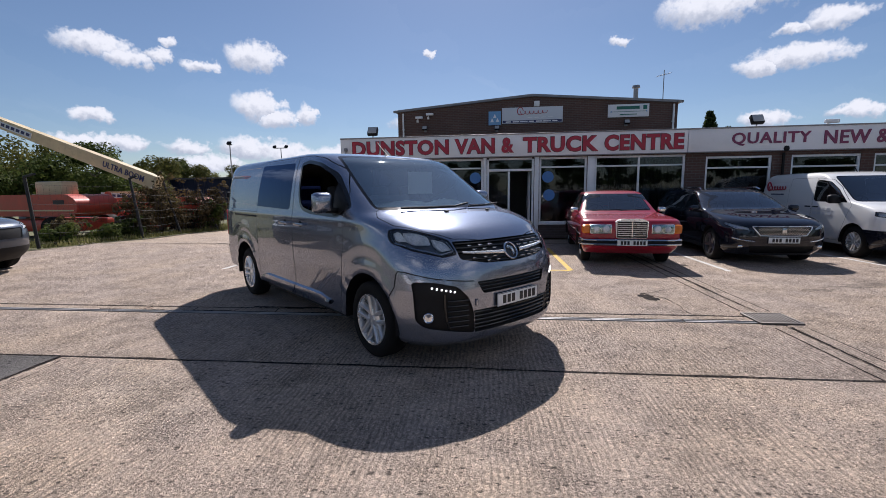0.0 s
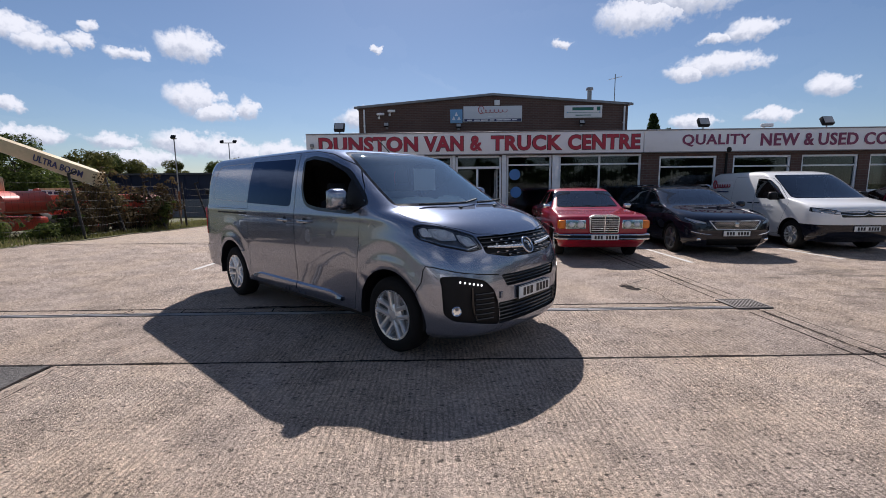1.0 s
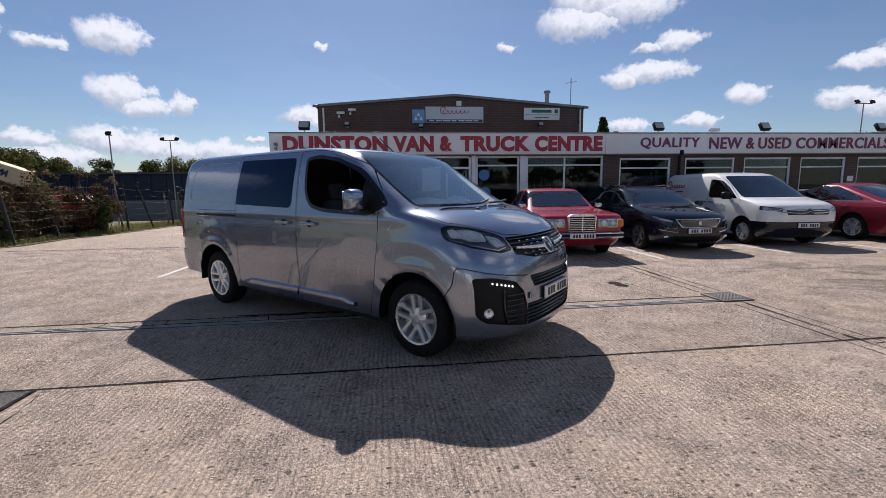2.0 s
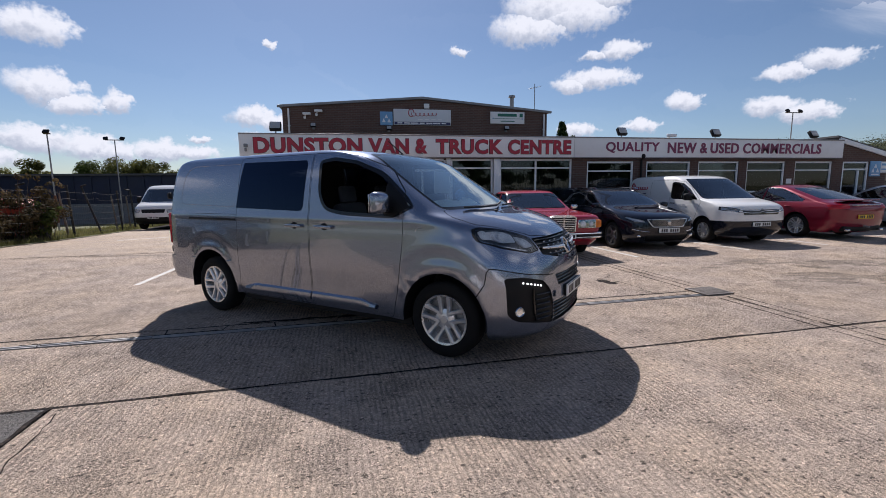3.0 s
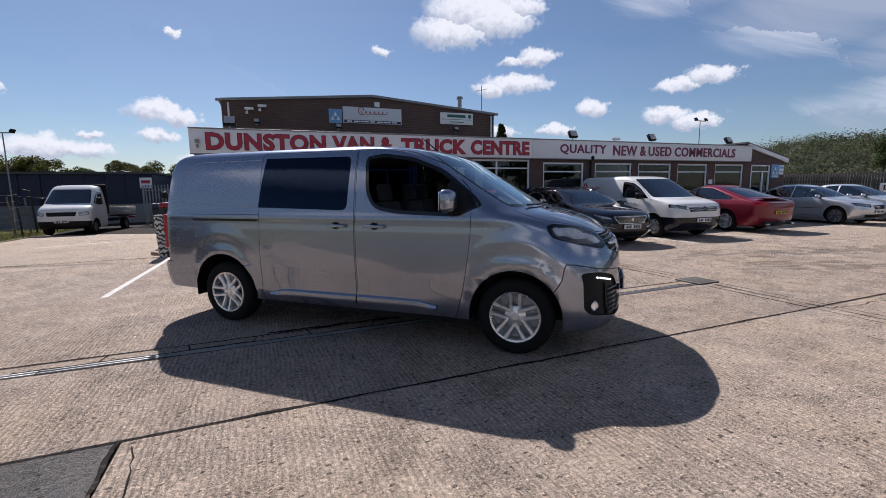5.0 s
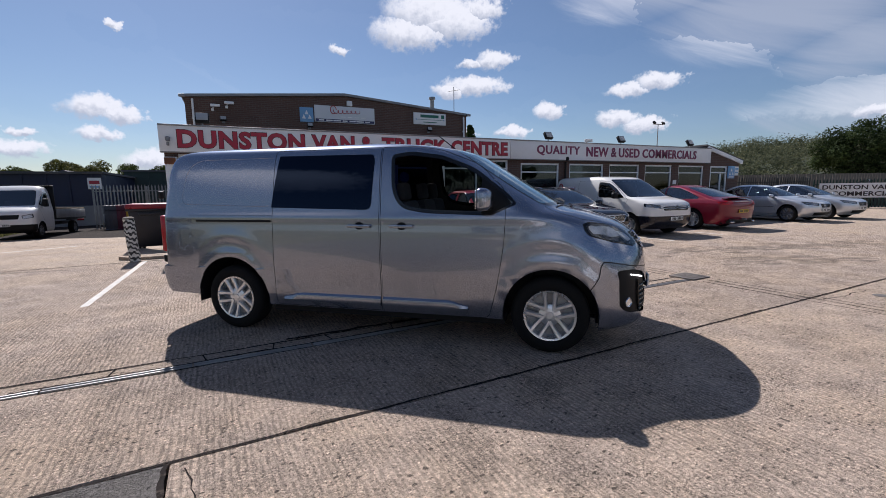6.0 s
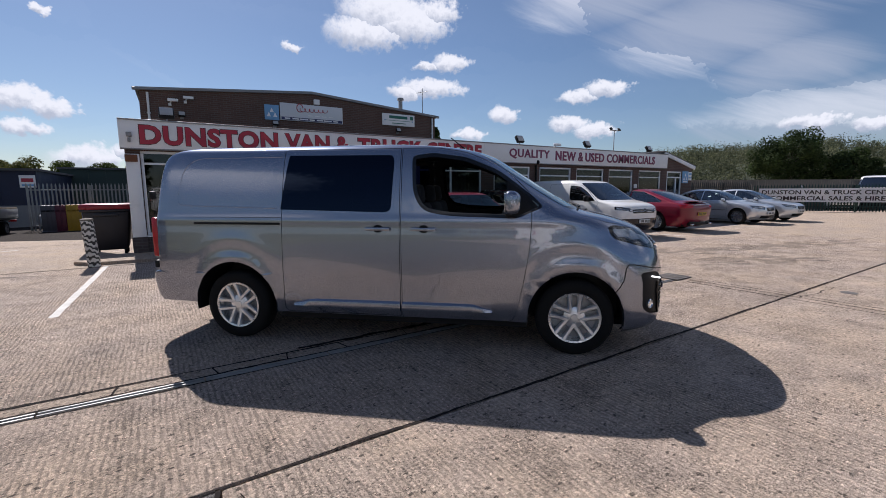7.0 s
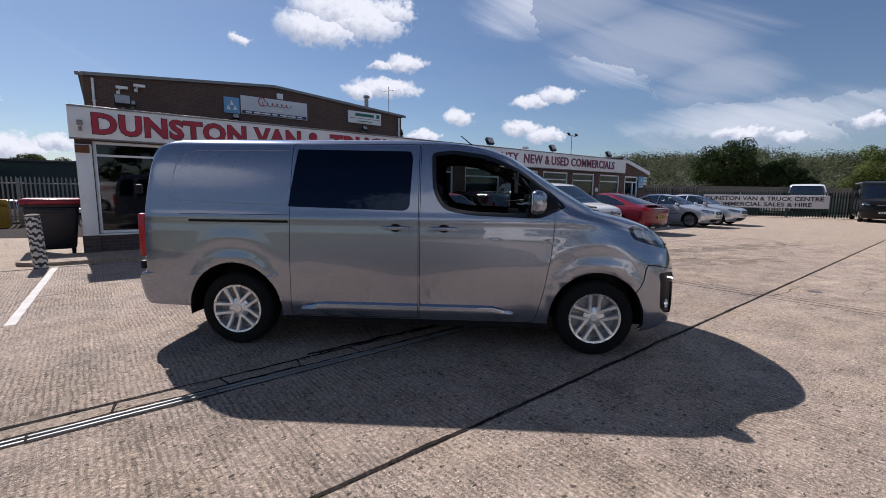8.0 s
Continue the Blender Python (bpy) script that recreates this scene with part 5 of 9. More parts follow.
def wheel_meshes(r, width, rim, spokes, style="double", rim_mat=None):
    """Meshes for one wheel, axle along y, outer face towards -y."""
    bm = bmesh.new()
    w = width / 2
    prof = [(rim, -w * 0.86), (rim + 0.012, -w * 0.98), (rim + (r - rim) * 0.5, -w * 1.03), (r - 0.028, -w * 0.94), (r - 0.006, -w * 0.78), (r, -w * 0.5)]
    prof = prof + [(a, -b) for a, b in prof[::-1]]
    lathe(bm, prof, 40, "y")
    for k in range(3):                       # tread grooves
        y = -w * 0.42 + w * 0.42 * k
        lathe(bm, [(r + 0.0006, y - 0.004), (r + 0.0006, y + 0.004)], 40, "y")
    bmesh.ops.recalc_face_normals(bm, faces=bm.faces)
    tyre = bm
    bm = bmesh.new()
    lathe(bm, [(rim + 0.008, -w * 0.90), (rim + 0.004, -w * 0.97), (rim - 0.014, -w * 0.93), (rim - 0.022, -w * 0.6), (rim - 0.03, w * 0.6), (rim, w * 0.8)], 40, "y")
    lathe(bm, [(0.0, -w * 0.82), (0.030, -w * 0.82), (0.034, -w * 0.77), (0.070, -w * 0.74), (0.096, -w * 0.64), (0.092, -w * 0.3)], 24, "y")
    for i in range(5):                        # wheel bolts
        a = 2 * math.pi * (i + 0.5) / 5
        cyl(bm, (0.06 * math.cos(a), -w * 0.66, 0.06 * math.sin(a)), (0.06 * math.cos(a), -w * 0.77, 0.06 * math.sin(a)), 0.009, seg=6)
    bmesh.ops.recalc_face_normals(bm, faces=bm.faces)
    face = bm
    bm = bmesh.new()
    lathe(bm, [(0.0, -w * 0.15), (rim * 0.80, -w * 0.15), (rim * 0.80, w * 0.1), (0, w * 0.1)], 32, "y")
    lathe(bm, [(0.0, -w * 0.10), (rim - 0.02, -w * 0.10)], 32, "y")
    bmesh.ops.recalc_face_normals(bm, faces=bm.faces)
    sp = bmesh.new()
    hw = 0.0185 if style in ("double", "broad") else 0.030
    vs = []
    for x, yy, hh in ((0.045, -w * 0.70, hw * 1.15), (rim * 0.55, -w * 0.74, hw), (rim - 0.010, -w * 0.88, hw * (1.25 if style == "broad" else 0.9))):
        vs.append([sp.verts.new((x, yy + dy, sz)) for sz, dy in ((-hh, 0.0), (-hh * 0.55, -0.012), (hh * 0.55, -0.012), (hh, 0.0), (hh, 0.03), (-hh, 0.03))])
    for k in range(2):
        for j in range(6):
            sp.faces.new((vs[k][j], vs[k][(j + 1) % 6], vs[k + 1][(j + 1) % 6], vs[k + 1][j]))
    bmesh.ops.recalc_face_normals(sp, faces=sp.faces)
    return tyre, face, bm, sp


def spoke_pose(angle, off):
    """Twin spokes stand nearly side by side, spreading a little outwards; an off of 2 sets them wider."""
    if abs(off) == 2:
        return Matrix.Rotation(-angle, 4, "Y") @ Matrix.Translation((0, 0, off * 0.0165)) @ Matrix.Rotation(-off * 0.034, 4, "Y")
    return Matrix.Rotation(-angle, 4, "Y") @ Matrix.Translation((0, 0, off * 0.028)) @ Matrix.Rotation(-off * 0.03, 4, "Y")


def add_wheels(root, axles, track, r, width, rim, spokes, style="double", rim_mat=None, label="", spins=None):
    first = None
    angles = []
    for i in range(spokes):
        for off in ((-1, 1) if style == "double" else (-2, 2) if style == "broad" else (0,)):
            angles.append((2 * math.pi * i / spokes + math.pi / 2, off))
    for ax in axles:
        for side in (-1, 1):
            m = Matrix.Translation((ax, side * track, r))
            if side > 0:
                m = m @ Matrix.Rotation(math.pi, 4, "Z")
            m = m @ Matrix.Rotation(spins[axles.index(ax)] if spins else 0.4 * ax + side, 4, "Y")
            if first is None:
                t, f, d, sp = wheel_meshes(r, width, rim, spokes, style)
                w = part("wheel", f, rim_mat or ALLOY, root, label, 40, m)
                ty = part("tyre", t, RUBBER, w, "black rubber tyre", 50)
                bd = part("brake_disc", d, BRAKE, w)
                one = part("spoke", sp, rim_mat or ALLOY, w, "", 40, spoke_pose(*angles[0]))
                first = (w.data, ty.data, bd.data, one.data)
                rest = angles[1:]
            else:
                rest = angles
                w = shared("wheel", first[0], root, m)
                shared("tyre", first[1], w, Matrix())["label"] = "black rubber tyre"
                shared("brake_disc", first[2], w, Matrix())
            for a in rest:
                shared("spoke", first[3], w, spoke_pose(*a))


def arch_poly(ax, cz, r, n=22, low=-0.1):
    pts = [(ax + r * math.cos(math.pi * i / n), cz + r * math.sin(math.pi * i / n)) for i in range(n + 1)]
    return pts + [(ax - r * 1.0, low), (ax + r * 1.0, low)]


def wheel_liner(root, axles, cz, r, y_out):
    n = 18
    for ax in axles:
        for s in (-1, 1):
            bm = bmesh.new()
            prev = None
            for i in range(n + 1):
                a = math.pi * (-0.05 + 1.10 * i / n)
                p = (ax + r * math.cos(a), cz + r * math.sin(a))
                cur = (bm.verts.new((p[0], s * (y_out - 0.012), p[1])), bm.verts.new((p[0], s * (y_out - 0.42), p[1])))
                if prev:
                    bm.faces.new((prev[0], prev[1], cur[1], cur[0]))
                prev = cur
            c = [bm.verts.new((ax + r * 1.02 * math.cos(math.pi * (-0.05 + 1.10 * i / n)), s * (y_out - 0.42), cz + r * 1.02 * math.sin(math.pi * (-0.05 + 1.10 * i / n)))) for i in range(n + 1)]
            bm.faces.new(c)
            part("wheel_liner", bm, BLACK_PLASTIC, root, "black wheel arch liner")


def seat(bm, x, y, z, w=0.48):
    box(bm, (x + 0.05, y, z + 0.08), (0.50, w, 0.16), 0.05)
    box(bm, (x - 0.24, y, z + 0.42), (0.15, w * 0.95, 0.62), 0.05, Matrix.Rotation(radians(-12), 4, "Y"))
    box(bm, (x - 0.32, y, z + 0.82), (0.09, w * 0.5, 0.19), 0.035, Matrix.Rotation(radians(-8), 4, "Y"))


def steering_wheel(root, x, y, z, r=0.18):
    bm = bmesh.new()
    m = Matrix.Translation((x, y, z)) @ Matrix.Rotation(radians(-65), 4, "Y")
    pts = [m @ Vector((r * math.cos(a), r * math.sin(a), 0)) for a in [2 * math.pi * i / 24 for i in range(25)]]
    tube(bm, pts, 0.014, 8)
    for a in (0.2, math.pi - 0.2, 1.5 * math.pi):
        tube(bm, [m @ Vector((0, 0, -0.01)), m @ Vector((r * math.cos(a), r * math.sin(a), 0))], 0.014, 6)
    tube(bm, [m @ Vector((0, 0, 0.0)), m @ Vector((0, 0, -0.25))], 0.03, 8)
    part("steering_wheel", bm, BLACK_PLASTIC, root)


def plate(root, x, y, z, facing, yellow=False, w=0.52, h=0.112, tilt=0.0, m=None):
    """A number plate with plain bars; facing +1 forwards, -1 backwards."""
    base = Matrix.Translation((x, y, z)) @ Matrix.Rotation(0 if facing > 0 else math.pi, 4, "Z") @ Matrix.Rotation(radians(tilt), 4, "Y")
    bm = boxes(((0, 0, 0), (0.012, w, h)), bev=0.004)
    p = part("number_plate", bm, PLATE_YELLOW if yellow else PLATE_WHITE, root, "%s number plate with dark bars" % ("yellow" if yellow else "white"), m=base)
    bars = [(-0.40, 0.05), (-0.29, 0.05), (-0.18, 0.05), (-0.07, 0.05), (0.13, 0.05), (0.24, 0.05), (0.35, 0.05)]
    first = None
    for b, _ in bars:
        mb = Matrix.Translation((0.0075, -b * w, 0))
        if first is None:
            first = part("bar", boxes(((0, 0, 0), (0.003, w * 0.075, h * 0.62))), PLATE_INK, p, m=mb)
        else:
            shared("bar", first.data, p, mb)
    bm = bmesh.new()
    for c, s in (((0.0065, 0, h * 0.47), (0.003, w * 0.98, 0.004)), ((0.0065, 0, -h * 0.47), (0.003, w * 0.98, 0.004))):
        box(bm, c, s)
    part("border", bm, PLATE_INK, p)


def door_mirror(root, x, y, z, side, mat, arm_mat, size=(0.12, 0.20, 0.17)):
    bm = bmesh.new()
    cx, cy = x, y + side * (size[1] * 0.5 + 0.03)
    vs = box(bm, (cx, cy, z), size, 0.045, seg=3)
    for v in vs:                                # rounder at the front
        if v.co.x > cx:
            k = (v.co.x - cx) / (size[0] / 2)
            v.co.z = z + (v.co.z - z) * (1 - 0.22 * k)
            v.co.y = cy + (v.co.y - cy) * (1 - 0.15 * k)
    mir = part("door_mirror", bm, mat, root)
    bm = boxes(((cx - size[0] / 2 + 0.002, cy, z), (0.008, size[1] * 0.84, size[2] * 0.80)), bev=0.003)
    part("mirror_glass", bm, CHROME, mir, "mirror glass")
    bm = bmesh.new()
    box(bm, (cx, y + side * 0.03, z - size[2] * 0.36), (size[0] * 0.7, 0.16, 0.05), 0.015)
    part("mirror_arm", bm, arm_mat, mir)


def build_vehicle(spec, m):
    """A whole vehicle from its spec: body shell, panes, doors, lamps, wheels, cabin."""
    g = spec.get
    root = thing(spec["name"], m, spec["label"], spec["category"], g("group", ""))
    bm = slice_body(spec["rows"], g("nf", 2.4), g("nr", 3.2), g("sub", 5), g("relief"))
    axles, r = spec["axles"], spec["r"]
    cz, ra = spec["r"] + 0.012, spec["arch"]
    arches = g("arches", [ra] * len(axles))
    wmax = max(row[3] for row in spec["rows"])
    for ax, ar in zip(axles, arches):
        for s in (-1, 1):
            carve(bm, arch_poly(ax, cz, ar), "y", lambda c, s=s: c.y * s > 0.45 * wmax).free()
    for poly in g("cuts", []):
        for s in (-1, 1):
            carve(bm, poly, "y", lambda c, s=s: c.y * s > 0.3).free()
    lining = bmesh.new()
    # painted or plastic regions cut out of the shell: name, polygon, axis, test, material, offset, label
    for name, poly, axis, test, mat, off, lab in g("regions", []):
        reg = carve(bm, poly, axis, test)
        if len(reg.faces) == 0:
            reg.free()
            continue
        if off:
            deep = pushed(reg, off)
            rim_of(deep, -off if off < 0 else -off, (0, 0, 0))
            reg.free()
            reg = deep
        part(name, reg, mat, root, lab, 40)
    # lamps: a clear lens with a bowl behind it
    for name, poly, axis, test, depth, bowl, lab in g("lamps", []):
        reg = carve(bm, poly, axis, test)
        if len(reg.faces) == 0:
            reg.free()
            continue
        edge = reg
        reg = carve(edge, shrink(poly, 0.011), axis, test)
        part("lamp_border", edge, BLACK_GLOSS, root, "black lamp surround", 40)
        b = pushed(reg, -depth)
        lens = part(name, pushed(reg, 0.002), GLASS_LENS, root, lab, 40)
        rim_of(b, depth, tuple(sum((f.normal for f in b.faces), Vector()).normalized()))
        part("lamp_bowl", b, bowl, lens)
        reg.free()
    # panes: a black seal round a pane
    for name, poly, axis, test, mat, seal, lab in g("panes", []):
        reg = carve(bm, poly, axis, test)
        if len(reg.faces) == 0:
            reg.free()
            continue
        if seal:
            pane = carve(reg, shrink(poly, seal), axis, test)
            part("window_seal", reg, BLACK_GLOSS, root, "black window surround", 40)
        else:
            pane = reg
        if mat is None:
            pane.free()
        else:
            ob = part(name, pane, mat, root, lab, 50)
    for name, poly, lab in g("doors", []):
        for s in (-1, 1):
            t = (lambda c, s=s: c.y * s > 0.4 * wmax)
            reg = carve(bm, poly, "y", t)
            d = carve(reg, shrink(poly, g("gap", 0.005)), "y", t)
            reg.free()
            join(lining, pushed(d, -0.03))
            part(name, d, spec["paint"], root, lab)
    for name, poly, axis, test, lab in g("panels", []):
        reg = carve(bm, poly, axis, test)
        d = carve(reg, shrink(poly, g("gap", 0.005)), axis, test)
        reg.free()
        join(lining, pushed(d, -0.03))
        part(name, d, spec["paint"], root, lab)
    join(lining, pushed(bm, -0.03))
    part("body_shell", bm, spec["paint"], root, spec.get("paint_label", ""))
    part("cabin_lining", lining, LINING, root, "dark cabin lining")
    # underside and cabin floor
    zb = spec["rows"][0][0]
    xf, xr, w = spec["rows"][0][1], spec["rows"][0][2], spec["rows"][0][3]
    fl = bmesh.new()
    lo, hi = min(axles) + ra, max(axles) - ra
    for a, b, ww in ((xr + g("rear_gap", 0.05), min(axles) - ra, w - g("rear_gap", 0.05)), (lo, hi, w - 0.03), (max(axles) + ra, xf - 0.1, w - 0.25), (xr + 2 * g("rear_gap", 0.05), xf - 0.2, w - 0.42)):
        if b > a:
            box(fl, ((a + b) / 2, 0, zb + 0.05), (b - a, 2 * ww, 0.07))
    part("underbody", fl, BLACK_PLASTIC, root, "black underbody")
    for ax, ar in zip(axles, arches):
        wheel_liner(root, (ax,), cz, ar + 0.004, wmax)
    add_wheels(root, axles, spec["track"], r, spec["tyre_w"], spec["rim"], spec["spokes"], g("spoke_style", "double"), g("rim_mat"), g("wheel_label", ""), g("spins"))
    for x, y, z in spec["seats"]:
        bm = bmesh.new()
        seat(bm, x, y, z, g("seat_w", 0.48))
        part("seat", bm, SEAT_CLOTH, root, "dark cloth seat")
    dx, dz = spec["dash"]
    bm = bmesh.new()
    box(bm, (dx, 0, dz - 0.12), (0.42, 2 * (wmax - 0.16), 0.26), 0.08)
    part("dashboard", bm, BLACK_PLASTIC, root)
    steering_wheel(root, dx - 0.36, -0.37, dz + 0.02)
    return root


def side_test(s, w=0.4):
    return lambda c: c.y * s > w


# ---- the grey van
def van_relief(x, z):
    d = 0.0
    for ax in (-1.6375, 1.6375):
        r = math.hypot(x - ax, (z - 0.36) * (0.92 if z > 0.36 else 1))
        d += 0.016 * math.exp(-((r - 0.43) / 0.045) ** 2)
        d += 0.007 * math.exp(-((r - 0.60) / 0.05) ** 2) * min(1, max(0, (z - 0.60) / 0.25))
    k = math.exp(-(x / 1.0) ** 4)                         # hollow above the sill
    d += k * (0.008 * math.exp(-((z - 0.38) / 0.06) ** 2) - 0.005 * math.exp(-((z - 0.60) / 0.14) ** 2))
    d += 0.006 * math.exp(-((z - 1.20) / 0.04) ** 2)
    return d


VAN_ROWS = [(.19, 2.383, -2.52, .84, .66, .15, 2.66), (.27, 2.501, -2.50, .91, .655, .17, 2.70), (.42, 2.525, -2.62, .94, .67, .18, 2.70), (.60, 2.523, -2.65, .952, .69, .18, 2.68),
            (.665, 2.521, -2.62, .956, .70, .16, 2.68), (.68, 2.520, -2.565, .957, .704, .14, 2.68), (.84, 2.498, -2.555, .96, .73, .14, 2.60), (.97, 2.453, -2.55, .958, .77, .13, 2.50),
            (1.06, 2.369, -2.545, .956, .795, .13, 2.62), (1.15, 2.227, -2.54, .95, .765, .12, 2.95), (1.23, 1.991, -2.535, .943, .70, .12, 3.20), (1.29, 1.747, -2.53, .935, .565, .12, 3.05),
            (1.46, 1.443, -2.515, .91, .493, .12, 2.82), (1.66, 1.123, -2.49, .872, .43, .12, 2.76), (1.79, .913, -2.46, .835, .365, .13, 2.68), (1.86, .701, -2.40, .80, .36, .16, 2.60),
            (1.90, .415, -2.30, .73, .421, .25, 2.47), (1.925, .04, -2.1, .55, .486, .4, 2.36), (1.935, -.47, -1.7, .25, .4, .4, 2.25)]
WIN_F = rounded([(.165, 1.79), (.36, 1.815), (.66, 1.77), (.95, 1.655), (1.27, 1.41), (1.345, 1.325), (1.12, 1.225), (.50, 1.245), (.27, 1.29), (.18, 1.45)], [.05, .05, .06, .08, .06, .03, .05, .12, .1, .1], 4)
WIN_R = rounded([(-1.045, 1.812), (-.02, 1.80), (.0, 1.74), (-.025, 1.275), (-1.118, 1.30)], [.005, .06, .06, .07, .005], 5)
front_face = lambda c: c.x > 1.9
VAN = dict(name="van", label="grey metallic panel van with dark privacy glass parked on concrete", category="van", rows=VAN_ROWS, nf=2.25, nr=3.4, sub=5, relief=van_relief,
           paint=PAINT_SILVER, axles=(-1.6375, 1.6375), r=0.343, arch=0.410, arches=(.432, .410), spins=(-.35, 0.0), track=0.825, tyre_w=0.215, rim=0.224, spokes=5, spoke_style="broad", rear_gap=0.35, wheel_label="silver five double-spoke alloy wheel",
           seats=[(0.45, -0.42, 0.62), (0.45, 0.20, 0.62), (0.45, 0.62, 0.62)], seat_w=0.46, dash=(1.36, 1.20))
VAN["regions"] = [
    ("grille", rounded([(-.552, 1.060), (-.545, .925), (-.33, .882), (0, .868), (.33, .882), (.545, .925), (.552, 1.060), (0, 1.042)], .02, 3), "x", front_face, BLACK_PLASTIC, -0.02, "black grille"),
    ("upper_intake", rounded([(-.436, .742), (.436, .742), (.385, .642), (-.385, .642)], .02, 3), "x", front_face, BLACK_PLASTIC, -0.03, "black air intake"),
    ("lower_grille", rounded([(-.478, .512), (.478, .512), (.462, .326), (-.462, .326)], .01, 3), "x", front_face, BLACK_PLASTIC, -0.03, "black lower grille"),
] + [("fog_surround", rounded([(s * .885, .758), (s * .77, .757), (s * .607, .716), (s * .522, .625), (s * .482, .515), (s * .465, .323), (s * .825, .390), (s * .872, .44)], .03, 3), "x", (lambda c, s=s: c.x > 1.75 and c.y * s > 0.3), BLACK_PLASTIC, -0.018, "black fog lamp surround") for s in (-1, 1)]
VAN["cuts"] = [[(-1.30, .05), (1.25, .05), (1.25, .285), (-1.30, .295)], [(-2.9, .05), (-2.0, .05), (-2.0, .36), (-2.9, .385)]]
VAN_LAMP = [(.846, 1.167), (.890, 1.150), (.906, 1.100), (.905, 1.045), (.830, .992), (.665, .942), (.556, .962), (.562, 1.072), (.672, 1.122), (.752, 1.152)]
VAN["lamps"] = [("headlamp", rounded([(s * y, z) for y, z in VAN_LAMP], .015, 3), "x", (lambda c, s=s: c.x > 1.72 and c.y * s > 0.3), 0.05, LAMP_HOUSING, "clear headlamp lens") for s in (-1, 1)]
VAN["panes"] = [("rear_side_window", WIN_R, "y", side_test(s), GLASS_DARK, 0.0, "dark privacy glass") for s in (-1, 1)]
VAN["panes"] += [("quarter_panel", [(1.03, 1.565), (1.22, 1.415), (1.30, 1.328), (1.12, 1.243), (1.03, 1.246)], "y", side_test(s), BLACK_PLASTIC, 0.0, "black panel behind the mirror") for s in (-1, 1)]
VAN["panes"] += [("door_window", WIN_F, "y", side_test(-1), None, 0.035, "")]
VAN["panes"] += [("door_window", WIN_F, "y", side_test(1), GLASS_CAR, 0.035, "tinted door glass")]
VAN["panes"] += [("windscreen", rounded([(-.795, 1.302), (.795, 1.302), (.70, 1.835), (.60, 1.850), (-.60, 1.850), (-.70, 1.835)], .05, 4), "x", lambda c: c.x > 0.42, GLASS_SCREEN, 0.025, "tinted windscreen")]
VAN["panes"] += [("rear_window", rounded([(-.70, 1.15), (-.08, 1.15), (-.08, 1.75), (-.64, 1.75)], .05, 3), "x", lambda c: c.x < -2.3, GLASS_DARK, 0.02, "dark rear glass"),
                 ("rear_window", rounded([(.70, 1.15), (.08, 1.15), (.08, 1.75), (.64, 1.75)], .05, 3), "x", lambda c: c.x < -2.3, GLASS_DARK, 0.02, "dark rear glass")]
VAN["doors"] = [("sliding_door", rounded([(-1.118, .30), (.060, .30), (.060, 1.865), (-1.095, 1.865)], [.06, .01, .01, .03], 3), "grey sliding door"),
                ("front_door", rounded([(.070, .285), (1.10, .285), (1.17, .55), (1.235, .95), (1.25, 1.22), (1.235, 1.45), (.98, 1.69), (.66, 1.82), (.40, 1.862), (.070, 1.865)], [.01, .06, .1, .1, .05, .05, .1, .06, .06, .01], 4), "grey front door")]
VAN["panels"] = [("bonnet", rounded([(1.57, -.80), (1.70, -.865), (1.90, -.845), (2.12, -.705), (2.285, -.53), (2.375, -.25), (2.39, 0), (2.375, .25), (2.285, .53), (2.12, .705), (1.90, .845), (1.70, .865), (1.57, .80), (1.70, .4), (1.735, 0), (1.70, -.4)], .03, 2), "z", lambda c: c.z > 1.0 and c.x > 1.5, "grey bonnet")]


def on_side(x, z):
    """Half width of the grey van's side at a place."""
    rows = catmull(VAN_ROWS, 5)
    for a, b in zip(rows[:-1], rows[1:]):
        if a[0] <= z <= b[0]:
            u = (z - a[0]) / max(1e-6, b[0] - a[0])
            return a[3] + (b[3] - a[3]) * u + van_relief(x, z)
    return 0.95


def front_at(y, z, out=0.0):
    """Where the grey van's nose lies at a place, out metres proud of it."""
    return nose_at(VAN_ROWS, y, z, out)


def nose_at(body_rows, y, z, out=0.0):
    """Where the nose of a body of level outlines lies at a place, out metres proud of it."""
    rows = catmull(body_rows, 5)
    for a, b in zip(rows[:-1], rows[1:]):
        if a[0] <= z <= b[0]:
            u = (z - a[0]) / max(1e-6, b[0] - a[0])
            _, xf, _, w, lf, _, nf = [p + (q - p) * u for p, q in zip(a, b)]
            k = min(0.999, abs(y) / w)
            return xf - lf + lf * (1 - k ** nf) ** (1 / nf) + out
    return 2.5 + out


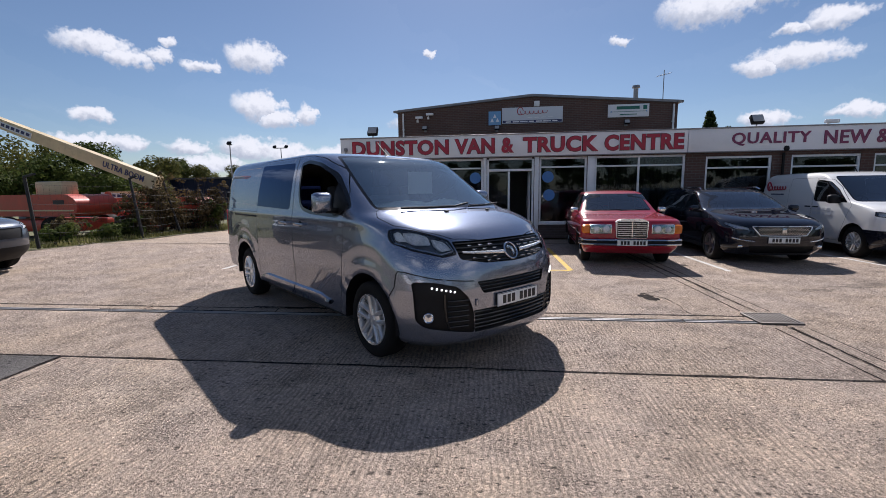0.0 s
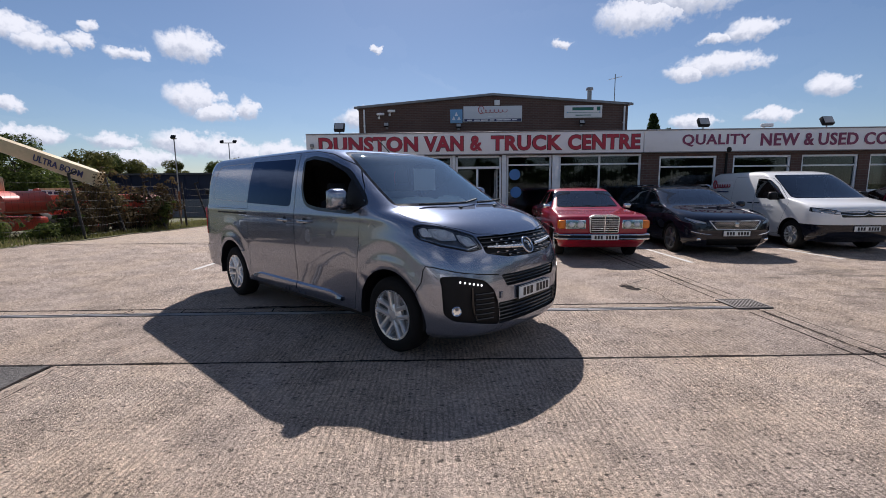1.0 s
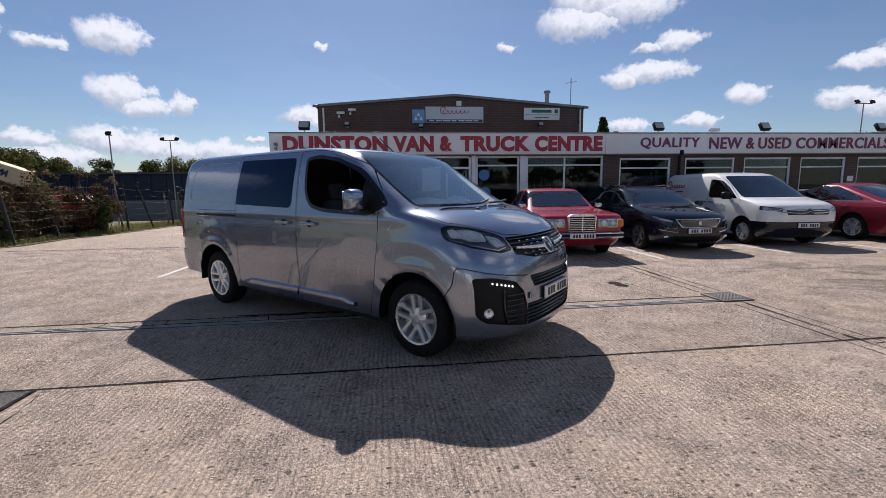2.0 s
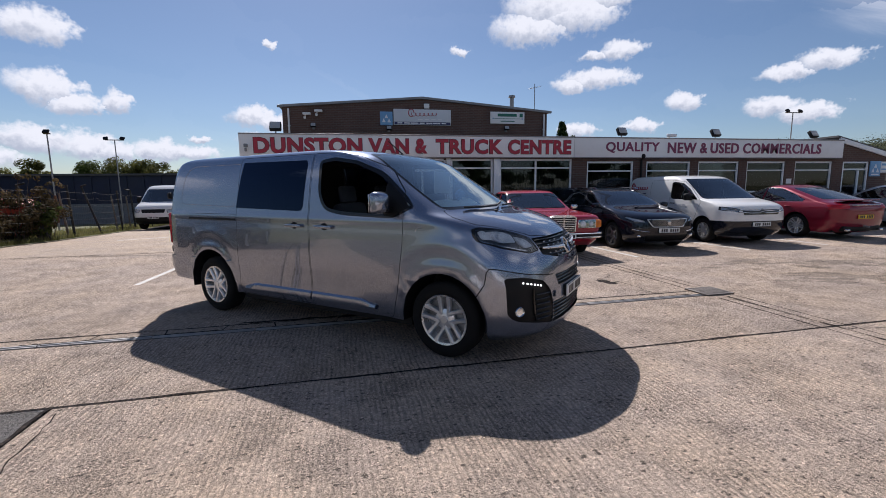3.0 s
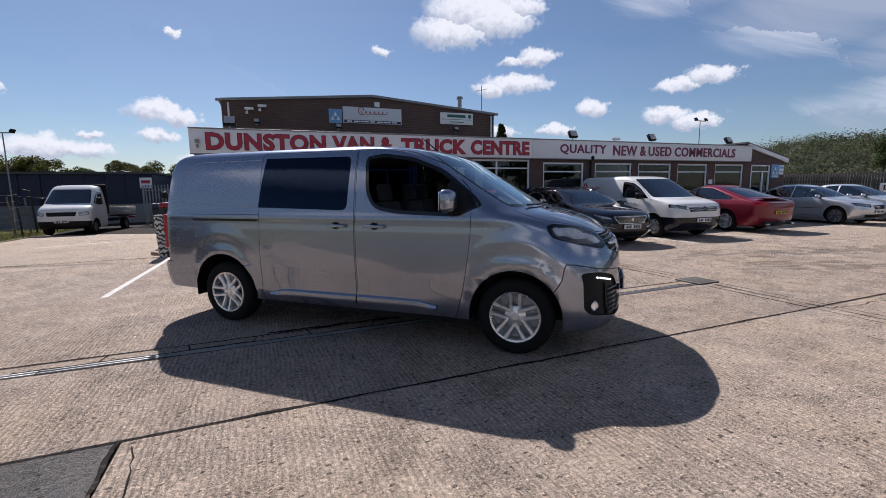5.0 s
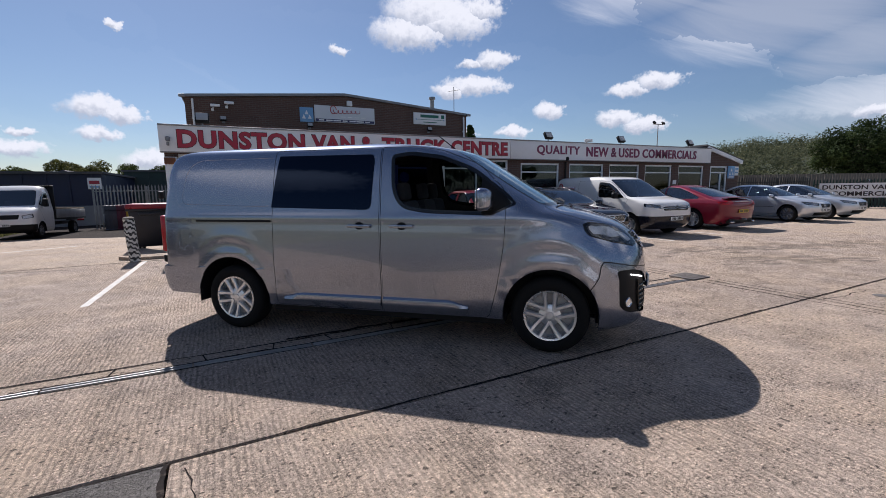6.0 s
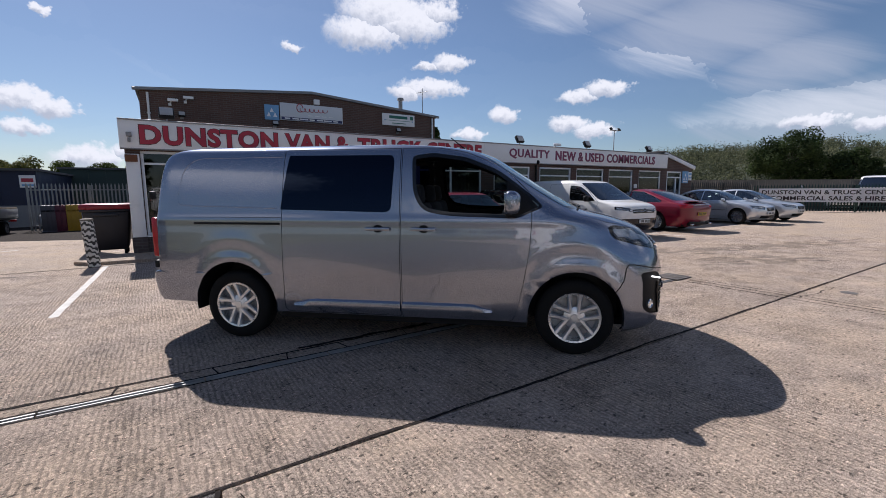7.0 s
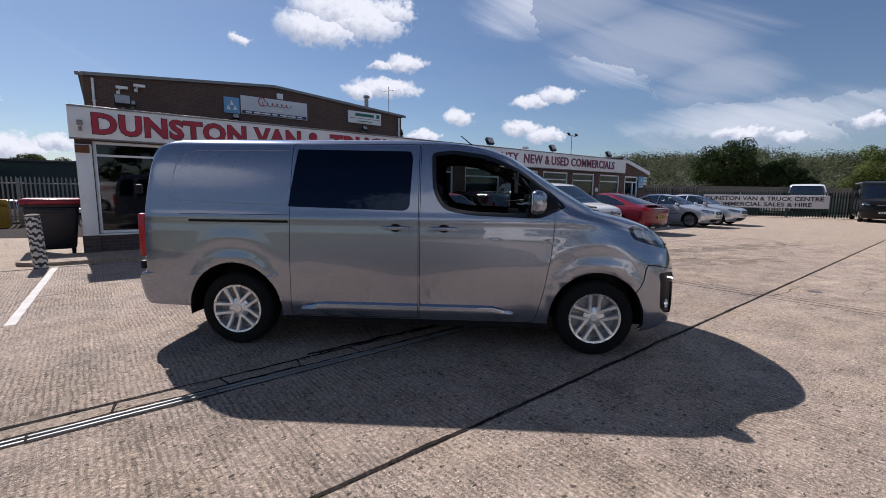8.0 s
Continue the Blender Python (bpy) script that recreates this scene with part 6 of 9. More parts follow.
def build_grey_van():
    m = pose(-1.80, 5.452, 0, 0, 0, math.degrees(math.atan2(-.6562, .7545)))
    van = build_vehicle(VAN, m)
    # hidden boxes added to keep sunlight from leaking through the nose
    part("nose_light_block", boxes(((1.86, 0, .62), (.80, 1.30, .66)), ((2.20, 0, .62), (.30, .95, .60)), bev=.06), BLACK_PLASTIC, van, "unseen black block that stops light leaking through the nose")
    # sill trims, rails, handles on both sides
    for s in (-1, 1):
        for a, b in ((-1.01, .055), (.075, .91)):
            bm = bmesh.new()
            n = 14
            prev = None
            for i in range(n + 1):
                x = a + (b - a) * i / n
                k = min(1, (x + 1.01) / 0.18) if a < 0 else min(1, (.91 - x) / 0.18)
                k = max(0.03, k)
                y = on_side(x, 0.38)
                cur = [bm.verts.new((x, s * (y + dy), z)) for dy, z in ((-0.006, 0.350), (0.022, 0.356), (0.028, 0.372), (0.020, 0.392 + 0.030 * k), (-0.004, 0.394 + 0.055 * k))]
                if prev:
                    for j in range(4):
                        bm.faces.new((prev[j], cur[j], cur[j + 1], prev[j + 1]))
                prev = cur
            bmesh.ops.recalc_face_normals(bm, faces=bm.faces)
            part("side_trim", bm, PAINT_SILVER, van, "grey side protection strip")
        for x0 in (-.26, .17):
            bm = bmesh.new()
            y = on_side(x0 + .11, 1.125)
            box(bm, (x0 + .115, s * (y + 0.028), 1.125), (.235, 0.018, 0.032), 0.008)
            for dx in (0.02, 0.21):
                box(bm, (x0 + dx, s * (y + 0.012), 1.125), (.03, 0.03, 0.026), 0.006)
            h = part("door_handle", bm, PAINT_SILVER, van)
            bm = bmesh.new()
            lathe(bm, [(0.0, 0.0), (0.045, 0.0), (0.05, 0.004)], 20, "y")
            for v in bm.verts:
                v.co.z *= 0.75
            part("handle_cup", bm, BLACK_PLASTIC, h, m=Matrix.Translation((x0 + .115, s * (y + 0.004), 1.125)))
        y = on_side(-1.6, 1.165)
        part("door_rail", boxes(((-1.58, s * (y - 0.002), 1.165), (.92, 0.012, 0.022)), bev=0.003), BLACK_PLASTIC, van, "black sliding door rail")
        part("rail_cover", boxes(((-1.62, s * (on_side(-1.6, 1.225) - 0.004), 1.225), (1.02, 0.012, 0.004))), BLACK_PLASTIC, van)
        bm = bmesh.new()
        lathe(bm, [(0.0, -0.012), (0.022, -0.010), (0.03, 0.0)], 16, "y")
        for v in bm.verts:
            v.co.x *= 1.5
            v.co.y *= -s * -1.0
        part("side_indicator", bm, REFLECTOR, van, "small clear indicator", m=Matrix.Translation((1.42, s * (on_side(1.42, 1.12) + 0.002), 1.12)))
        # pressed panel outline behind the side window
        bm = bmesh.new()
        pr = rounded([(-2.24, 1.34), (-1.16, 1.31), (-1.10, 1.80), (-2.16, 1.80)], [.10, .02, .02, .22], 6)
        pts = [Vector((x, s * (on_side(x, z) + 0.0005), z)) for x, z in pr]
        for a, b in zip(pts, pts[1:] + pts[:1]):
            if a.x < -1.13 or b.x < -1.13:
                cyl(bm, a, b, 0.003, seg=6)
        part("pressed_line", bm, PAINT_SILVER, van, "pressed outline in the body side")
        # rear lamp and hinges
        bm = bmesh.new()
        box(bm, (-2.500, s * 0.915, 1.02), (.07, .062, .40), 0.02)
        part("rear_lamp", bm, LAMP_RED, van, "red rear lamp")
        for z in (1.44, 0.74):
            part("hinge", boxes(((-2.525, s * 0.90, z), (.05, .05, .08)), bev=0.012), BLACK_PLASTIC, van, "black door hinge")
    # mirrors
    for s in (-1, 1):
        door_mirror(van, 1.08, s * 0.940, 1.37, s, PAINT_SILVER, BLACK_PLASTIC, (0.130, 0.185, 0.200))
    # grille bars and dashes
    for z, w in ((1.022, .50), (.992, .46), (.930, .50), (.900, .40)):
        n = int(w / .052)
        for i in range(-n, n + 1):
            y = i * .052 + (.026 if z in (.992, .900) else 0)
            if i % 2 == 0 and abs(y) > 0.115 and abs(y) < w:
                q = Matrix.Rotation(-math.copysign(1, y) * radians(30 * abs(y)), 4, "Z")
                bm = bmesh.new()
                box(bm, (front_at(y, z, -.004), y, z), (0.014, 0.050, 0.009), 0.003, q)
                part("grille_dash", bm, CHROME, van, "small chrome dash in the grille")
    for s in (-1, 1):
        bm = bmesh.new()
        prev = None
        for i in range(13):
            y, z, h = s * (.10 + .0345 * i), .953 + .0019 * i, .0135 - .0004 * i
            cur = [bm.verts.new((front_at(y, z, o), y, z + dz)) for o, dz in ((-.03, h), (.008, h), (.014, 0), (.008, -h), (-.03, -h))]
            if prev:
                for k in range(4):
                    bm.faces.new((prev[k], prev[k + 1], cur[k + 1], cur[k]))
            prev = cur
        bmesh.ops.recalc_face_normals(bm, faces=bm.faces)
        part("grille_bar", bm, ALLOY, van, "broad silver grille bar")
    for z, w in ((1.038, .53), (1.007, .54), (.977, .54), (.915, .50), (.885, .30)):
        strip(van, "grille_slat", BLACK_GLOSS, [(front_at(i / 8 * w, z, -.012), i / 8 * w, z) for i in range(-8, 9)], .008, "gloss black grille slat")
    bm = bmesh.new()
    lathe(bm, [(0.064, 0.006), (0.066, -0.004), (0.070, -0.010), (0.077, -0.010), (0.082, -0.002), (0.083, 0.03)], 32, "y")
    for v in bm.verts:
        v.co = Vector((-v.co.y, v.co.x, v.co.z))
    em = part("emblem", bm, CHROME, van, "round chrome emblem, plain", m=Matrix.Translation((front_at(0, .952, -.010), 0, .952)) @ Matrix.Rotation(radians(-27), 4, "Y"))
    bm = bmesh.new()
    lathe(bm, [(0.0, 0.0), (0.068, 0.002)], 24, "y")
    for v in bm.verts:
        v.co = Vector((-v.co.y, v.co.x, v.co.z))
    part("emblem_field", bm, BLACK_GLOSS, em)
    bm = bmesh.new()
    tube(bm, [(.004, .030 * math.sin(.5 * a) + .006 * math.cos(a), -.042 + .0095 * a) for a in range(10)], .011, 8)
    tube(bm, [(.004, -.04, .022), (.004, -.006, .034), (.004, .03, .016)], .009, 8)
    part("emblem_mark", bm, CHROME, em)
    for z, w in ((.720, .41), (.692, .395), (.664, .38)):
        strip(van, "intake_slat", BLACK_GLOSS, [(front_at(i / 6 * w, z, -.018), i / 6 * w, z) for i in range(-6, 7)], .007)
    for z in (.49, .457, .424, .391, .358):
        strip(van, "lower_slat", BLACK_GLOSS, [(front_at(i / 6 * .46, z, -.016), i / 6 * .46, z) for i in range(-6, 7)], .008)
    part("plate_plinth", boxes(((front_at(0, .565, -.004), 0, .566), (.03, .50, .105)), bev=.006), BLACK_PLASTIC, van)
    plate(van, front_at(0, .565, .018), 0.0, .566, 1)
    bm = bmesh.new()
    box(bm, (front_at(.44, .575, .001), -.44, .575), (.008, .055, .055), .006, Matrix.Rotation(radians(17), 4, "Z"))
    part("tow_eye_cover", bm, PAINT_SILVER, van, "small square grey tow-eye cover")

    def nose_patch(name, poly, depth, mat, lab, thick=.012):
        """A rounded slab that follows the nose at a depth behind it, from its (y, z) outline."""
        bm = bmesh.new()
        pts = rounded(poly, .012, 3)
        cy, cz = sum(p[0] for p in pts) / len(pts), sum(p[1] for p in pts) / len(pts)
        rings = [[bm.verts.new((front_at(cy + (y - cy) * k, cz + (z - cz) * k, -depth - dd), cy + (y - cy) * k, cz + (z - cz) * k)) for y, z in pts] for k, dd in ((1, thick), (1, 0), (.86, -.003), (.55, thick * .8))]
        for a, b in zip(rings[:-1], rings[1:]):
            for i in range(len(pts)):
                bm.faces.new((a[i], a[i - 1], b[i - 1], b[i]))
        bm.faces.new(rings[-1])
        bmesh.ops.recalc_face_normals(bm, faces=bm.faces)
        return part(name, bm, mat, van, lab)
    # daytime lamps, fog lamps, headlamp internals
    for s in (-1, 1):
        for i in range(6):
            y, z = s * (.775 - .030 * i), .710 - .0072 * i
            bm = bmesh.new()
            box(bm, (front_at(y, z, -.013), y, z), (.012, .021, .014), 0.004, Matrix.Rotation(-s * radians(34), 4, "Z"))
            part("daytime_lamp", bm, LED_WHITE, van, "lit white daytime lamp")
        bm = bmesh.new()
        lathe(bm, [(0.0, 0.012), (0.03, 0.008), (0.038, 0.0), (0.043, 0.006), (0.043, 0.03)], 20, "y")
        for v in bm.verts:
            v.co = Vector((-v.co.y, v.co.x, v.co.z))
        part("fog_lamp", bm, REFLECTOR, van, "round clear fog lamp", m=Matrix.Translation((front_at(.806, .47, -.004), s * .806, .47)) @ Matrix.Rotation(s * radians(42), 4, "Z"))
        for i in range(6):
            z = .60 - .042 * i
            strip(van, "vent_slat", BLACK_GLOSS, [(front_at(s * y, z, -.010), s * y, z) for y in (.52, .56, .60, .64, .68)], .008)
        strip(van, "vent_edge", BLACK_GLOSS, [(front_at(s * y, z, -.010), s * y, z) for y, z in ((.70, .66), (.70, .55), (.69, .44), (.66, .375))], .009)
        nose_patch("reflector", [(s * y, z) for y, z in ((.868, 1.125), (.835, 1.140), (.825, 1.062), (.872, 1.065))], .020, LAMP_BOWL, "pale lamp reflector")
        nose_patch("reflector", [(s * y, z) for y, z in ((.815, 1.128), (.745, 1.128), (.690, 1.095), (.700, 1.035), (.795, 1.035), (.822, 1.06))], .020, LAMP_BOWL, "silver lamp reflector", .03)
        nose_patch("reflector", [(s * y, z) for y, z in ((.668, 1.080), (.600, 1.055), (.572, .995), (.655, .985), (.680, 1.02))], .020, LAMP_BOWL, "silver lamp reflector", .02)
        bm = bmesh.new()
        rg = lathe(bm, [(0.0, 0.016), (.02, 0.012), (.036, 0.0), (.041, -0.003)], 18, "y")
        q = Matrix.Translation((front_at(.76, 1.083, -.022), s * .76, 1.083)) @ Matrix.Rotation(s * radians(46), 4, "Z") @ Matrix.Rotation(radians(-24), 4, "Y") @ Matrix.Rotation(math.pi / 2, 4, "Z")
        for ring in rg:
            for v in ring:
                v.co = q @ v.co
        part("projector_lens", bm, LAMP_BOWL, van, "round pale projector lens")
        strip(van, "lamp_trim", CHROME, [(front_at(y, z, -.022), s * y, z) for y, z in ((.575, 1.055), (.566, .985), (.66, .962), (.80, 1.005), (.885, 1.05))], .006)
    # shut lines between bumper and wings
    def corner(x, z, s):
        rows = catmull(VAN_ROWS, 5)
        for a, b in zip(rows[:-1], rows[1:]):
            if a[0] <= z <= b[0]:
                u = (z - a[0]) / max(1e-6, b[0] - a[0])
                _, xf, _, w, lf, _, nf = [p + (q - p) * u for p, q in zip(a, b)]
                k = min(1.0, max(0.0, (x - (xf - lf)) / lf))
                n = 1 - k ** nf
                return Vector((x, s * (w * n ** (1 / nf) + van_relief(x, z) * n), z))
        return Vector((x, s * 0.95, z))
    for s in (-1, 1):
        pts = [corner(x, z, s) for x, z in ((1.968, .595), (2.00, .64), (2.035, .70), (2.045, .76), (2.05, .80), (2.07, .833), (2.12, .832), (2.20, .815), (2.276, .797), (2.34, .781), (2.40, .768), (2.44, .758), (2.470, .750))]
        bm = bmesh.new()
        prev = None
        for i, p in enumerate(pts):
            t = (pts[min(i + 1, len(pts) - 1)] - pts[max(i - 1, 0)]).normalized()
            out = Vector((p.x - 1.55, p.y, 0)).normalized()
            side = out.cross(t).normalized() * .0042
            cur = (bm.verts.new(p + side + out * .002), bm.verts.new(p - side + out * .002))
            if prev:
                bm.faces.new((prev[0], cur[0], cur[1], prev[1]))
            prev = cur
        part("shut_line", bm, BLACK_PLASTIC, van)
    # wipers, aerial, washer jets, tax-disc paper, cabin extras
    bm = bmesh.new()
    tube(bm, [(1.685, -.60, 1.318), (1.735, -.30, 1.313), (1.745, .0, 1.318), (1.70, .22, 1.345)], 0.010, 6)
    tube(bm, [(1.735, .20, 1.313), (1.72, .45, 1.318), (1.66, .70, 1.330)], 0.010, 6)
    part("wiper", bm, BLACK_PLASTIC, van, "black windscreen wipers")
    bm = bmesh.new()
    cyl(bm, (.58, 0, 1.845), (.60, 0, 1.885), 0.022, 0.015, seg=10)
    cyl(bm, (.60, 0, 1.88), (.40, 0, 2.04), 0.008, 0.005, seg=6)
    part("roof_aerial", bm, BLACK_PLASTIC, van, "short black roof aerial")
    for y in (-.17, .39):
        part("washer_jet", boxes(((1.815, y, 1.277), (.03, .04, .012)), bev=0.005), BLACK_PLASTIC, van)
    solo_paper = boxes(((1.02, 0.15, 1.56), (0.004, 0.34, 0.24)))
    part("price_sheet", solo_paper, PLATE_WHITE, van, "white sheet behind the windscreen", m=Matrix.Translation((0, 0, 0)))
    bm = bmesh.new()
    rng = random.Random(3)
    nx, ny = 10, 26
    grid = []
    for j in range(ny + 1):                       # crumpled pale surface over the sloping dashboard, added as its reflection in the windscreen
        y = -.66 + 1.32 * j / ny
        x0 = 1.60 - .33 * (abs(y) / .66) ** 2.2
        grid.append([bm.verts.new((x0 - .34 * i / nx, y, 1.262 + .10 * math.sin(1.57 * i / nx) + rng.uniform(-.008, .008) + .018 * math.sin(y * 9 + i * .5))) for i in range(nx + 1)])
    for j in range(ny):
        for i in range(nx):
            bm.faces.new((grid[j][i], grid[j + 1][i], grid[j + 1][i + 1], grid[j][i + 1]))
    bmesh.ops.recalc_face_normals(bm, faces=bm.faces)
    part("dash_reflection", bm, worn("pale_dash_reflection", (0.84, 0.90, 0.84), 0.35, 0, 4, 40, 0.15, 0.1), van, "pale crumpled surface standing in for the dash reflection in the windscreen")
    bm = bmesh.new()
    prism(bm, rounded([(.98, -.72), (1.33, -.60), (1.44, -.3), (1.47, 0), (1.44, .3), (1.33, .60), (.98, .72)], .04, 2), 1.15, 1.26, "z")
    box(bm, (1.16, -.37, 1.40), (.20, .38, .07), 0.03)
    part("dash_top", bm, worn("grey_dash_top", (0.10, 0.105, 0.105), 0.6), van, "grey dashboard top")
    return van


build_grey_van()

# ---------------------------------------------------------------- parked vehicles


def facing(x, y, heading):
    """Pose on the ground with the nose towards a heading in degrees (0: +x, -90: -y)."""
    return pose(x, y, 0, 0, 0, heading)


def car_panes(front, rear, ws, rw, glass_mat=None, ws_x=0.0, rw_x=0.0, side=0.3, seal=0.02):
    """Side panes from (x, z) polygons, windscreen and rear window from (y, z) polygons."""
    gm = glass_mat or GLASS_CAR
    out = []
    for poly in front:
        for s in (-1, 1):
            out.append(("side_window", poly, "y", side_test(s, side), gm, seal, "dark side glass"))
    out.append(("windscreen", ws, "x", (lambda c: c.x > ws_x), gm, seal, "tinted windscreen"))
    if rw:
        out.append(("rear_window", rw, "x", (lambda c: c.x < rw_x), gm, seal, "tinted rear window"))
    return out


def lamp_pair(name, poly, test, depth=0.04, bowl=None, lab="clear headlamp lens"):
    """The same lamp on both sides, from its (y, z) polygon for the left."""
    return [(name, rounded([(s * y, z) for y, z in poly], .02, 3), "x", (lambda c, s=s: test(c) and c.y * s > 0), depth, bowl or LAMP_BOWL, lab) for s in (-1, 1)]


def region_pair(name, poly, test, mat, off, lab):
    return [(name, rounded([(s * y, z) for y, z in poly], .015, 3), "x", (lambda c, s=s: test(c) and c.y * s > 0), mat, off, lab) for s in (-1, 1)]


def handles(root, places, mat):
    for x, y, z in places:
        for s in (-1, 1):
            part("door_handle", boxes(((x, s * (y + 0.012), z), (.19, 0.025, 0.03)), bev=0.008), mat, root)


def block_nose_light(root, x0, x1, w, z0, z1):
    # hidden box added to stop sunlight passing through the nose
    part("nose_light_block", boxes((((x0 + x1) / 2, 0, (z0 + z1) / 2), (x1 - x0, 2 * w, z1 - z0)), bev=0.05), BLACK_PLASTIC, root, "unseen black block that stops light leaking through the nose")


def nose(c):
    return c.x > 1.2


def tail(c):
    return c.x < -1.2


def build_old_saloon():
    rows = [(.24, 2.10, -2.15, .80, .25, .25), (.36, 2.24, -2.27, .855, .25, .25), (.52, 2.27, -2.32, .885, .22, .25), (.72, 2.27, -2.33, .89, .20, .25), (.83, 2.25, -2.31, .88, .20, .25),
            (.885, 2.18, -2.25, .86, .25, .3), (.93, 1.60, -2.0, .825, .3, .3), (.965, 1.02, -1.62, .80, .25, .3), (1.0, .93, -1.48, .775, .22, .25), (1.2, .56, -1.16, .695, .2, .22), (1.34, .30, -.95, .64, .2, .22),
            (1.395, .12, -.78, .58, .22, .25), (1.42, -.06, -.6, .42, .2, .2), (1.428, -.2, -.48, .2, .1, .1)]
    front_w = rounded([(.70, .985), (.36, 1.335), (-.17, 1.36), (-.20, .99)], .03, 3)
    rear_w = rounded([(-.26, .99), (-.23, 1.36), (-.70, 1.325), (-1.05, 1.08), (-1.06, 1.0)], .03, 3)
    spec = dict(name="saloon_car", label="bright red vintage saloon with chrome grille and bumper", category="car", rows=rows, nf=3.6, nr=3.6, paint=PAINT_RED, axles=(-1.295, 1.50), r=.318, arch=.36, track=.735,
                tyre_w=.185, rim=.19, spokes=10, spoke_style="single", seats=[(.05, -.36, .42), (.05, .36, .42), (-.85, -.36, .42), (-.85, .36, .42)], dash=(.62, .93), wheel_label="silver steel wheel")
    spec["panes"] = car_panes([front_w, rear_w], None, rounded([(-.68, 1.0), (.68, 1.0), (.56, 1.355), (-.56, 1.355)], .05, 3), rounded([(-.62, 1.03), (.62, 1.03), (.52, 1.33), (-.52, 1.33)], .05, 3), None, .2, -.8)
    spec["doors"] = [("front_door", rounded([(-.21, .36), (.86, .36), (.86, .94), (-.21, .97)], .04, 3), ""), ("rear_door", rounded([(-.22, .36), (-.95, .36), (-1.12, .70), (-1.12, .955), (-.22, .97)], .04, 3), "")]
    car = build_vehicle(spec, facing(2.50, 10.80, -93.5))
    block_nose_light(car, 1.15, 2.1, .62, .35, .8)
    # upright chrome radiator grille
    bm = bmesh.new()
    prism(bm, rounded([(-.27, .55), (.27, .55), (.29, .86), (.20, .905), (-.20, .905), (-.29, .86)], .03, 3), 2.20, 2.325, "x")
    gr = part("radiator_grille", bm, ALLOY, car, "upright chrome radiator grille")
    part("grille_field", boxes(((2.322, 0, .71), (.02, .52, .30)), bev=0.004), BLACK_PLASTIC, gr)
    for k in range(7):
        part("slat", boxes(((2.334, 0, .60 + .037 * k), (.012, .50, .011))), ALLOY, gr)
    part("centre_bar", boxes(((2.338, 0, .72), (.014, .018, .29))), CHROME, gr)
    for s in (-1, 1):
        hl = part("headlamp", boxes(((2.262, s * .545, .715), (.05, .40, .185)), bev=0.03), REFLECTOR, car, "rectangular chrome-ringed headlamp")
        bm = bmesh.new()
        for y, r in ((.45, .075), (.625, .062)):
            rg = lathe(bm, [(0, -.035), (r * .6, -.028), (r, 0)], 18, "y")
            q = Matrix.Translation((2.285, s * y, .715)) @ Matrix.Rotation(math.pi / 2, 4, "Z")
            for ring in rg:
                for v in ring:
                    v.co = q @ v.co
        part("lamp_bowl", bm, LAMP_BOWL, hl)
        part("lens", boxes(((2.292, s * .545, .715), (.006, .37, .16)), bev=0.003), GLASS_CLEAR, hl)
        part("indicator", boxes(((2.20, s * .805, .715), (.16, .15, .17)), bev=0.04), LAMP_AMBER, car, "amber corner indicator")
        strip(car, "side_moulding", CHROME, [(1.95, s * .895, .60), (-1.95, s * .895, .60)], .012)
        strip(car, "sill_trim", CHROME, [(1.1, s * .865, .30), (-.9, s * .865, .30)], .008)
        bm = bmesh.new()
        box(bm, (.82, s * .90, 1.02), (.09, .16, .10), .03)
        part("door_mirror", bm, CHROME, car)
    bm = bmesh.new()
    pts = [Vector((2.05, -.905, .475)), Vector((2.25, -.86, .475)), Vector((2.33, -.6, .475)), Vector((2.345, 0, .475)), Vector((2.33, .6, .475)), Vector((2.25, .86, .475)), Vector((2.05, .905, .475))]
    for dz, r in ((0.035, .028), (-0.035, .028)):
        tube(bm, [p + Vector((0, 0, dz)) for p in pts], r, 8)
    bp = part("front_bumper", bm, CHROME, car, "chrome front bumper with a black strip")
    strip(bp, "rubber_strip", BLACK_PLASTIC, [p + Vector((.018, 0, 0)) for p in pts], .026)
    plate(car, 2.385, 0, .47, 1)
    handles(car, [(-.08, .88, .80), (-1.0, .88, .80)], CHROME)
    strip(car, "wiper", BLACK_PLASTIC, [(.98, -.55, 1.0), (.95, .05, 1.03)], .008)
    strip(car, "wiper", BLACK_PLASTIC, [(.98, .02, 1.0), (.95, .6, 1.03)], .008)
    return car


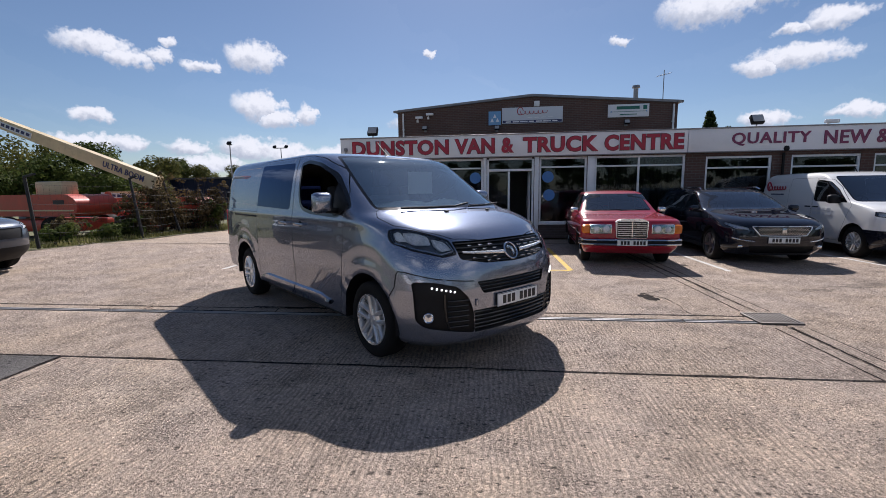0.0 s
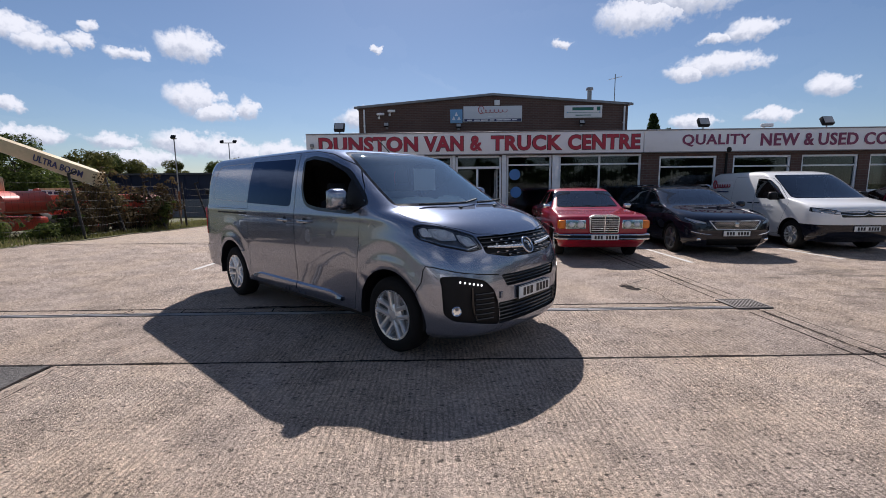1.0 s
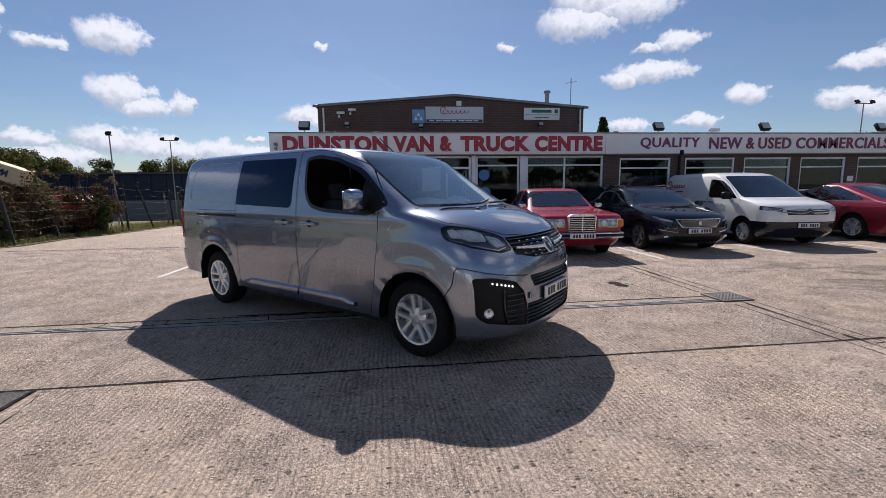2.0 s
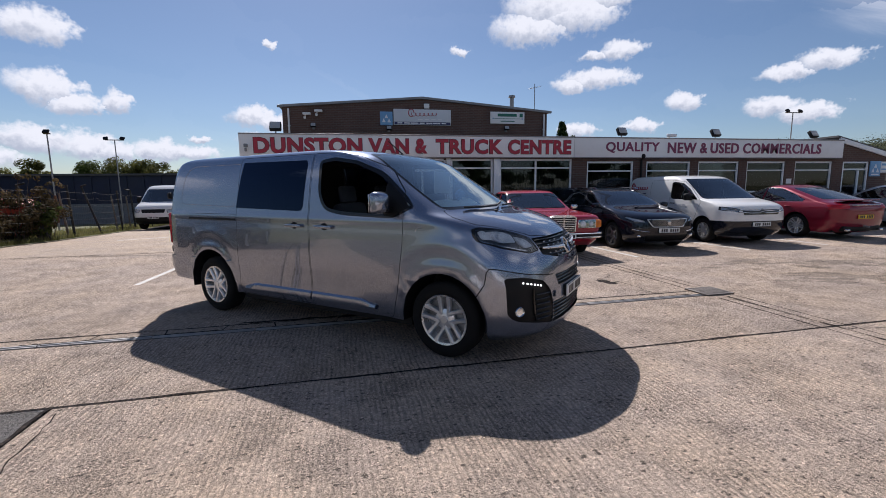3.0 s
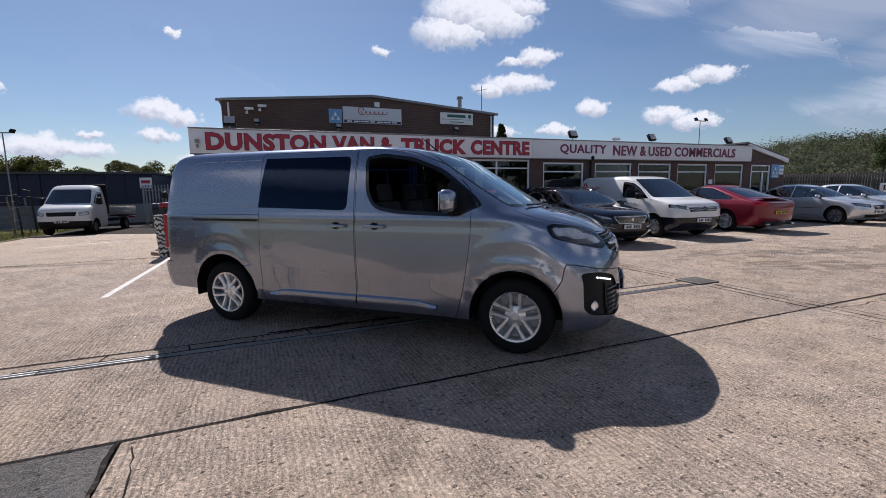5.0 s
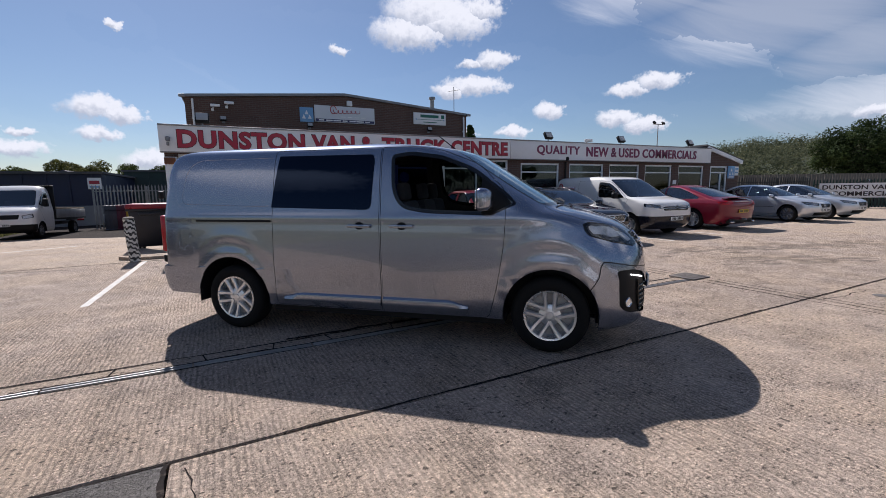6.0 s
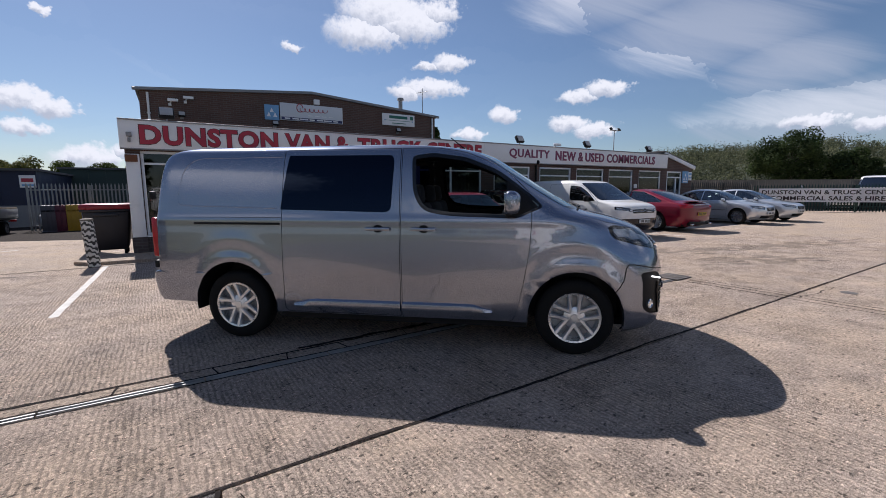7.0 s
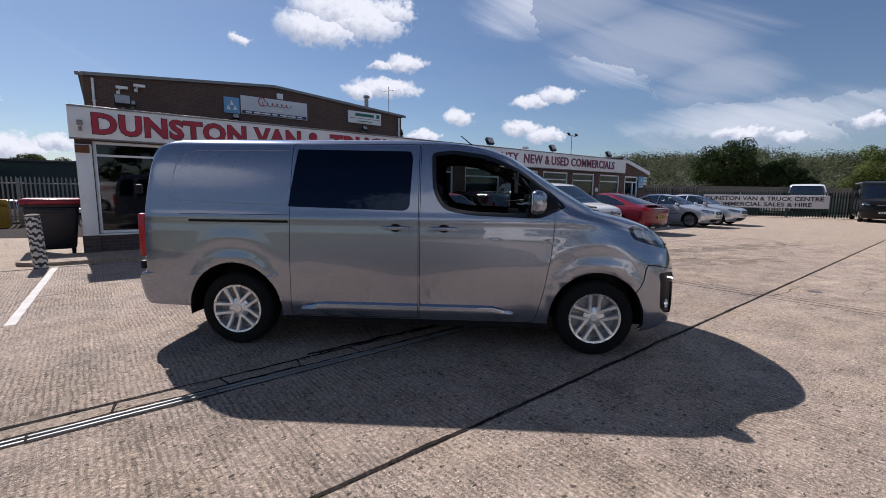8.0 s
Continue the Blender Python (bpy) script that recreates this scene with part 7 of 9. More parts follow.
def build_estate():
    rows = [(.19, 2.12, -2.15, .79, .55, .25, 2.8), (.33, 2.28, -2.26, .86, .55, .25, 2.8), (.52, 2.30, -2.29, .89, .58, .25, 2.7), (.70, 2.29, -2.28, .90, .62, .22, 2.6), (.79, 2.22, -2.26, .895, .68, .2, 2.6), (.86, 2.03, -2.25, .885, .68, .2, 2.8),
            (.93, 1.66, -2.24, .87, .62, .2, 3.0), (.985, 1.30, -2.23, .855, .50, .2, 3.0), (1.03, 1.09, -2.22, .84, .42, .2, 2.9), (1.2, .73, -2.13, .765, .36, .2, 2.7), (1.36, .35, -1.98, .69, .34, .25, 2.6), (1.42, .09, -1.85, .61, .38, .3, 2.5), (1.45, -.3, -1.6, .45, .3, .3, 2.4), (1.46, -.6, -1.3, .2, .2, .2, 2.3)]
    fw = rounded([(.98, .99), (.55, 1.27), (.20, 1.375), (-.12, 1.39), (-.15, .985)], .03, 3)
    rw = rounded([(-.21, .985), (-.19, 1.39), (-.95, 1.36), (-1.12, 1.02)], .03, 3)
    qw = rounded([(-1.18, 1.03), (-1.02, 1.355), (-1.65, 1.29), (-1.88, 1.12), (-1.8, 1.06)], .03, 3)
    spec = dict(name="estate_car", label="blue-black estate car with silver roof rails", category="car", rows=rows, nf=2.5, nr=3.2, paint=PAINT_NAVY, axles=(-1.33, 1.40), r=.325, arch=.365, track=.775, tyre_w=.215, rim=.225, spokes=5,
                spoke_style="single", rim_mat=ALLOY_DARK, seats=[(.05, -.37, .40), (.05, .37, .40), (-.85, -.37, .40), (-.85, .37, .40)], dash=(.72, .94), wheel_label="dark alloy wheel")
    spec["panes"] = car_panes([fw, rw, qw], None, rounded([(-.74, 1.0), (.74, 1.0), (.60, 1.385), (-.60, 1.385)], .05, 3), rounded([(-.62, 1.03), (.62, 1.03), (.52, 1.33), (-.52, 1.33)], .05, 3), GLASS_CAR, .2, -1.7)
    spec["regions"] = [("grille", rounded([(-.50, .735), (.50, .735), (.38, .575), (-.38, .575)], .02, 3), "x", nose, BLACK_GLOSS, -.015, "black grille"),
                       ("lower_intake", rounded([(-.55, .38), (.55, .38), (.50, .24), (-.50, .24)], .02, 3), "x", nose, BLACK_PLASTIC, -.015, "black lower intake")]
    spec["lamps"] = lamp_pair("headlamp", [(.835, .815), (.865, .765), (.74, .675), (.535, .655), (.545, .715)], nose)
    spec["doors"] = [("front_door", rounded([(-.17, .30), (.92, .30), (1.0, .70), (1.0, .93), (-.17, .955)], .04, 3), ""), ("rear_door", rounded([(-.18, .30), (-.93, .30), (-1.16, .70), (-1.16, .96), (-.18, .955)], .04, 3), "")]
    car = build_vehicle(spec, facing(5.13, 11.05, -91))
    block_nose_light(car, 1.2, 2.0, .6, .3, .72)
    for k in range(6):
        z = .598 + .023 * k
        bm = bmesh.new()
        for i in range(-9, 10):
            y = i * .044 + (.022 if k % 2 else 0)
            if abs(y) < .37 + .10 * (k / 5):
                box(bm, (nose_at(rows, y, z, -.004), y, z), (.014, .020, .008))
        part("grille_stud", bm, CHROME, car, "rows of small chrome studs")
    edge = [(-.50, .738), (-.25, .738), (0, .738), (.25, .738), (.50, .738), (.47, .69), (.38, .572), (.19, .568), (0, .566), (-.19, .568), (-.38, .572), (-.47, .69), (-.50, .738)]
    strip(car, "grille_edge", ALLOY, [(nose_at(rows, y, z, .003), y, z) for y, z in edge], .010, "bright grille surround")
    part("emblem", boxes(((nose_at(rows, 0, .665, .008), 0, .665), (.012, .075, .095)), bev=0.012), CHROME, car, "plain chrome emblem")
    plate(car, 2.318, 0, .49, 1)
    for s in (-1, 1):
        strip(car, "bumper_blade", ALLOY, [(nose_at(rows, y, z, .004), s * y, z) for y, z in ((.46, .46), (.60, .475), (.72, .50), (.78, .52))], .009, "bright bumper blade")
        strip(car, "roof_rail", CHROME, [(.18, s * .615, 1.415), (.05, s * .60, 1.46), (-1.5, s * .60, 1.46), (-1.75, s * .60, 1.41)], .016)
        strip(car, "window_trim", CHROME, [(.95, s * .86, .975), (-1.85, s * .855, 1.0)], .006)
        door_mirror(car, .80, s * .86, 1.02, s, PAINT_NAVY, BLACK_PLASTIC, (.12, .18, .13))
        part("fog_lamp", boxes(((nose_at(rows, .66, .36, -.005), s * .66, .36), (.04, .10, .05)), bev=0.012), REFLECTOR, car)
        strip(car, "lamp_brow", REFLECTOR, [(nose_at(rows, y, z, -.02), s * y, z) for y, z in ((.56, .675), (.68, .69), (.76, .72), (.83, .77))], .007)
    handles(car, [(-.05, .895, .82), (-1.05, .895, .84)], PAINT_NAVY)
    return car


SMALL_VAN_ROWS = [(.22, 2.02, -2.08, .83, .45, .15, 3.0), (.36, 2.16, -2.19, .90, .45, .15, 3.0), (.58, 2.20, -2.2, .92, .48, .15, 3.0), (.80, 2.20, -2.2, .924, .50, .14, 2.9), (.93, 2.17, -2.195, .92, .55, .13, 2.8), (1.01, 2.06, -2.19, .912, .60, .12, 2.8),
                  (1.08, 1.78, -2.19, .905, .58, .12, 3.0), (1.14, 1.42, -2.185, .90, .46, .12, 3.0), (1.40, .93, -2.17, .865, .38, .12, 2.9), (1.60, .59, -2.14, .82, .34, .12, 2.8), (1.715, .36, -2.09, .77, .32, .15, 2.7), (1.775, .08, -2.0, .69, .36, .2, 2.6), (1.80, -.25, -1.8, .5, .33, .3, 2.5), (1.81, -.7, -1.4, .25, .3, .3, 2.4)]


def build_small_van(place, badge=True, name="small_van", label="white small panel van with dark bumper and dark side glass"):
    fw = rounded([(1.08, 1.12), (.72, 1.40), (.42, 1.57), (.10, 1.61), (-.02, 1.60), (.02, 1.16), (.10, 1.12)], .05, 3)
    spec = dict(name=name, label=label, category="van", rows=SMALL_VAN_ROWS, nf=2.8, nr=4.0, paint=PAINT_WHITE, axles=(-1.475, 1.31), r=.325, arch=.37, track=.79, tyre_w=.205, rim=.20, spokes=5, spoke_style="double",
                seats=[(.20, -.38, .55), (.20, .38, .55)], dash=(.95, 1.06), wheel_label="silver wheel with a star-shaped trim")
    spec["panes"] = car_panes([fw], None, rounded([(-.845, 1.145), (.845, 1.145), (.70, 1.69), (-.70, 1.69)], .06, 3), None, GLASS_CAR, .2, 0, .4)
    spec["regions"] = [("front_bumper", rounded([(-.96, .60), (.96, .60), (.96, .1), (-.96, .1)], .02, 3), "x", (lambda c: c.x > 1.55), PAINT_NAVY, 0.002, "dark blue lower bumper"),
                       ("grille", rounded([(-.54, .885), (.54, .885), (.50, .76), (-.50, .76)], .02, 3), "x", nose, BLACK_GLOSS, -.012, "black grille")]
    spec["lamps"] = lamp_pair("headlamp", [(.57, .905), (.895, .965), (.915, .87), (.63, .825)], nose)
    spec["doors"] = [("front_door", rounded([(.0, .30), (.88, .30), (.98, .72), (1.22, 1.08), (1.10, 1.14), (.72, 1.44), (.42, 1.615), (.0, 1.66)], .04, 3), ""),
                     ("sliding_door", rounded([(-.02, .30), (-.02, 1.66), (-.95, 1.66), (-.95, .72), (-.90, .30)], .04, 3), "")]
    van = build_vehicle(spec, place)
    block_nose_light(van, 1.2, 1.95, .62, .3, .85)
    for z in (.855, .800):
        strip(van, "grille_bar", CHROME, [(nose_at(SMALL_VAN_ROWS, y, z + dz, .006), y, z + dz) for y, dz in ((-.82, .065), (-.62, .03), (-.32, 0), (-.10, 0), (0, .045), (.10, 0), (.32, 0), (.62, .03), (.82, .065))], .012, "bright grille bar bent over the badge")
    plate(van, 2.212, 0, .52, 1)
    for s in (-1, 1):
        door_mirror(van, .84, s * .90, 1.19, s, BLACK_PLASTIC, BLACK_PLASTIC, (.13, .19, .19))
        if badge:
            bm = bmesh.new()
            pr = rounded([(-1.95, 1.16), (-1.02, 1.18), (-1.00, 1.56), (-1.78, 1.54)], [.15, .05, .06, .22], 5)
            vs = [bm.verts.new((x, s * (.885 - (z - 1.2) * .13 + .006), z)) for x, z in pr]
            bm.faces.new(vs)
            sg = part("side_panel_sign", bm, WHITE_PANEL, van, "pale panel with a red flourish and bars")
            fl = part("flourish", flourish(.70, .20, .024), RED_LETTER, sg, m=Matrix.Translation((-1.80 if s < 0 else -1.12, s * .885, 1.36)) @ (Matrix() if s < 0 else Matrix.Rotation(math.pi, 4, "Z")))
            part("print", boxes(((-1.40, s * .902, 1.27), (.55, .004, .03))), NAVY_INK, sg)
            bars = boxes(*[((.10 + .16 * k, s * .926, .96), (.12, .004, .06)) for k in range(4)], *[((.12 + .16 * k, s * .928, .86), (.12, .004, .06)) for k in range(4)])
            part("door_print", bars, SIGN_GREY, van, "grey bars of print on the door")
    handles(van, [(.12, .90, 1.0), (-.15, .90, 1.0)], BLACK_PLASTIC)
    strip(van, "roof_aerial", BLACK_PLASTIC, [(-.05, 0, 1.76), (-.18, 0, 1.92)], .008)
    for s in (-1, 1):
        part("rear_lamp", boxes(((-2.17, s * .86, 1.10), (.07, .10, .42)), bev=.02), LAMP_RED, van, "red rear lamp")
    return van


def build_red_hatch():
    rows = [(.19, 2.20, -2.22, .80, .6, .35), (.34, 2.37, -2.36, .88, .6, .35), (.55, 2.41, -2.40, .918, .6, .35), (.74, 2.36, -2.41, .925, .65, .35), (.86, 2.10, -2.40, .918, .75, .3), (.94, 1.60, -2.36, .895, .6, .3),
            (.99, 1.25, -2.24, .875, .45, .35), (1.03, 1.10, -2.05, .855, .4, .35), (1.18, .76, -1.60, .79, .36, .35), (1.34, .36, -1.12, .70, .36, .35), (1.43, .08, -.80, .62, .36, .3), (1.475, -.12, -.6, .46, .22, .2), (1.488, -.25, -.45, .2, .08, .08)]
    fw = rounded([(1.02, 1.01), (.62, 1.26), (.22, 1.40), (-.10, 1.425), (-.12, 1.0)], .03, 3)
    rw = rounded([(-.17, 1.0), (-.15, 1.425), (-.62, 1.385), (-1.18, 1.18), (-1.46, 1.06), (-1.36, 1.02)], .03, 3)
    spec = dict(name="hatchback_car", label="metallic red hatchback parked tail outwards with a small spoiler", category="car", rows=rows, nf=2.4, nr=2.8, paint=PAINT_RED_METAL, axles=(-1.28, 1.46), r=.335, arch=.375, track=.79, tyre_w=.225, rim=.23, spokes=5,
                spoke_style="double", seats=[(.05, -.37, .40), (.05, .37, .40), (-.85, -.37, .40), (-.85, .37, .40)], dash=(.78, .96), wheel_label="silver alloy wheel")
    spec["panes"] = car_panes([fw, rw], None, rounded([(-.76, 1.02), (.76, 1.02), (.60, 1.42), (-.60, 1.42)], .05, 3), rounded([(-.70, 1.08), (.70, 1.08), (.58, 1.40), (-.58, 1.40)], .06, 3), GLASS_CAR, .2, -.8)
    spec["regions"] = region_pair("rear_lamp", [(.50, .97), (.90, .93), (.92, .82), (.50, .85)], tail, LAMP_RED, .004, "red rear lamp cluster")
    spec["doors"] = [("front_door", rounded([(-.13, .30), (.96, .30), (1.02, .94), (-.13, .975)], .04, 3), ""), ("rear_door", rounded([(-.14, .30), (-.92, .30), (-1.12, .70), (-1.12, .97), (-.14, .975)], .04, 3), "")]
    car = build_vehicle(spec, facing(11.42, 11.65, 90))
    strip(car, "chrome_strip", CHROME, [(-2.40, -.48, .93), (-2.425, 0, .935), (-2.40, .48, .93)], .014)
    bm = bmesh.new()
    box(bm, (-2.17, 0, 1.045), (.20, 1.30, .025), .01, Matrix.Rotation(radians(6), 4, "Y"))
    part("spoiler", bm, PAINT_RED_METAL, car, "red boot spoiler")
    plate(car, -2.425, 0, .62, -1, True)
    part("lower_valance", boxes(((-2.30, 0, .30), (.12, 1.25, .14)), bev=.03), BLACK_PLASTIC, car)
    part("tow_bar", boxes(((-2.46, 0, .36), (.14, .06, .05)), bev=.012), STEEL_GALV, car)
    for s in (-1, 1):
        strip(car, "window_trim", CHROME, [(1.0, s * .872, .995), (-.1, s * .872, .985), (-1.40, s * .86, 1.02), (-1.15, s * .80, 1.20), (-.60, s * .72, 1.40)], .007)
        door_mirror(car, .86, s * .87, 1.04, s, PAINT_RED_METAL, BLACK_PLASTIC, (.12, .18, .13))
        part("exhaust", boxes(((-2.40, s * .55, .27), (.10, .12, .06)), bev=.02), CHROME, car)
    handles(car, [(-.02, .92, .85), (-1.02, .92, .87)], PAINT_RED_METAL)
    return car


SALOON_ROWS = [(.19, 2.05, -2.10, .78, .5, .3), (.34, 2.22, -2.23, .855, .5, .3), (.53, 2.26, -2.27, .882, .5, .3), (.70, 2.24, -2.275, .889, .55, .3), (.82, 2.05, -2.26, .885, .65, .3), (.90, 1.62, -2.21, .872, .6, .3),
               (.95, 1.28, -2.05, .858, .45, .3), (1.0, 1.08, -1.78, .84, .4, .35), (1.17, .72, -1.42, .76, .36, .35), (1.33, .34, -1.08, .68, .36, .3), (1.41, .08, -.85, .60, .36, .3), (1.445, -.14, -.65, .44, .22, .2), (1.457, -.28, -.5, .2, .08, .08)]


def build_silver_saloon(place, label):
    fw = rounded([(1.0, .985), (.60, 1.24), (.20, 1.375), (-.10, 1.395), (-.12, .975)], .03, 3)
    rw = rounded([(-.17, .975), (-.15, 1.395), (-.62, 1.36), (-1.10, 1.17), (-1.30, 1.03), (-1.25, .99)], .03, 3)
    spec = dict(name="saloon_car", label=label, category="car", rows=SALOON_ROWS, nf=2.6, nr=3.0, paint=PAINT_PALE_SILVER, axles=(-1.20, 1.38), r=.32, arch=.36, track=.765, tyre_w=.215, rim=.225, spokes=7, spoke_style="single", rim_mat=ALLOY_DARK,
                group="silver saloons", seats=[(.05, -.37, .40), (.05, .37, .40), (-.85, -.37, .40), (-.85, .37, .40)], dash=(.76, .94), wheel_label="dark alloy wheel")
    spec["panes"] = car_panes([fw, rw], None, rounded([(-.74, .99), (.74, .99), (.58, 1.385), (-.58, 1.385)], .05, 3), rounded([(-.66, 1.05), (.66, 1.05), (.55, 1.36), (-.55, 1.36)], .06, 3), GLASS_CAR, .2, -.8)
    spec["regions"] = [("grille", rounded([(-.34, .70), (.34, .70), (.28, .56), (-.28, .56)], .02, 3), "x", nose, BLACK_PLASTIC, -.012, "black grille"),
                       ("lower_intake", rounded([(-.60, .38), (.60, .38), (.55, .26), (-.55, .26)], .02, 3), "x", nose, BLACK_PLASTIC, -.012, "black lower intake")]
    spec["lamps"] = lamp_pair("headlamp", [(.42, .74), (.84, .79), (.84, .69), (.46, .62)], nose)
    spec["doors"] = [("front_door", rounded([(-.13, .30), (.92, .30), (1.0, .92), (-.13, .95)], .04, 3), ""), ("rear_door", rounded([(-.14, .30), (-.86, .30), (-1.06, .70), (-1.06, .95), (-.14, .95)], .04, 3), "")]
    car = build_vehicle(spec, place)
    block_nose_light(car, 1.2, 1.95, .6, .3, .72)
    for z in (.60, .63, .66):
        strip(car, "grille_bar", CHROME, [(2.22, -.28, z), (2.245, 0, z), (2.22, .28, z)], .006)
    plate(car, 2.275, 0, .47, 1)
    for s in (-1, 1):
        door_mirror(car, .84, s * .86, 1.01, s, PAINT_PALE_SILVER, BLACK_PLASTIC, (.12, .18, .13))
        strip(car, "side_moulding", BLACK_PLASTIC, [(.9, s * .895, .58), (-1.0, s * .895, .58)], .008)
    handles(car, [(-.02, .885, .82), (-.96, .885, .84)], PAINT_PALE_SILVER)
    return car


def build_black_van(place):
    rows = [(.22, 2.55, -2.6, .92, .5, .15), (.40, 2.68, -2.7, .99, .5, .15), (.70, 2.70, -2.7, 1.015, .5, .15), (1.0, 2.62, -2.7, 1.02, .55, .13), (1.18, 2.42, -2.69, 1.015, .6, .12), (1.30, 2.12, -2.69, 1.01, .5, .12), (1.36, 1.98, -2.69, 1.0, .45, .12),
            (1.75, 1.52, -2.68, .96, .4, .12), (2.05, 1.15, -2.66, .92, .4, .12), (2.25, .85, -2.62, .87, .4, .15), (2.34, .5, -2.5, .75, .4, .2), (2.38, .0, -2.2, .4, .3, .3), (2.39, -.4, -1.8, .2, .2, .2)]
    fw = rounded([(1.72, 1.36), (1.30, 1.78), (1.0, 1.92), (.62, 1.95), (.60, 1.36)], .06, 3)
    spec = dict(name="van", label="black panel van with a chrome-edged grille near the gate", category="van", rows=rows, nf=3.0, nr=4.0, paint=PAINT_BLACK, axles=(-1.7, 1.75), r=.345, arch=.40, track=.87, tyre_w=.215, rim=.21, spokes=5,
                seats=[(.85, -.45, .72), (.85, .45, .72)], dash=(1.70, 1.28))
    spec["panes"] = car_panes([fw], None, rounded([(-.88, 1.36), (.88, 1.36), (.75, 2.10), (-.75, 2.10)], .08, 3), None, GLASS_CAR, .6, 0, .4)
    spec["regions"] = [("grille", rounded([(-.55, .98), (.55, .98), (.48, .74), (-.48, .74)], .03, 3), "x", nose, BLACK_PLASTIC, -.015, "black grille")]
    spec["lamps"] = lamp_pair("headlamp", [(.60, 1.04), (.88, 1.14), (.93, 1.02), (.66, .92)], nose)
    van = build_vehicle(spec, place)
    block_nose_light(van, 1.6, 2.45, .7, .35, 1.0)
    strip(van, "grille_edge", CHROME, [(2.52, -.60, 1.0), (2.63, -.3, .99), (2.65, 0, .985), (2.63, .3, .99), (2.52, .60, 1.0)], .014)
    plate(van, 2.70, 0, .56, 1)
    for s in (-1, 1):
        door_mirror(van, 1.45, s * 1.0, 1.55, s, BLACK_PLASTIC, BLACK_PLASTIC, (.14, .20, .34))
    return van


def build_tipper(place):
    """White chassis-cab truck with a low dropside bed; origin under the cab's middle, nose along +x."""
    rows = [(.28, 1.00, -.95, .92, .4, .06), (.42, 1.10, -.96, .98, .4, .06), (.75, 1.12, -.96, 1.0, .4, .06), (1.05, 1.06, -.96, 1.0, .45, .06), (1.22, .90, -.96, .99, .5, .06), (1.34, .62, -.955, .975, .42, .06), (1.42, .50, -.95, .965, .38, .06),
            (1.75, .18, -.93, .93, .34, .06), (2.05, -.10, -.90, .885, .34, .07), (2.20, -.30, -.86, .82, .3, .1), (2.26, -.45, -.8, .6, .12, .1), (2.275, -.55, -.72, .3, .06, .05)]
    fw = rounded([(.28, 1.42), (-.02, 1.76), (-.25, 1.92), (-.62, 1.95), (-.62, 1.36), (-.1, 1.34)], .06, 3)
    spec = dict(name="dropside_truck", label="white dropside truck with an open wooden-floored bed by the fence", category="truck", rows=rows, nf=3.0, nr=4.0, paint=PAINT_WHITE, axles=(.30,), r=.34, arch=.39, track=.85, tyre_w=.215, rim=.20, spokes=6,
                spoke_style="single", seats=[(-.35, -.45, .72), (-.35, .45, .72)], dash=(.30, 1.26), wheel_label="grey steel wheel", rim_mat=ALLOY_DARK)
    spec["panes"] = car_panes([fw], None, rounded([(-.86, 1.40), (.86, 1.40), (.74, 2.06), (-.74, 2.06)], .08, 3), None, GLASS_CAR, -.3, 0, .4)
    spec["regions"] = [("grille", rounded([(-.56, 1.02), (.56, 1.02), (.52, .84), (-.52, .84)], .03, 3), "x", (lambda c: c.x > .5), BLACK_PLASTIC, -.012, "black grille"),
                       ("front_bumper", rounded([(-1.05, .62), (1.05, .62), (1.05, .1), (-1.05, .1)], .02, 3), "x", (lambda c: c.x > .72), BLACK_PLASTIC, .003, "black bumper")]
    spec["lamps"] = [("headlamp", rounded([(s * .62, .98), (s * .93, 1.06), (s * .96, .90), (s * .66, .84)], .02, 3), "x", (lambda c, s=s: c.x > .4 and c.y * s > 0), .04, LAMP_BOWL, "clear headlamp lens") for s in (-1, 1)]
    spec["doors"] = [("door", rounded([(-.72, .45), (-.10, .45), (-.06, .80), (.40, 1.30), (.30, 1.42), (-.02, 1.80), (-.25, 1.96), (-.72, 2.02)], .04, 3), "white cab door")]
    truck = build_vehicle(spec, place)
    block_nose_light(truck, .3, .95, .7, .35, .9)
    plate(truck, 1.125, 0, .60, 1)
    for s in (-1, 1):
        door_mirror(truck, .12, s * .97, 1.52, s, BLACK_PLASTIC, BLACK_PLASTIC, (.14, .18, .34))
    part("chassis_rail", boxes(((-2.6, -.4, .58), (3.6, .09, .16)), bev=.01), BLACK_PLASTIC, truck)
    part("chassis_rail", boxes(((-2.6, .4, .58), (3.6, .09, .16)), bev=.01), BLACK_PLASTIC, truck)
    part("bed_floor", boxes(((-2.85, 0, .80), (3.5, 2.08, .08)), bev=.01), BLACK_PLASTIC, truck)
    wood = worn("weathered_timber", (0.30, 0.21, 0.11), .8, 0, 3, 40, .3, .3)
    for s in (-1, 1):
        part("side_board", boxes(((-2.85, s * 1.03, 1.04), (3.46, .035, .40)), bev=.008), STEEL_GALV, truck, "grey aluminium side board")
        part("side_rail", boxes(((-2.85, s * 1.0, 1.28), (3.40, .06, .06)), bev=.008), wood, truck, "timber top rail")
    part("tail_board", boxes(((-4.59, 0, 1.04), (.035, 2.02, .40)), bev=.008), STEEL_GALV, truck)
    part("headboard", boxes(((-1.08, 0, 1.55), (.06, 2.04, 1.42)), bev=.01), BLACK_PLASTIC, truck, "black headboard")
    part("head_rail", boxes(((-1.0, 0, 2.28), (.30, 2.02, .05)), bev=.012), BLACK_PLASTIC, truck)
    for s in (-1, 1):
        part("mudguard", boxes(((-3.35, s * .86, .73), (.80, .26, .06)), bev=.03), BLACK_PLASTIC, truck)
    add_wheels(truck, (-3.35,), .85, .34, .215, .20, 6, "single", ALLOY_DARK, "grey steel wheel")
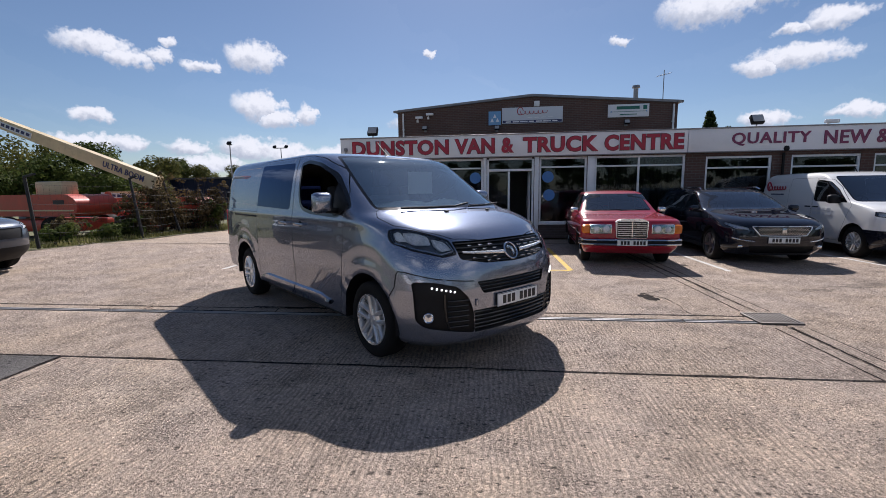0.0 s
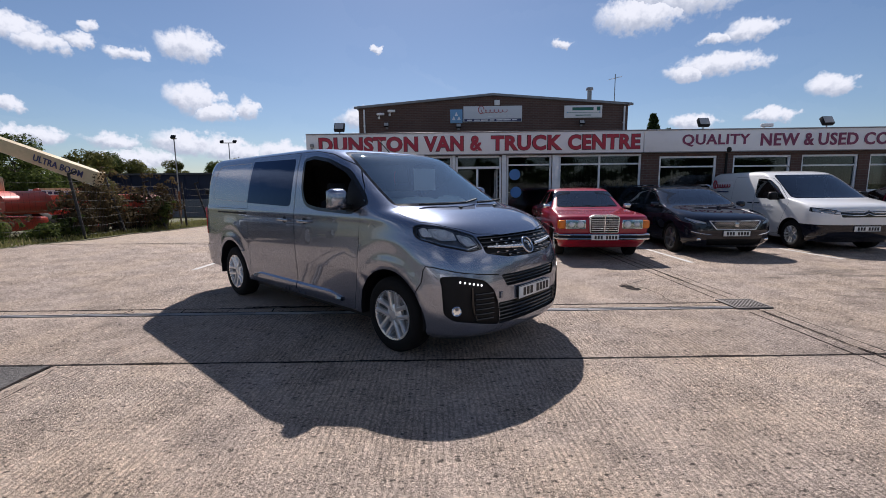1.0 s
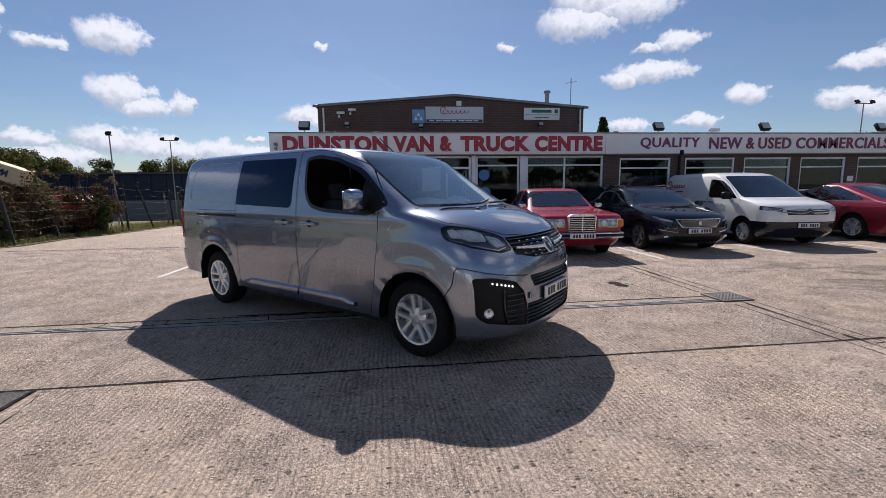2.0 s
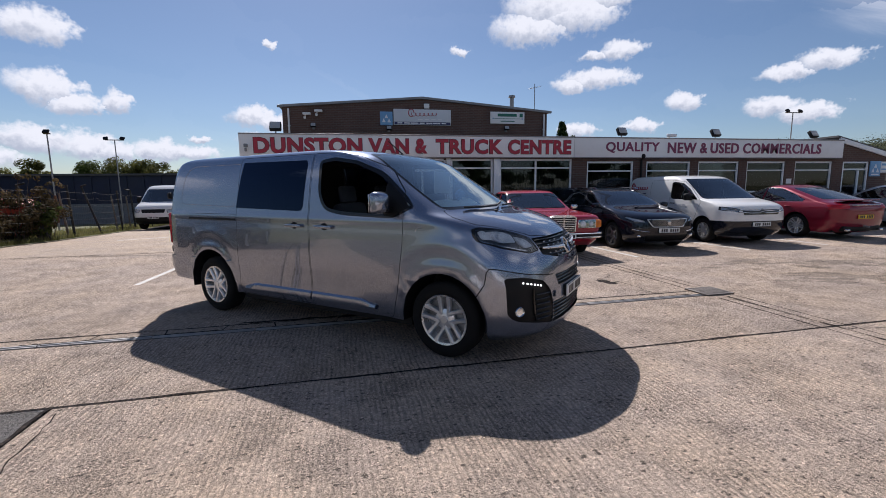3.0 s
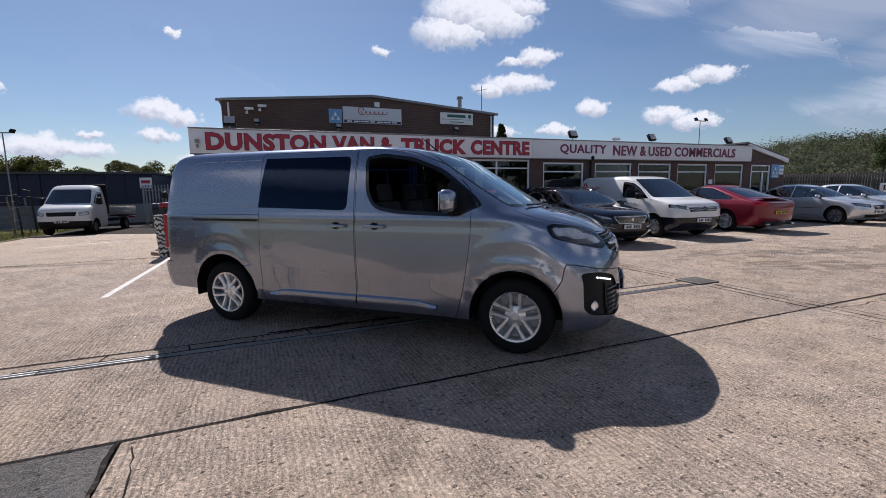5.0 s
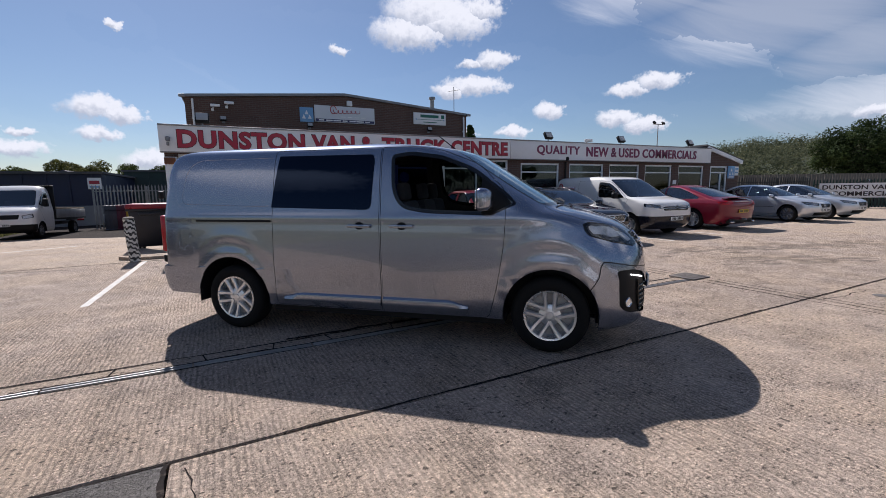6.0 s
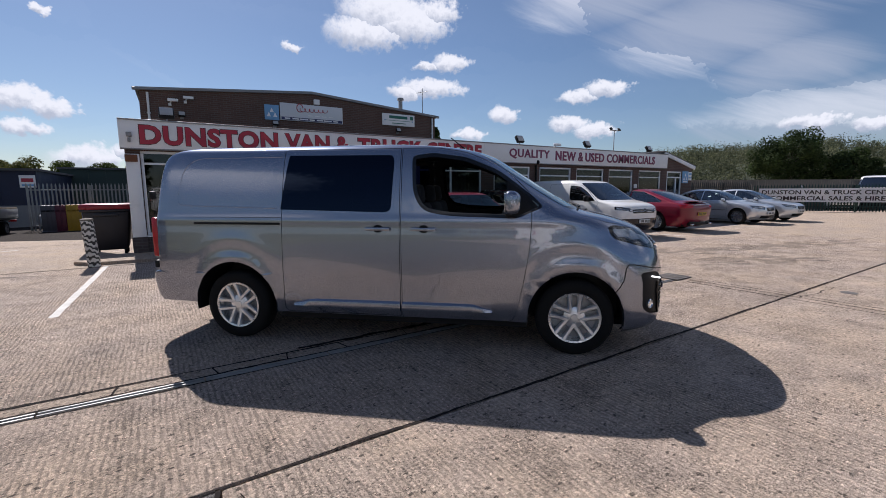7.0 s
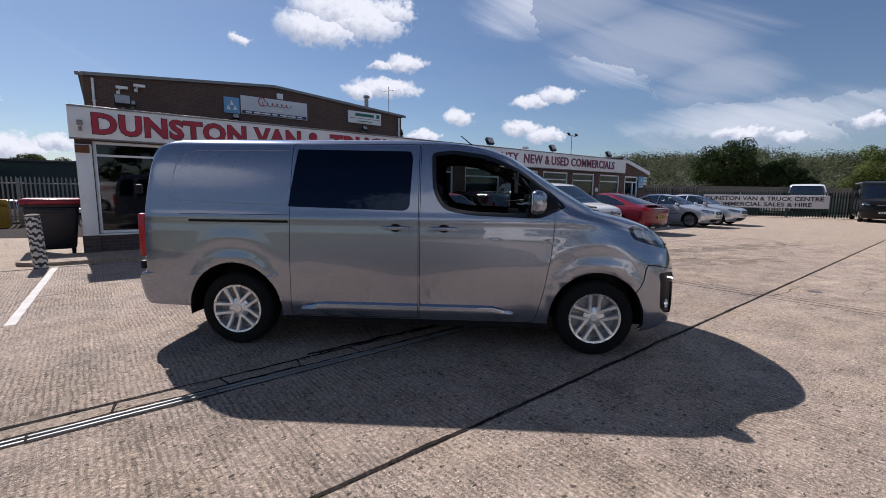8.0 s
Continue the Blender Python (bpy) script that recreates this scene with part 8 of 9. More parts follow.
    part("tail_lamp", boxes(((-4.62, -.8, .68), (.05, .3, .10)), bev=.01), LAMP_RED, truck, "red tail lamp")
    part("tail_lamp", boxes(((-4.62, .8, .68), (.05, .3, .10)), bev=.01), LAMP_RED, truck, "red tail lamp")
    return truck


def build_crossover(place):
    rows = [(.25, 2.05, -2.05, .80, .6, .3), (.42, 2.17, -2.16, .89, .6, .3), (.65, 2.19, -2.19, .92, .6, .3), (.88, 2.14, -2.19, .925, .65, .3), (1.0, 1.95, -2.18, .915, .7, .3), (1.08, 1.45, -2.16, .90, .55, .25), (1.14, 1.15, -2.14, .88, .42, .25),
            (1.35, .75, -2.02, .80, .38, .25), (1.52, .35, -1.85, .72, .36, .25), (1.59, .05, -1.7, .62, .35, .3), (1.615, -.4, -1.3, .35, .25, .25)]
    fw = rounded([(1.0, 1.13), (.55, 1.42), (.15, 1.53), (-.10, 1.54), (-.12, 1.12)], .03, 3)
    spec = dict(name="crossover_car", label="slate-grey crossover car, only its nose in sight", category="car", rows=rows, nf=2.4, nr=3.0, paint=PAINT_SLATE, axles=(-1.3, 1.32), r=.345, arch=.39, track=.79, tyre_w=.225, rim=.225, spokes=5,
                seats=[(.05, -.37, .55), (.05, .37, .55)], dash=(.78, 1.06))
    spec["panes"] = car_panes([fw], None, rounded([(-.78, 1.14), (.78, 1.14), (.62, 1.54), (-.62, 1.54)], .05, 3), None, GLASS_CAR, .2, 0)
    spec["regions"] = [("front_bumper", rounded([(-.95, .50), (.95, .50), (.95, .1), (-.95, .1)], .02, 3), "x", (lambda c: c.x > 1.70), BLACK_PLASTIC, .003, "black lower bumper"),
                       ("grille", rounded([(-.52, .86), (.52, .86), (.44, .66), (-.44, .66)], .03, 3), "x", nose, BLACK_PLASTIC, -.012, "black grille")]
    spec["lamps"] = lamp_pair("headlamp", [(.55, .93), (.88, 1.0), (.90, .86), (.58, .80)], nose)
    car = build_vehicle(spec, place)
    block_nose_light(car, 1.25, 1.95, .62, .35, .9)
    for s in (-1, 1):
        part("fog_lamp", boxes(((1.96, s * .70, .58), (.05, .14, .07)), bev=.02), REFLECTOR, car)
        door_mirror(car, .84, s * .87, 1.15, s, PAINT_SLATE, BLACK_PLASTIC, (.12, .18, .14))
    return car


build_old_saloon()
build_estate()
small_van = build_small_van(facing(8.06, 11.34, -91))
build_red_hatch()
silver = build_silver_saloon(facing(16.9, 11.6, -90), "pale silver saloon car with dark alloy wheels")
tagged(copy_thing(silver, facing(19.6, 11.5, -90)), "pale silver saloon parked beside the other silver car")
build_black_van(facing(32.0, 6.4, -165))
build_tipper(pose(-12.03, 25.9, fall(25.9), 0, -1.83, -93.5) @ Matrix.Scale(1.02, 4))
build_crossover(facing(-11.45, 6.65, 8))

# ---------------------------------------------------------------- fences, plants and the distance
PALISADE = worn("grey_palisade_steel", (0.30, 0.32, 0.32), 0.55, 0.6, 2, 50, 0.25, 0.1)
PALISADE_BLACK = worn("black_palisade_steel", (0.02, 0.022, 0.022), 0.55, 0.2, 2, 50, 0.3, 0.1)
PALISADE_GREEN = worn("dark_green_steel", (0.012, 0.04, 0.032), 0.5, 0.2, 2, 50, 0.3, 0.1)
TIMBER = worn("grey_timber_fence", (0.16, 0.14, 0.12), 0.9, 0, 2, 40, 0.35, 0.4)
POST_BLACK = worn("black_steel_post", (0.025, 0.025, 0.026), 0.7, 0.2, 3, 60, 0.4, 0.3)
POST_CONC = worn("concrete_post", (0.17, 0.15, 0.125), 0.9, 0, 3, 60, 0.25, 0.4)
NAVY_CLAD = worn("navy_cladding", (0.013, 0.020, 0.056), 0.5, 0.2, 0.8, 20, 0.25, 0.1)
GREY_CLAD = worn("grey_rendered_wall", (0.19, 0.20, 0.215), 0.8, 0, 0.5, 20, 0.2, 0.2)
GREEN_CLAD = worn("dark_green_cladding", (0.03, 0.055, 0.05), 0.6, 0.1, 0.8, 20, 0.25, 0.1)
BARK = worn("bark", (0.11, 0.085, 0.065), 0.95, 0, 3, 40, 0.4, 0.8)
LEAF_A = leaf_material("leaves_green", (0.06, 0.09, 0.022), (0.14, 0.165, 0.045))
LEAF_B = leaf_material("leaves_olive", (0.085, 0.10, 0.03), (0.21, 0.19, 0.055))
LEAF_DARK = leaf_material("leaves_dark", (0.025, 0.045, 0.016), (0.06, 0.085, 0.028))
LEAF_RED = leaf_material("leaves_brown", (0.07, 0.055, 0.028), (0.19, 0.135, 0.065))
# hillside leaves: the haze of distance is put into the paler colour
LEAF_HAZED = leaf_material("leaves_far_hazed", (0.06, 0.076, 0.046), (0.18, 0.185, 0.105), 0.11)


def leaves(rng, centre, radius, count, size, squash=0.8, out=None):
    """Vertices and faces of leaf-sized quads scattered in a ragged clump."""
    verts, faces = out if out is not None else ([], [])
    for _ in range(count):
        d = Vector((rng.gauss(0, 1), rng.gauss(0, 1), rng.gauss(0, 1)))
        d.normalize()
        r = radius * (0.35 + 0.65 * rng.random() ** 0.45)
        p = Vector(centre) + Vector((d.x * r, d.y * r, d.z * r * squash))
        s = size * rng.uniform(0.6, 1.3)
        n = (d + Vector((rng.uniform(-.7, .7), rng.uniform(-.7, .7), rng.uniform(-.3, .9)))).normalized()
        u = n.orthogonal().normalized()
        u = (Matrix.Rotation(rng.uniform(0, 6.28), 3, n) @ u)
        v = n.cross(u)
        k = len(verts)
        for a, b in ((-1, 0), (0, -.55), (1, 0), (0, .55)):
            verts.append(p + u * (s * a) + v * (s * b) + n * (0.12 * s * (abs(a))))
        faces.append((k, k + 1, k + 2, k + 3))
    return verts, faces


def leaf_mesh(name, vf, material, parent=None, m=None):
    me = bpy.data.meshes.new(name)
    me.from_pydata([tuple(v) for v in vf[0]], [], vf[1])
    me.materials.append(material)
    ob = new(name, me)
    if parent is not None:
        ob.parent = parent
    if m is not None:
        ob.matrix_basis = m
    return ob


def tree(name, x, y, height, spread, seed, leaf, label, clumps=26, per=150, size=0.16, z=0.0, trunk=0.35):
    rng = random.Random(seed)
    t = thing(name, Matrix.Translation((x, y, z)), label, "tree")
    bm = bmesh.new()
    r0 = 0.028 * height
    th = height * trunk
    cyl(bm, (0, 0, -0.1), (0.05 * r0, 0.02, th * 0.6), r0, r0 * 0.8, 10)
    cyl(bm, (0.05 * r0, 0.02, th * 0.58), (0.1, -0.05, height * 0.72), r0 * 0.8, r0 * 0.25, 8)
    vf = ([], [])
    for i in range(clumps):
        a = rng.uniform(0, 6.28)
        h = rng.uniform(trunk * 0.8, 1.0)
        shape = math.sin(math.pi * min(1, max(0.08, (h - trunk * 0.55) / (1.06 - trunk * 0.55)))) ** 0.6
        rr = spread * shape * rng.uniform(0.35, 0.95)
        c = Vector((rr * math.cos(a), rr * math.sin(a), h * height * 0.93))
        cyl(bm, (0.05, 0, min(c.z * 0.75, height * 0.68)), c, r0 * 0.22, r0 * 0.05, 5)
        leaves(rng, c, spread * rng.uniform(0.26, 0.42), per, size, 0.8, vf)
    part("trunk", bm, BARK, t, "brown trunk and limbs")
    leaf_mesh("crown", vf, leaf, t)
    return t


def conifer(x, y, height, seed, z=0.0):
    rng = random.Random(seed)
    t = thing("conifer_tree", Matrix.Translation((x, y, z)), "dark pointed conifer behind the showroom roof", "tree", "conifers")
    bm = bmesh.new()
    cyl(bm, (0, 0, 0), (0, 0, height * 0.97), 0.14, 0.02, 8)
    part("trunk", bm, BARK, t)
    vf = ([], [])
    for i in range(46):
        h = 0.15 + 0.85 * i / 46
        rr = (1 - h) * height * 0.22 + 0.12
        for k in range(5):
            a = rng.uniform(0, 6.28)
            leaves(rng, (rr * 0.7 * math.cos(a), rr * 0.7 * math.sin(a), h * height - 0.1 * rr), rr * 0.5, 16, 0.13, 0.6, vf)
    leaf_mesh("crown", vf, LEAF_DARK, t)


def bush(name, x, y, w, h, seed, leaf, label, n=10, per=130, size=0.06):
    rng = random.Random(seed)
    b = thing(name, Matrix.Translation((x, y, fall(y))), label, "bush", "fence bushes")
    bm = bmesh.new()
    vf = ([], [])
    for i in range(n):
        c = Vector((rng.uniform(-w, w) * 0.6, rng.uniform(-w, w) * 0.5, h * rng.uniform(0.25, 0.9)))
        cyl(bm, (c.x * 0.25, c.y * 0.25, 0), c, 0.018, 0.006, 5)
        leaves(rng, c, w * rng.uniform(0.3, 0.5), per, size, 0.9, vf)
    for i in range(6):                              # loose twigs
        c = Vector((rng.uniform(-w, w), rng.uniform(-w, w) * 0.5, h * rng.uniform(0.9, 1.25)))
        cyl(bm, (c.x * 0.3, c.y * 0.3, h * 0.3), c, 0.010, 0.003, 5)
        leaves(rng, c, w * 0.14, 14, size, 0.9, vf)
    part("stem", bm, BARK, b)
    leaf_mesh("foliage", vf, leaf, b)


def palisade(name, x0, y0, x1, y1, h, mat, label, pitch=0.16, z=0.0, rail=True):
    """Steel palisade fence: rails and pointed pales."""
    f = thing(name, Matrix.Translation((x0, y0, z)) @ Matrix.Rotation(math.atan2(y1 - y0, x1 - x0), 4, "Z"), label, "fence")
    ln = math.hypot(x1 - x0, y1 - y0)
    if rail:
        for zz in (0.35, h - 0.35):
            part("rail", boxes(((ln / 2, 0.04, zz), (ln, 0.05, 0.05)), bev=0.006), mat, f)
    first = None
    k = 0
    while k * pitch < ln:
        m = Matrix.Translation((k * pitch, 0, 0))
        if first is None:
            bm = bmesh.new()
            prism(bm, [(-.035, .05), (.035, .05), (.035, h - .12), (0, h), (-.035, h - .12)], -.008, .010)
            first = part("pale", bm, mat, f, m=m, smooth=False)
        else:
            shared("pale", first.data, f, m)
        k += 1
    n = int(ln / 2.6) + 1
    pm = None
    for i in range(n + 1):
        m = Matrix.Translation((min(ln, i * 2.6), 0.07, 0))
        if pm is None:
            pm = part("post", boxes(((0, 0, h / 2 - .05), (.07, .07, h - .1)), bev=.006), mat, f, m=m)
        else:
            shared("post", pm.data, f, m)
    return f


def leaning_post(x, y, h, lean_x, lean_y, mat, label, crank=0.0, w=0.045):
    bm = bmesh.new()
    cyl(bm, (0, 0, -0.05), (lean_x, lean_y, h), w, w * 0.9, 8)
    if crank:
        cyl(bm, (lean_x, lean_y, h - 0.02), (lean_x + crank, lean_y - 0.05, h + 0.05), w * 0.8, w * 0.7, 8)
    solo("fence_post", bm, mat, label, "fence post", "old yard fence posts", m=Matrix.Translation((x, y, fall(y))))


def old_fence():
    rng = random.Random(11)
    line = [(-12.76, 10.4), (-12.2, 13.35), (-12.75, 15.8), (-12.65, 18.0), (-12.85, 19.7), (-13.0, 21.9), (-13.3, 24.3), (-13.4, 25.8), (-13.5, 28.0), (-13.6, 30.5), (-13.7, 33.0)]
    leans = [(-.16, 0, .40), (-.34, .05, .30), (-.62, .05, .24), (-.86, .0, .30), (-.08, 0, 0), (-.62, 0, .22), (-.10, 0, 0), (-.08, 0, -.25), (-.05, 0, 0), (-.05, 0, 0), (0, 0, 0)]
    for i, ((x, y), (lx, ly, ck)) in enumerate(zip(line, leans)):
        leaning_post(x, y, 2.0 + .06 * (i % 3), lx, ly, POST_BLACK, "leaning black steel fence post" if abs(lx) > .2 else "black steel fence post", ck)
        if i in (4, 6, 7):
            leaning_post(x - .30, y + .15, 1.75, rng.uniform(-.25, -.05), 0, POST_CONC, "pale weathered fence post", 0, .042)
    # sagging wire mesh between the posts: thin wires
    bm = bmesh.new()
    for (a, b) in zip(line[:-1], line[1:]):
        for k in range(7):
            z = .15 + .27 * k + fall(a[1])
            tube(bm, [(a[0], a[1], z), ((a[0] + b[0]) / 2, (a[1] + b[1]) / 2, z - .05), (b[0], b[1], z)], .003, 4)
        n = int(math.hypot(b[0] - a[0], b[1] - a[1]) / .14)
        for k in range(n):
            u = k / n
            cyl(bm, (a[0] + (b[0] - a[0]) * u, a[1] + (b[1] - a[1]) * u, .05 + fall(a[1])), (a[0] + (b[0] - a[0]) * u, a[1] + (b[1] - a[1]) * u, 1.75 + fall(a[1])), .002, seg=3, caps=False)
    solo("wire_mesh", bm, POST_BLACK, "thin sagging wire mesh of the old yard fence", "wire mesh", kind="stuff", smooth=False)
    # grass verge along and beyond the fence
    vf = ([], [])
    for _ in range(12000):
        u = rng.random()
        i = min(len(line) - 2, int(u * (len(line) - 1)))
        k = u * (len(line) - 1) - i
        x = line[i][0] + (line[i + 1][0] - line[i][0]) * k - abs(rng.gauss(0, 1)) * 1.4 + .15
        y = line[i][1] + (line[i + 1][1] - line[i][1]) * k
        h = rng.uniform(.05, .22)
        a = rng.uniform(0, 6.28)
        n = len(vf[0])
        g0 = fall(y)
        vf[0].extend([Vector((x - .02 * math.cos(a), y - .02 * math.sin(a), g0)), Vector((x + .02 * math.cos(a), y + .02 * math.sin(a), g0)), Vector((x + rng.uniform(-.1, .1), y + rng.uniform(-.1, .1), h + g0))])
        vf[1].append((n, n + 1, n + 2))
    tagged(leaf_mesh("grass", vf, leaf_material("grass_blades", (0.15, 0.165, 0.055), (0.32, 0.29, 0.13))), "uneven dry grass along the old fence", "grass", kind="stuff")
    bm = bmesh.new()
    pts = [(-13.6, 4.0)] + [(p[0] + .25, p[1]) for p in line] + [(-13.4, 35.0)]
    prev = None
    for x, y in pts:
        cur = (bm.verts.new((x, y, .012 + fall(y))), bm.verts.new((-60, y, .03 + fall(y))))
        if prev:
            bm.faces.new((prev[0], cur[0], cur[1], prev[1]))
        prev = cur
    bmesh.ops.recalc_face_normals(bm, faces=bm.faces)
    solo("verge", bm, GRASS_EARTH, "rough grass verge behind the old fence", "verge", kind="structure", smooth=False)


def boom_lift(place, body_label, boom_pts, mast=True):
    """Orange-bodied boom lift with a cream boom; origin on the ground under the turntable."""
    orange = worn("orange_red_paint", (0.52, 0.070, 0.042), .4, 0, 2, 50, .2, .05, dirt=(.2, .1, .06), dirt_amount=.4)
    cream = worn("cream_paint", (0.62, 0.50, 0.30), .45, 0, 2, 50, .15, .05, dirt=(.3, .22, .14), dirt_amount=.4)
    b = thing("boom_lift", place, body_label, "boom lift", "boom lifts")
    bm = bmesh.new()
    prism(bm, rounded([(-1.9, .95), (1.75, .95), (1.95, 1.15), (1.95, 1.50), (1.55, 1.72), (-1.7, 1.72), (-1.95, 1.5)], .14, 4), -.75, .75)
    part("turntable_body", bm, orange, b, "orange-red engine cover")
    part("stripe", boxes(((0.0, -.757, 1.16), (3.6, .012, .05))), cream, b)
    part("mark", boxes(((1.15, -.757, 1.45), (.5, .012, .14))), LETTER_EDGE, b, "dark bar of print")
    part("chassis", boxes(((0, 0, .62), (3.2, 1.7, .42)), bev=.08), orange, b, "orange-red chassis")
    first = None
    for x in (-1.15, 1.15):
        for s in (-1, 1):
            m = Matrix.Translation((x, s * .95, .48))
            if first is None:
                bm = bmesh.new()
                lathe(bm, [(0, -.12), (.2, -.13), (.28, -.17), (.46, -.16), (.48, -.08), (.48, .08), (.46, .16), (.2, .13), (0, .12)], 28, "y")
                bmesh.ops.recalc_face_normals(bm, faces=bm.faces)
                first = part("wheel", bm, RUBBER, b, "black rubber wheel", m=m)
            else:
                shared("wheel", first.data, b, m)
    if mast:
        part("console", boxes(((-.2, .2, 1.95), (1.3, .6, .5)), bev=.05), cream, b, "cream mast base")
    (p0, p1) = (Vector(p) for p in boom_pts)
    d = (p1 - p0)
    bm = bmesh.new()
    ln = d.length
    prism(bm, [(0, -.26), (ln, -.16), (ln, .16), (0, .26)], -.19, .19)
    q = d.to_track_quat("X", "Z").to_matrix().to_4x4()
    bo = part("boom", bm, cream, b, "cream boom with bars of print", m=Matrix.Translation(p0) @ q)
    for s in (-1, 1):
        if mast:
            bm = text_mesh("ULTRA BOOM", .23, 1.75, .008, .012, 1.05)
            bmesh.ops.translate(bm, verts=bm.verts, vec=(0, -.004, -.115))
            part("boom_lettering", bm, NAVY_INK, bo, "dark blue capital letters", m=Matrix.Translation((ln * .05 + (1.75 if s > 0 else 0), s * .196, 0)) @ Matrix.Rotation(math.pi if s > 0 else 0, 4, "Z"))
        part("boom_panel", boxes(((ln * .66, s * .196, 0), (1.6, .010, .22))), SIGN_GREY, bo, "pale panel with bars of print")
        part("boom_print", boxes(*[((ln * .66 - .65 + .22 * k, s * .204, 0), (.15, .008, .11)) for k in range(7)]), NAVY_INK, bo)
    bm = bmesh.new()
    cyl(bm, p1 + Vector((0, -.25, 0)), p1 + Vector((0, .25, 0)), .28 if mast else .16, seg=16)
    part("boom_head", bm, orange, b, "orange-red boom head")
    return b


def lamp_pole(x, y, h, arms, mat, label, twin=True, rust=False):
    p = thing("lamp_post", Matrix.Translation((x, y, 0)), label, "lamp post", "yard lamp posts")
    bm = bmesh.new()
    cyl(bm, (0, 0, -.7), (0, 0, h), .042, .03, 10)
    part("pole", bm, mat, p)
    if rust:
        bm = bmesh.new()
        cyl(bm, (0, 0, 0.02), (0, 0, 1.4), .06, .06, 10)
        part("base_tube", bm, RUST, p, "rusty base tube")
    part("cross_arm", boxes(((0, 0, h), (1.1 if twin else .3, .06, .06)), bev=.01), mat, p)
    for s in ((-1, 1) if twin else (0,)):
        bm = bmesh.new()
        box(bm, (s * .48, -.06, h + .10), (.27, .10, .22), .03, Matrix.Rotation(radians(-38), 4, "X") @ Matrix.Rotation(s * radians(14), 4, "Y"))
        part("lamp_head", bm, BLACK_PLASTIC, p, "dark lamp head")
    return p


def warehouse(name, x0, x1, y, depth, z_low, z_top, wall, label, gable=0.0, low=None):
    w = thing(name, Matrix.Translation((x0, y, 0)), label, "warehouse")
    ln = x1 - x0
    part("wall", boxes(((ln / 2, depth / 2, z_top / 2 - .5), (ln, depth, z_top + 1.0))), wall, w, smooth=False)
    if low:
        part("lower_wall", boxes(((ln / 2, -.03, z_low / 2 - .5), (ln - .02, .08, z_low + 1.0))), low, w, "grey lower wall", smooth=False)
    n = max(2, int(ln / 1.1))
    first = None
    for i in range(n):
        m = Matrix.Translation((ln * (i + .5) / n, -.03, 0))
        if first is None:
            first = part("cladding_rib", boxes(((0, 0, (z_low + z_top) / 2), (.12, .05, z_top - z_low))), wall, w, m=m, smooth=False)
        else:
            shared("cladding_rib", first.data, w, m)
    bm = bmesh.new()
    if gable:
        prism(bm, [(-.2, z_top), (ln / 2, z_top + gable), (ln + .2, z_top), (ln + .2, z_top + .12), (ln / 2, z_top + gable + .12), (-.2, z_top + .12)], -.15, depth)
        prism(bm, [(0, z_top - .05), (ln, z_top - .05), (ln / 2, z_top + gable)], 0.0, .1)
    else:
        box(bm, (ln / 2, depth / 2 - .1, z_top + .04), (ln + .3, depth + .3, .14))
    part("roof", bm, SLATE_ROOF, w, smooth=False)
    return w


def woodland(name, label, area, count, seed, leaf, size=(3.0, 5.5), per=90, leaf_size=.5):
    """Far trees as ragged crowns, joined."""
    rng = random.Random(seed)
    vf = ([], [])
    for _ in range(count):
        x, y, z = area(rng)
        s = rng.uniform(*size)
        for k in range(5):
            leaves(rng, (x + rng.uniform(-.5, .5) * s, y + rng.uniform(-.5, .5) * s, z + s * rng.uniform(.25, .85)), s * rng.uniform(.38, .6), per // 5, leaf_size, .85, vf)
    return tagged(leaf_mesh(name, vf, leaf), label, "trees", kind="stuff")


def hill_height(x, y):
    az = math.degrees(math.atan2(x + 2, y))
    d = math.hypot(x, y)
    if d < 90:
        return -0.5
    rise = min(1, (d - 90) / 190)
    k = max(0, min(1, (az - 18) / 22)) * max(0.0, min(1, (118 - az) / 16))
    ridge = 17.0 + 1.5 * math.sin(az * .21) + 1.2 * math.sin(az * .53 + 1)
    return -0.5 + rise * rise * (3 - 2 * rise) * ridge * k


def build_hill():
    bm = bmesh.new()
    n, mlev = 70, 14
    grid = []
    for i in range(n + 1):
        az = radians(12 + 112 * i / n)
        row = []
        for j in range(mlev + 1):
            d = 90 + 330 * j / mlev
            x, y = d * math.sin(az), d * math.cos(az)
            row.append(bm.verts.new((x, y, hill_height(x, y) - (0 if d < 290 else (d - 290) * .05))))
        grid.append(row)
    for i in range(n):
        for j in range(mlev):
            bm.faces.new((grid[i][j], grid[i + 1][j], grid[i + 1][j + 1], grid[i][j + 1]))
    bmesh.ops.recalc_face_normals(bm, faces=bm.faces)
    solo("hillside", bm, worn("wooded_hillside", (0.03, 0.042, 0.018), .95, 0, .05, 1, .4, 0), "wooded hillside beyond the yard", "hill", kind="structure")

    def area(rng):
        az = radians(rng.uniform(28, 112))
        d = 105 + 190 * rng.random() ** .7
        x, y = d * math.sin(az), d * math.cos(az)
        return x, y, hill_height(x, y) - .8
    woodland("hill_trees", "dense mixed trees covering the hillside", area, 1500, 21, LEAF_HAZED, (4.0, 8.0), 150, .36)

    def near_area(rng):
        az = radians(rng.uniform(52, 110))
        d = rng.uniform(62, 90)
        return d * math.sin(az), d * math.cos(az), -.6
    woodland("far_hedge", "tall mixed trees behind the far fence", near_area, 120, 22, LEAF_B, (1.4, 2.5), 380, .16)


old_fence()
# boom lifts beyond the old fence
boom_lift(pose(-16.4, 14.2, -.22, 0, 0, -6), "orange-red boom lift with a long cream boom raised over the yard", ((3.0, 1.6, 2.10), (-5.6, .4, 5.40)))
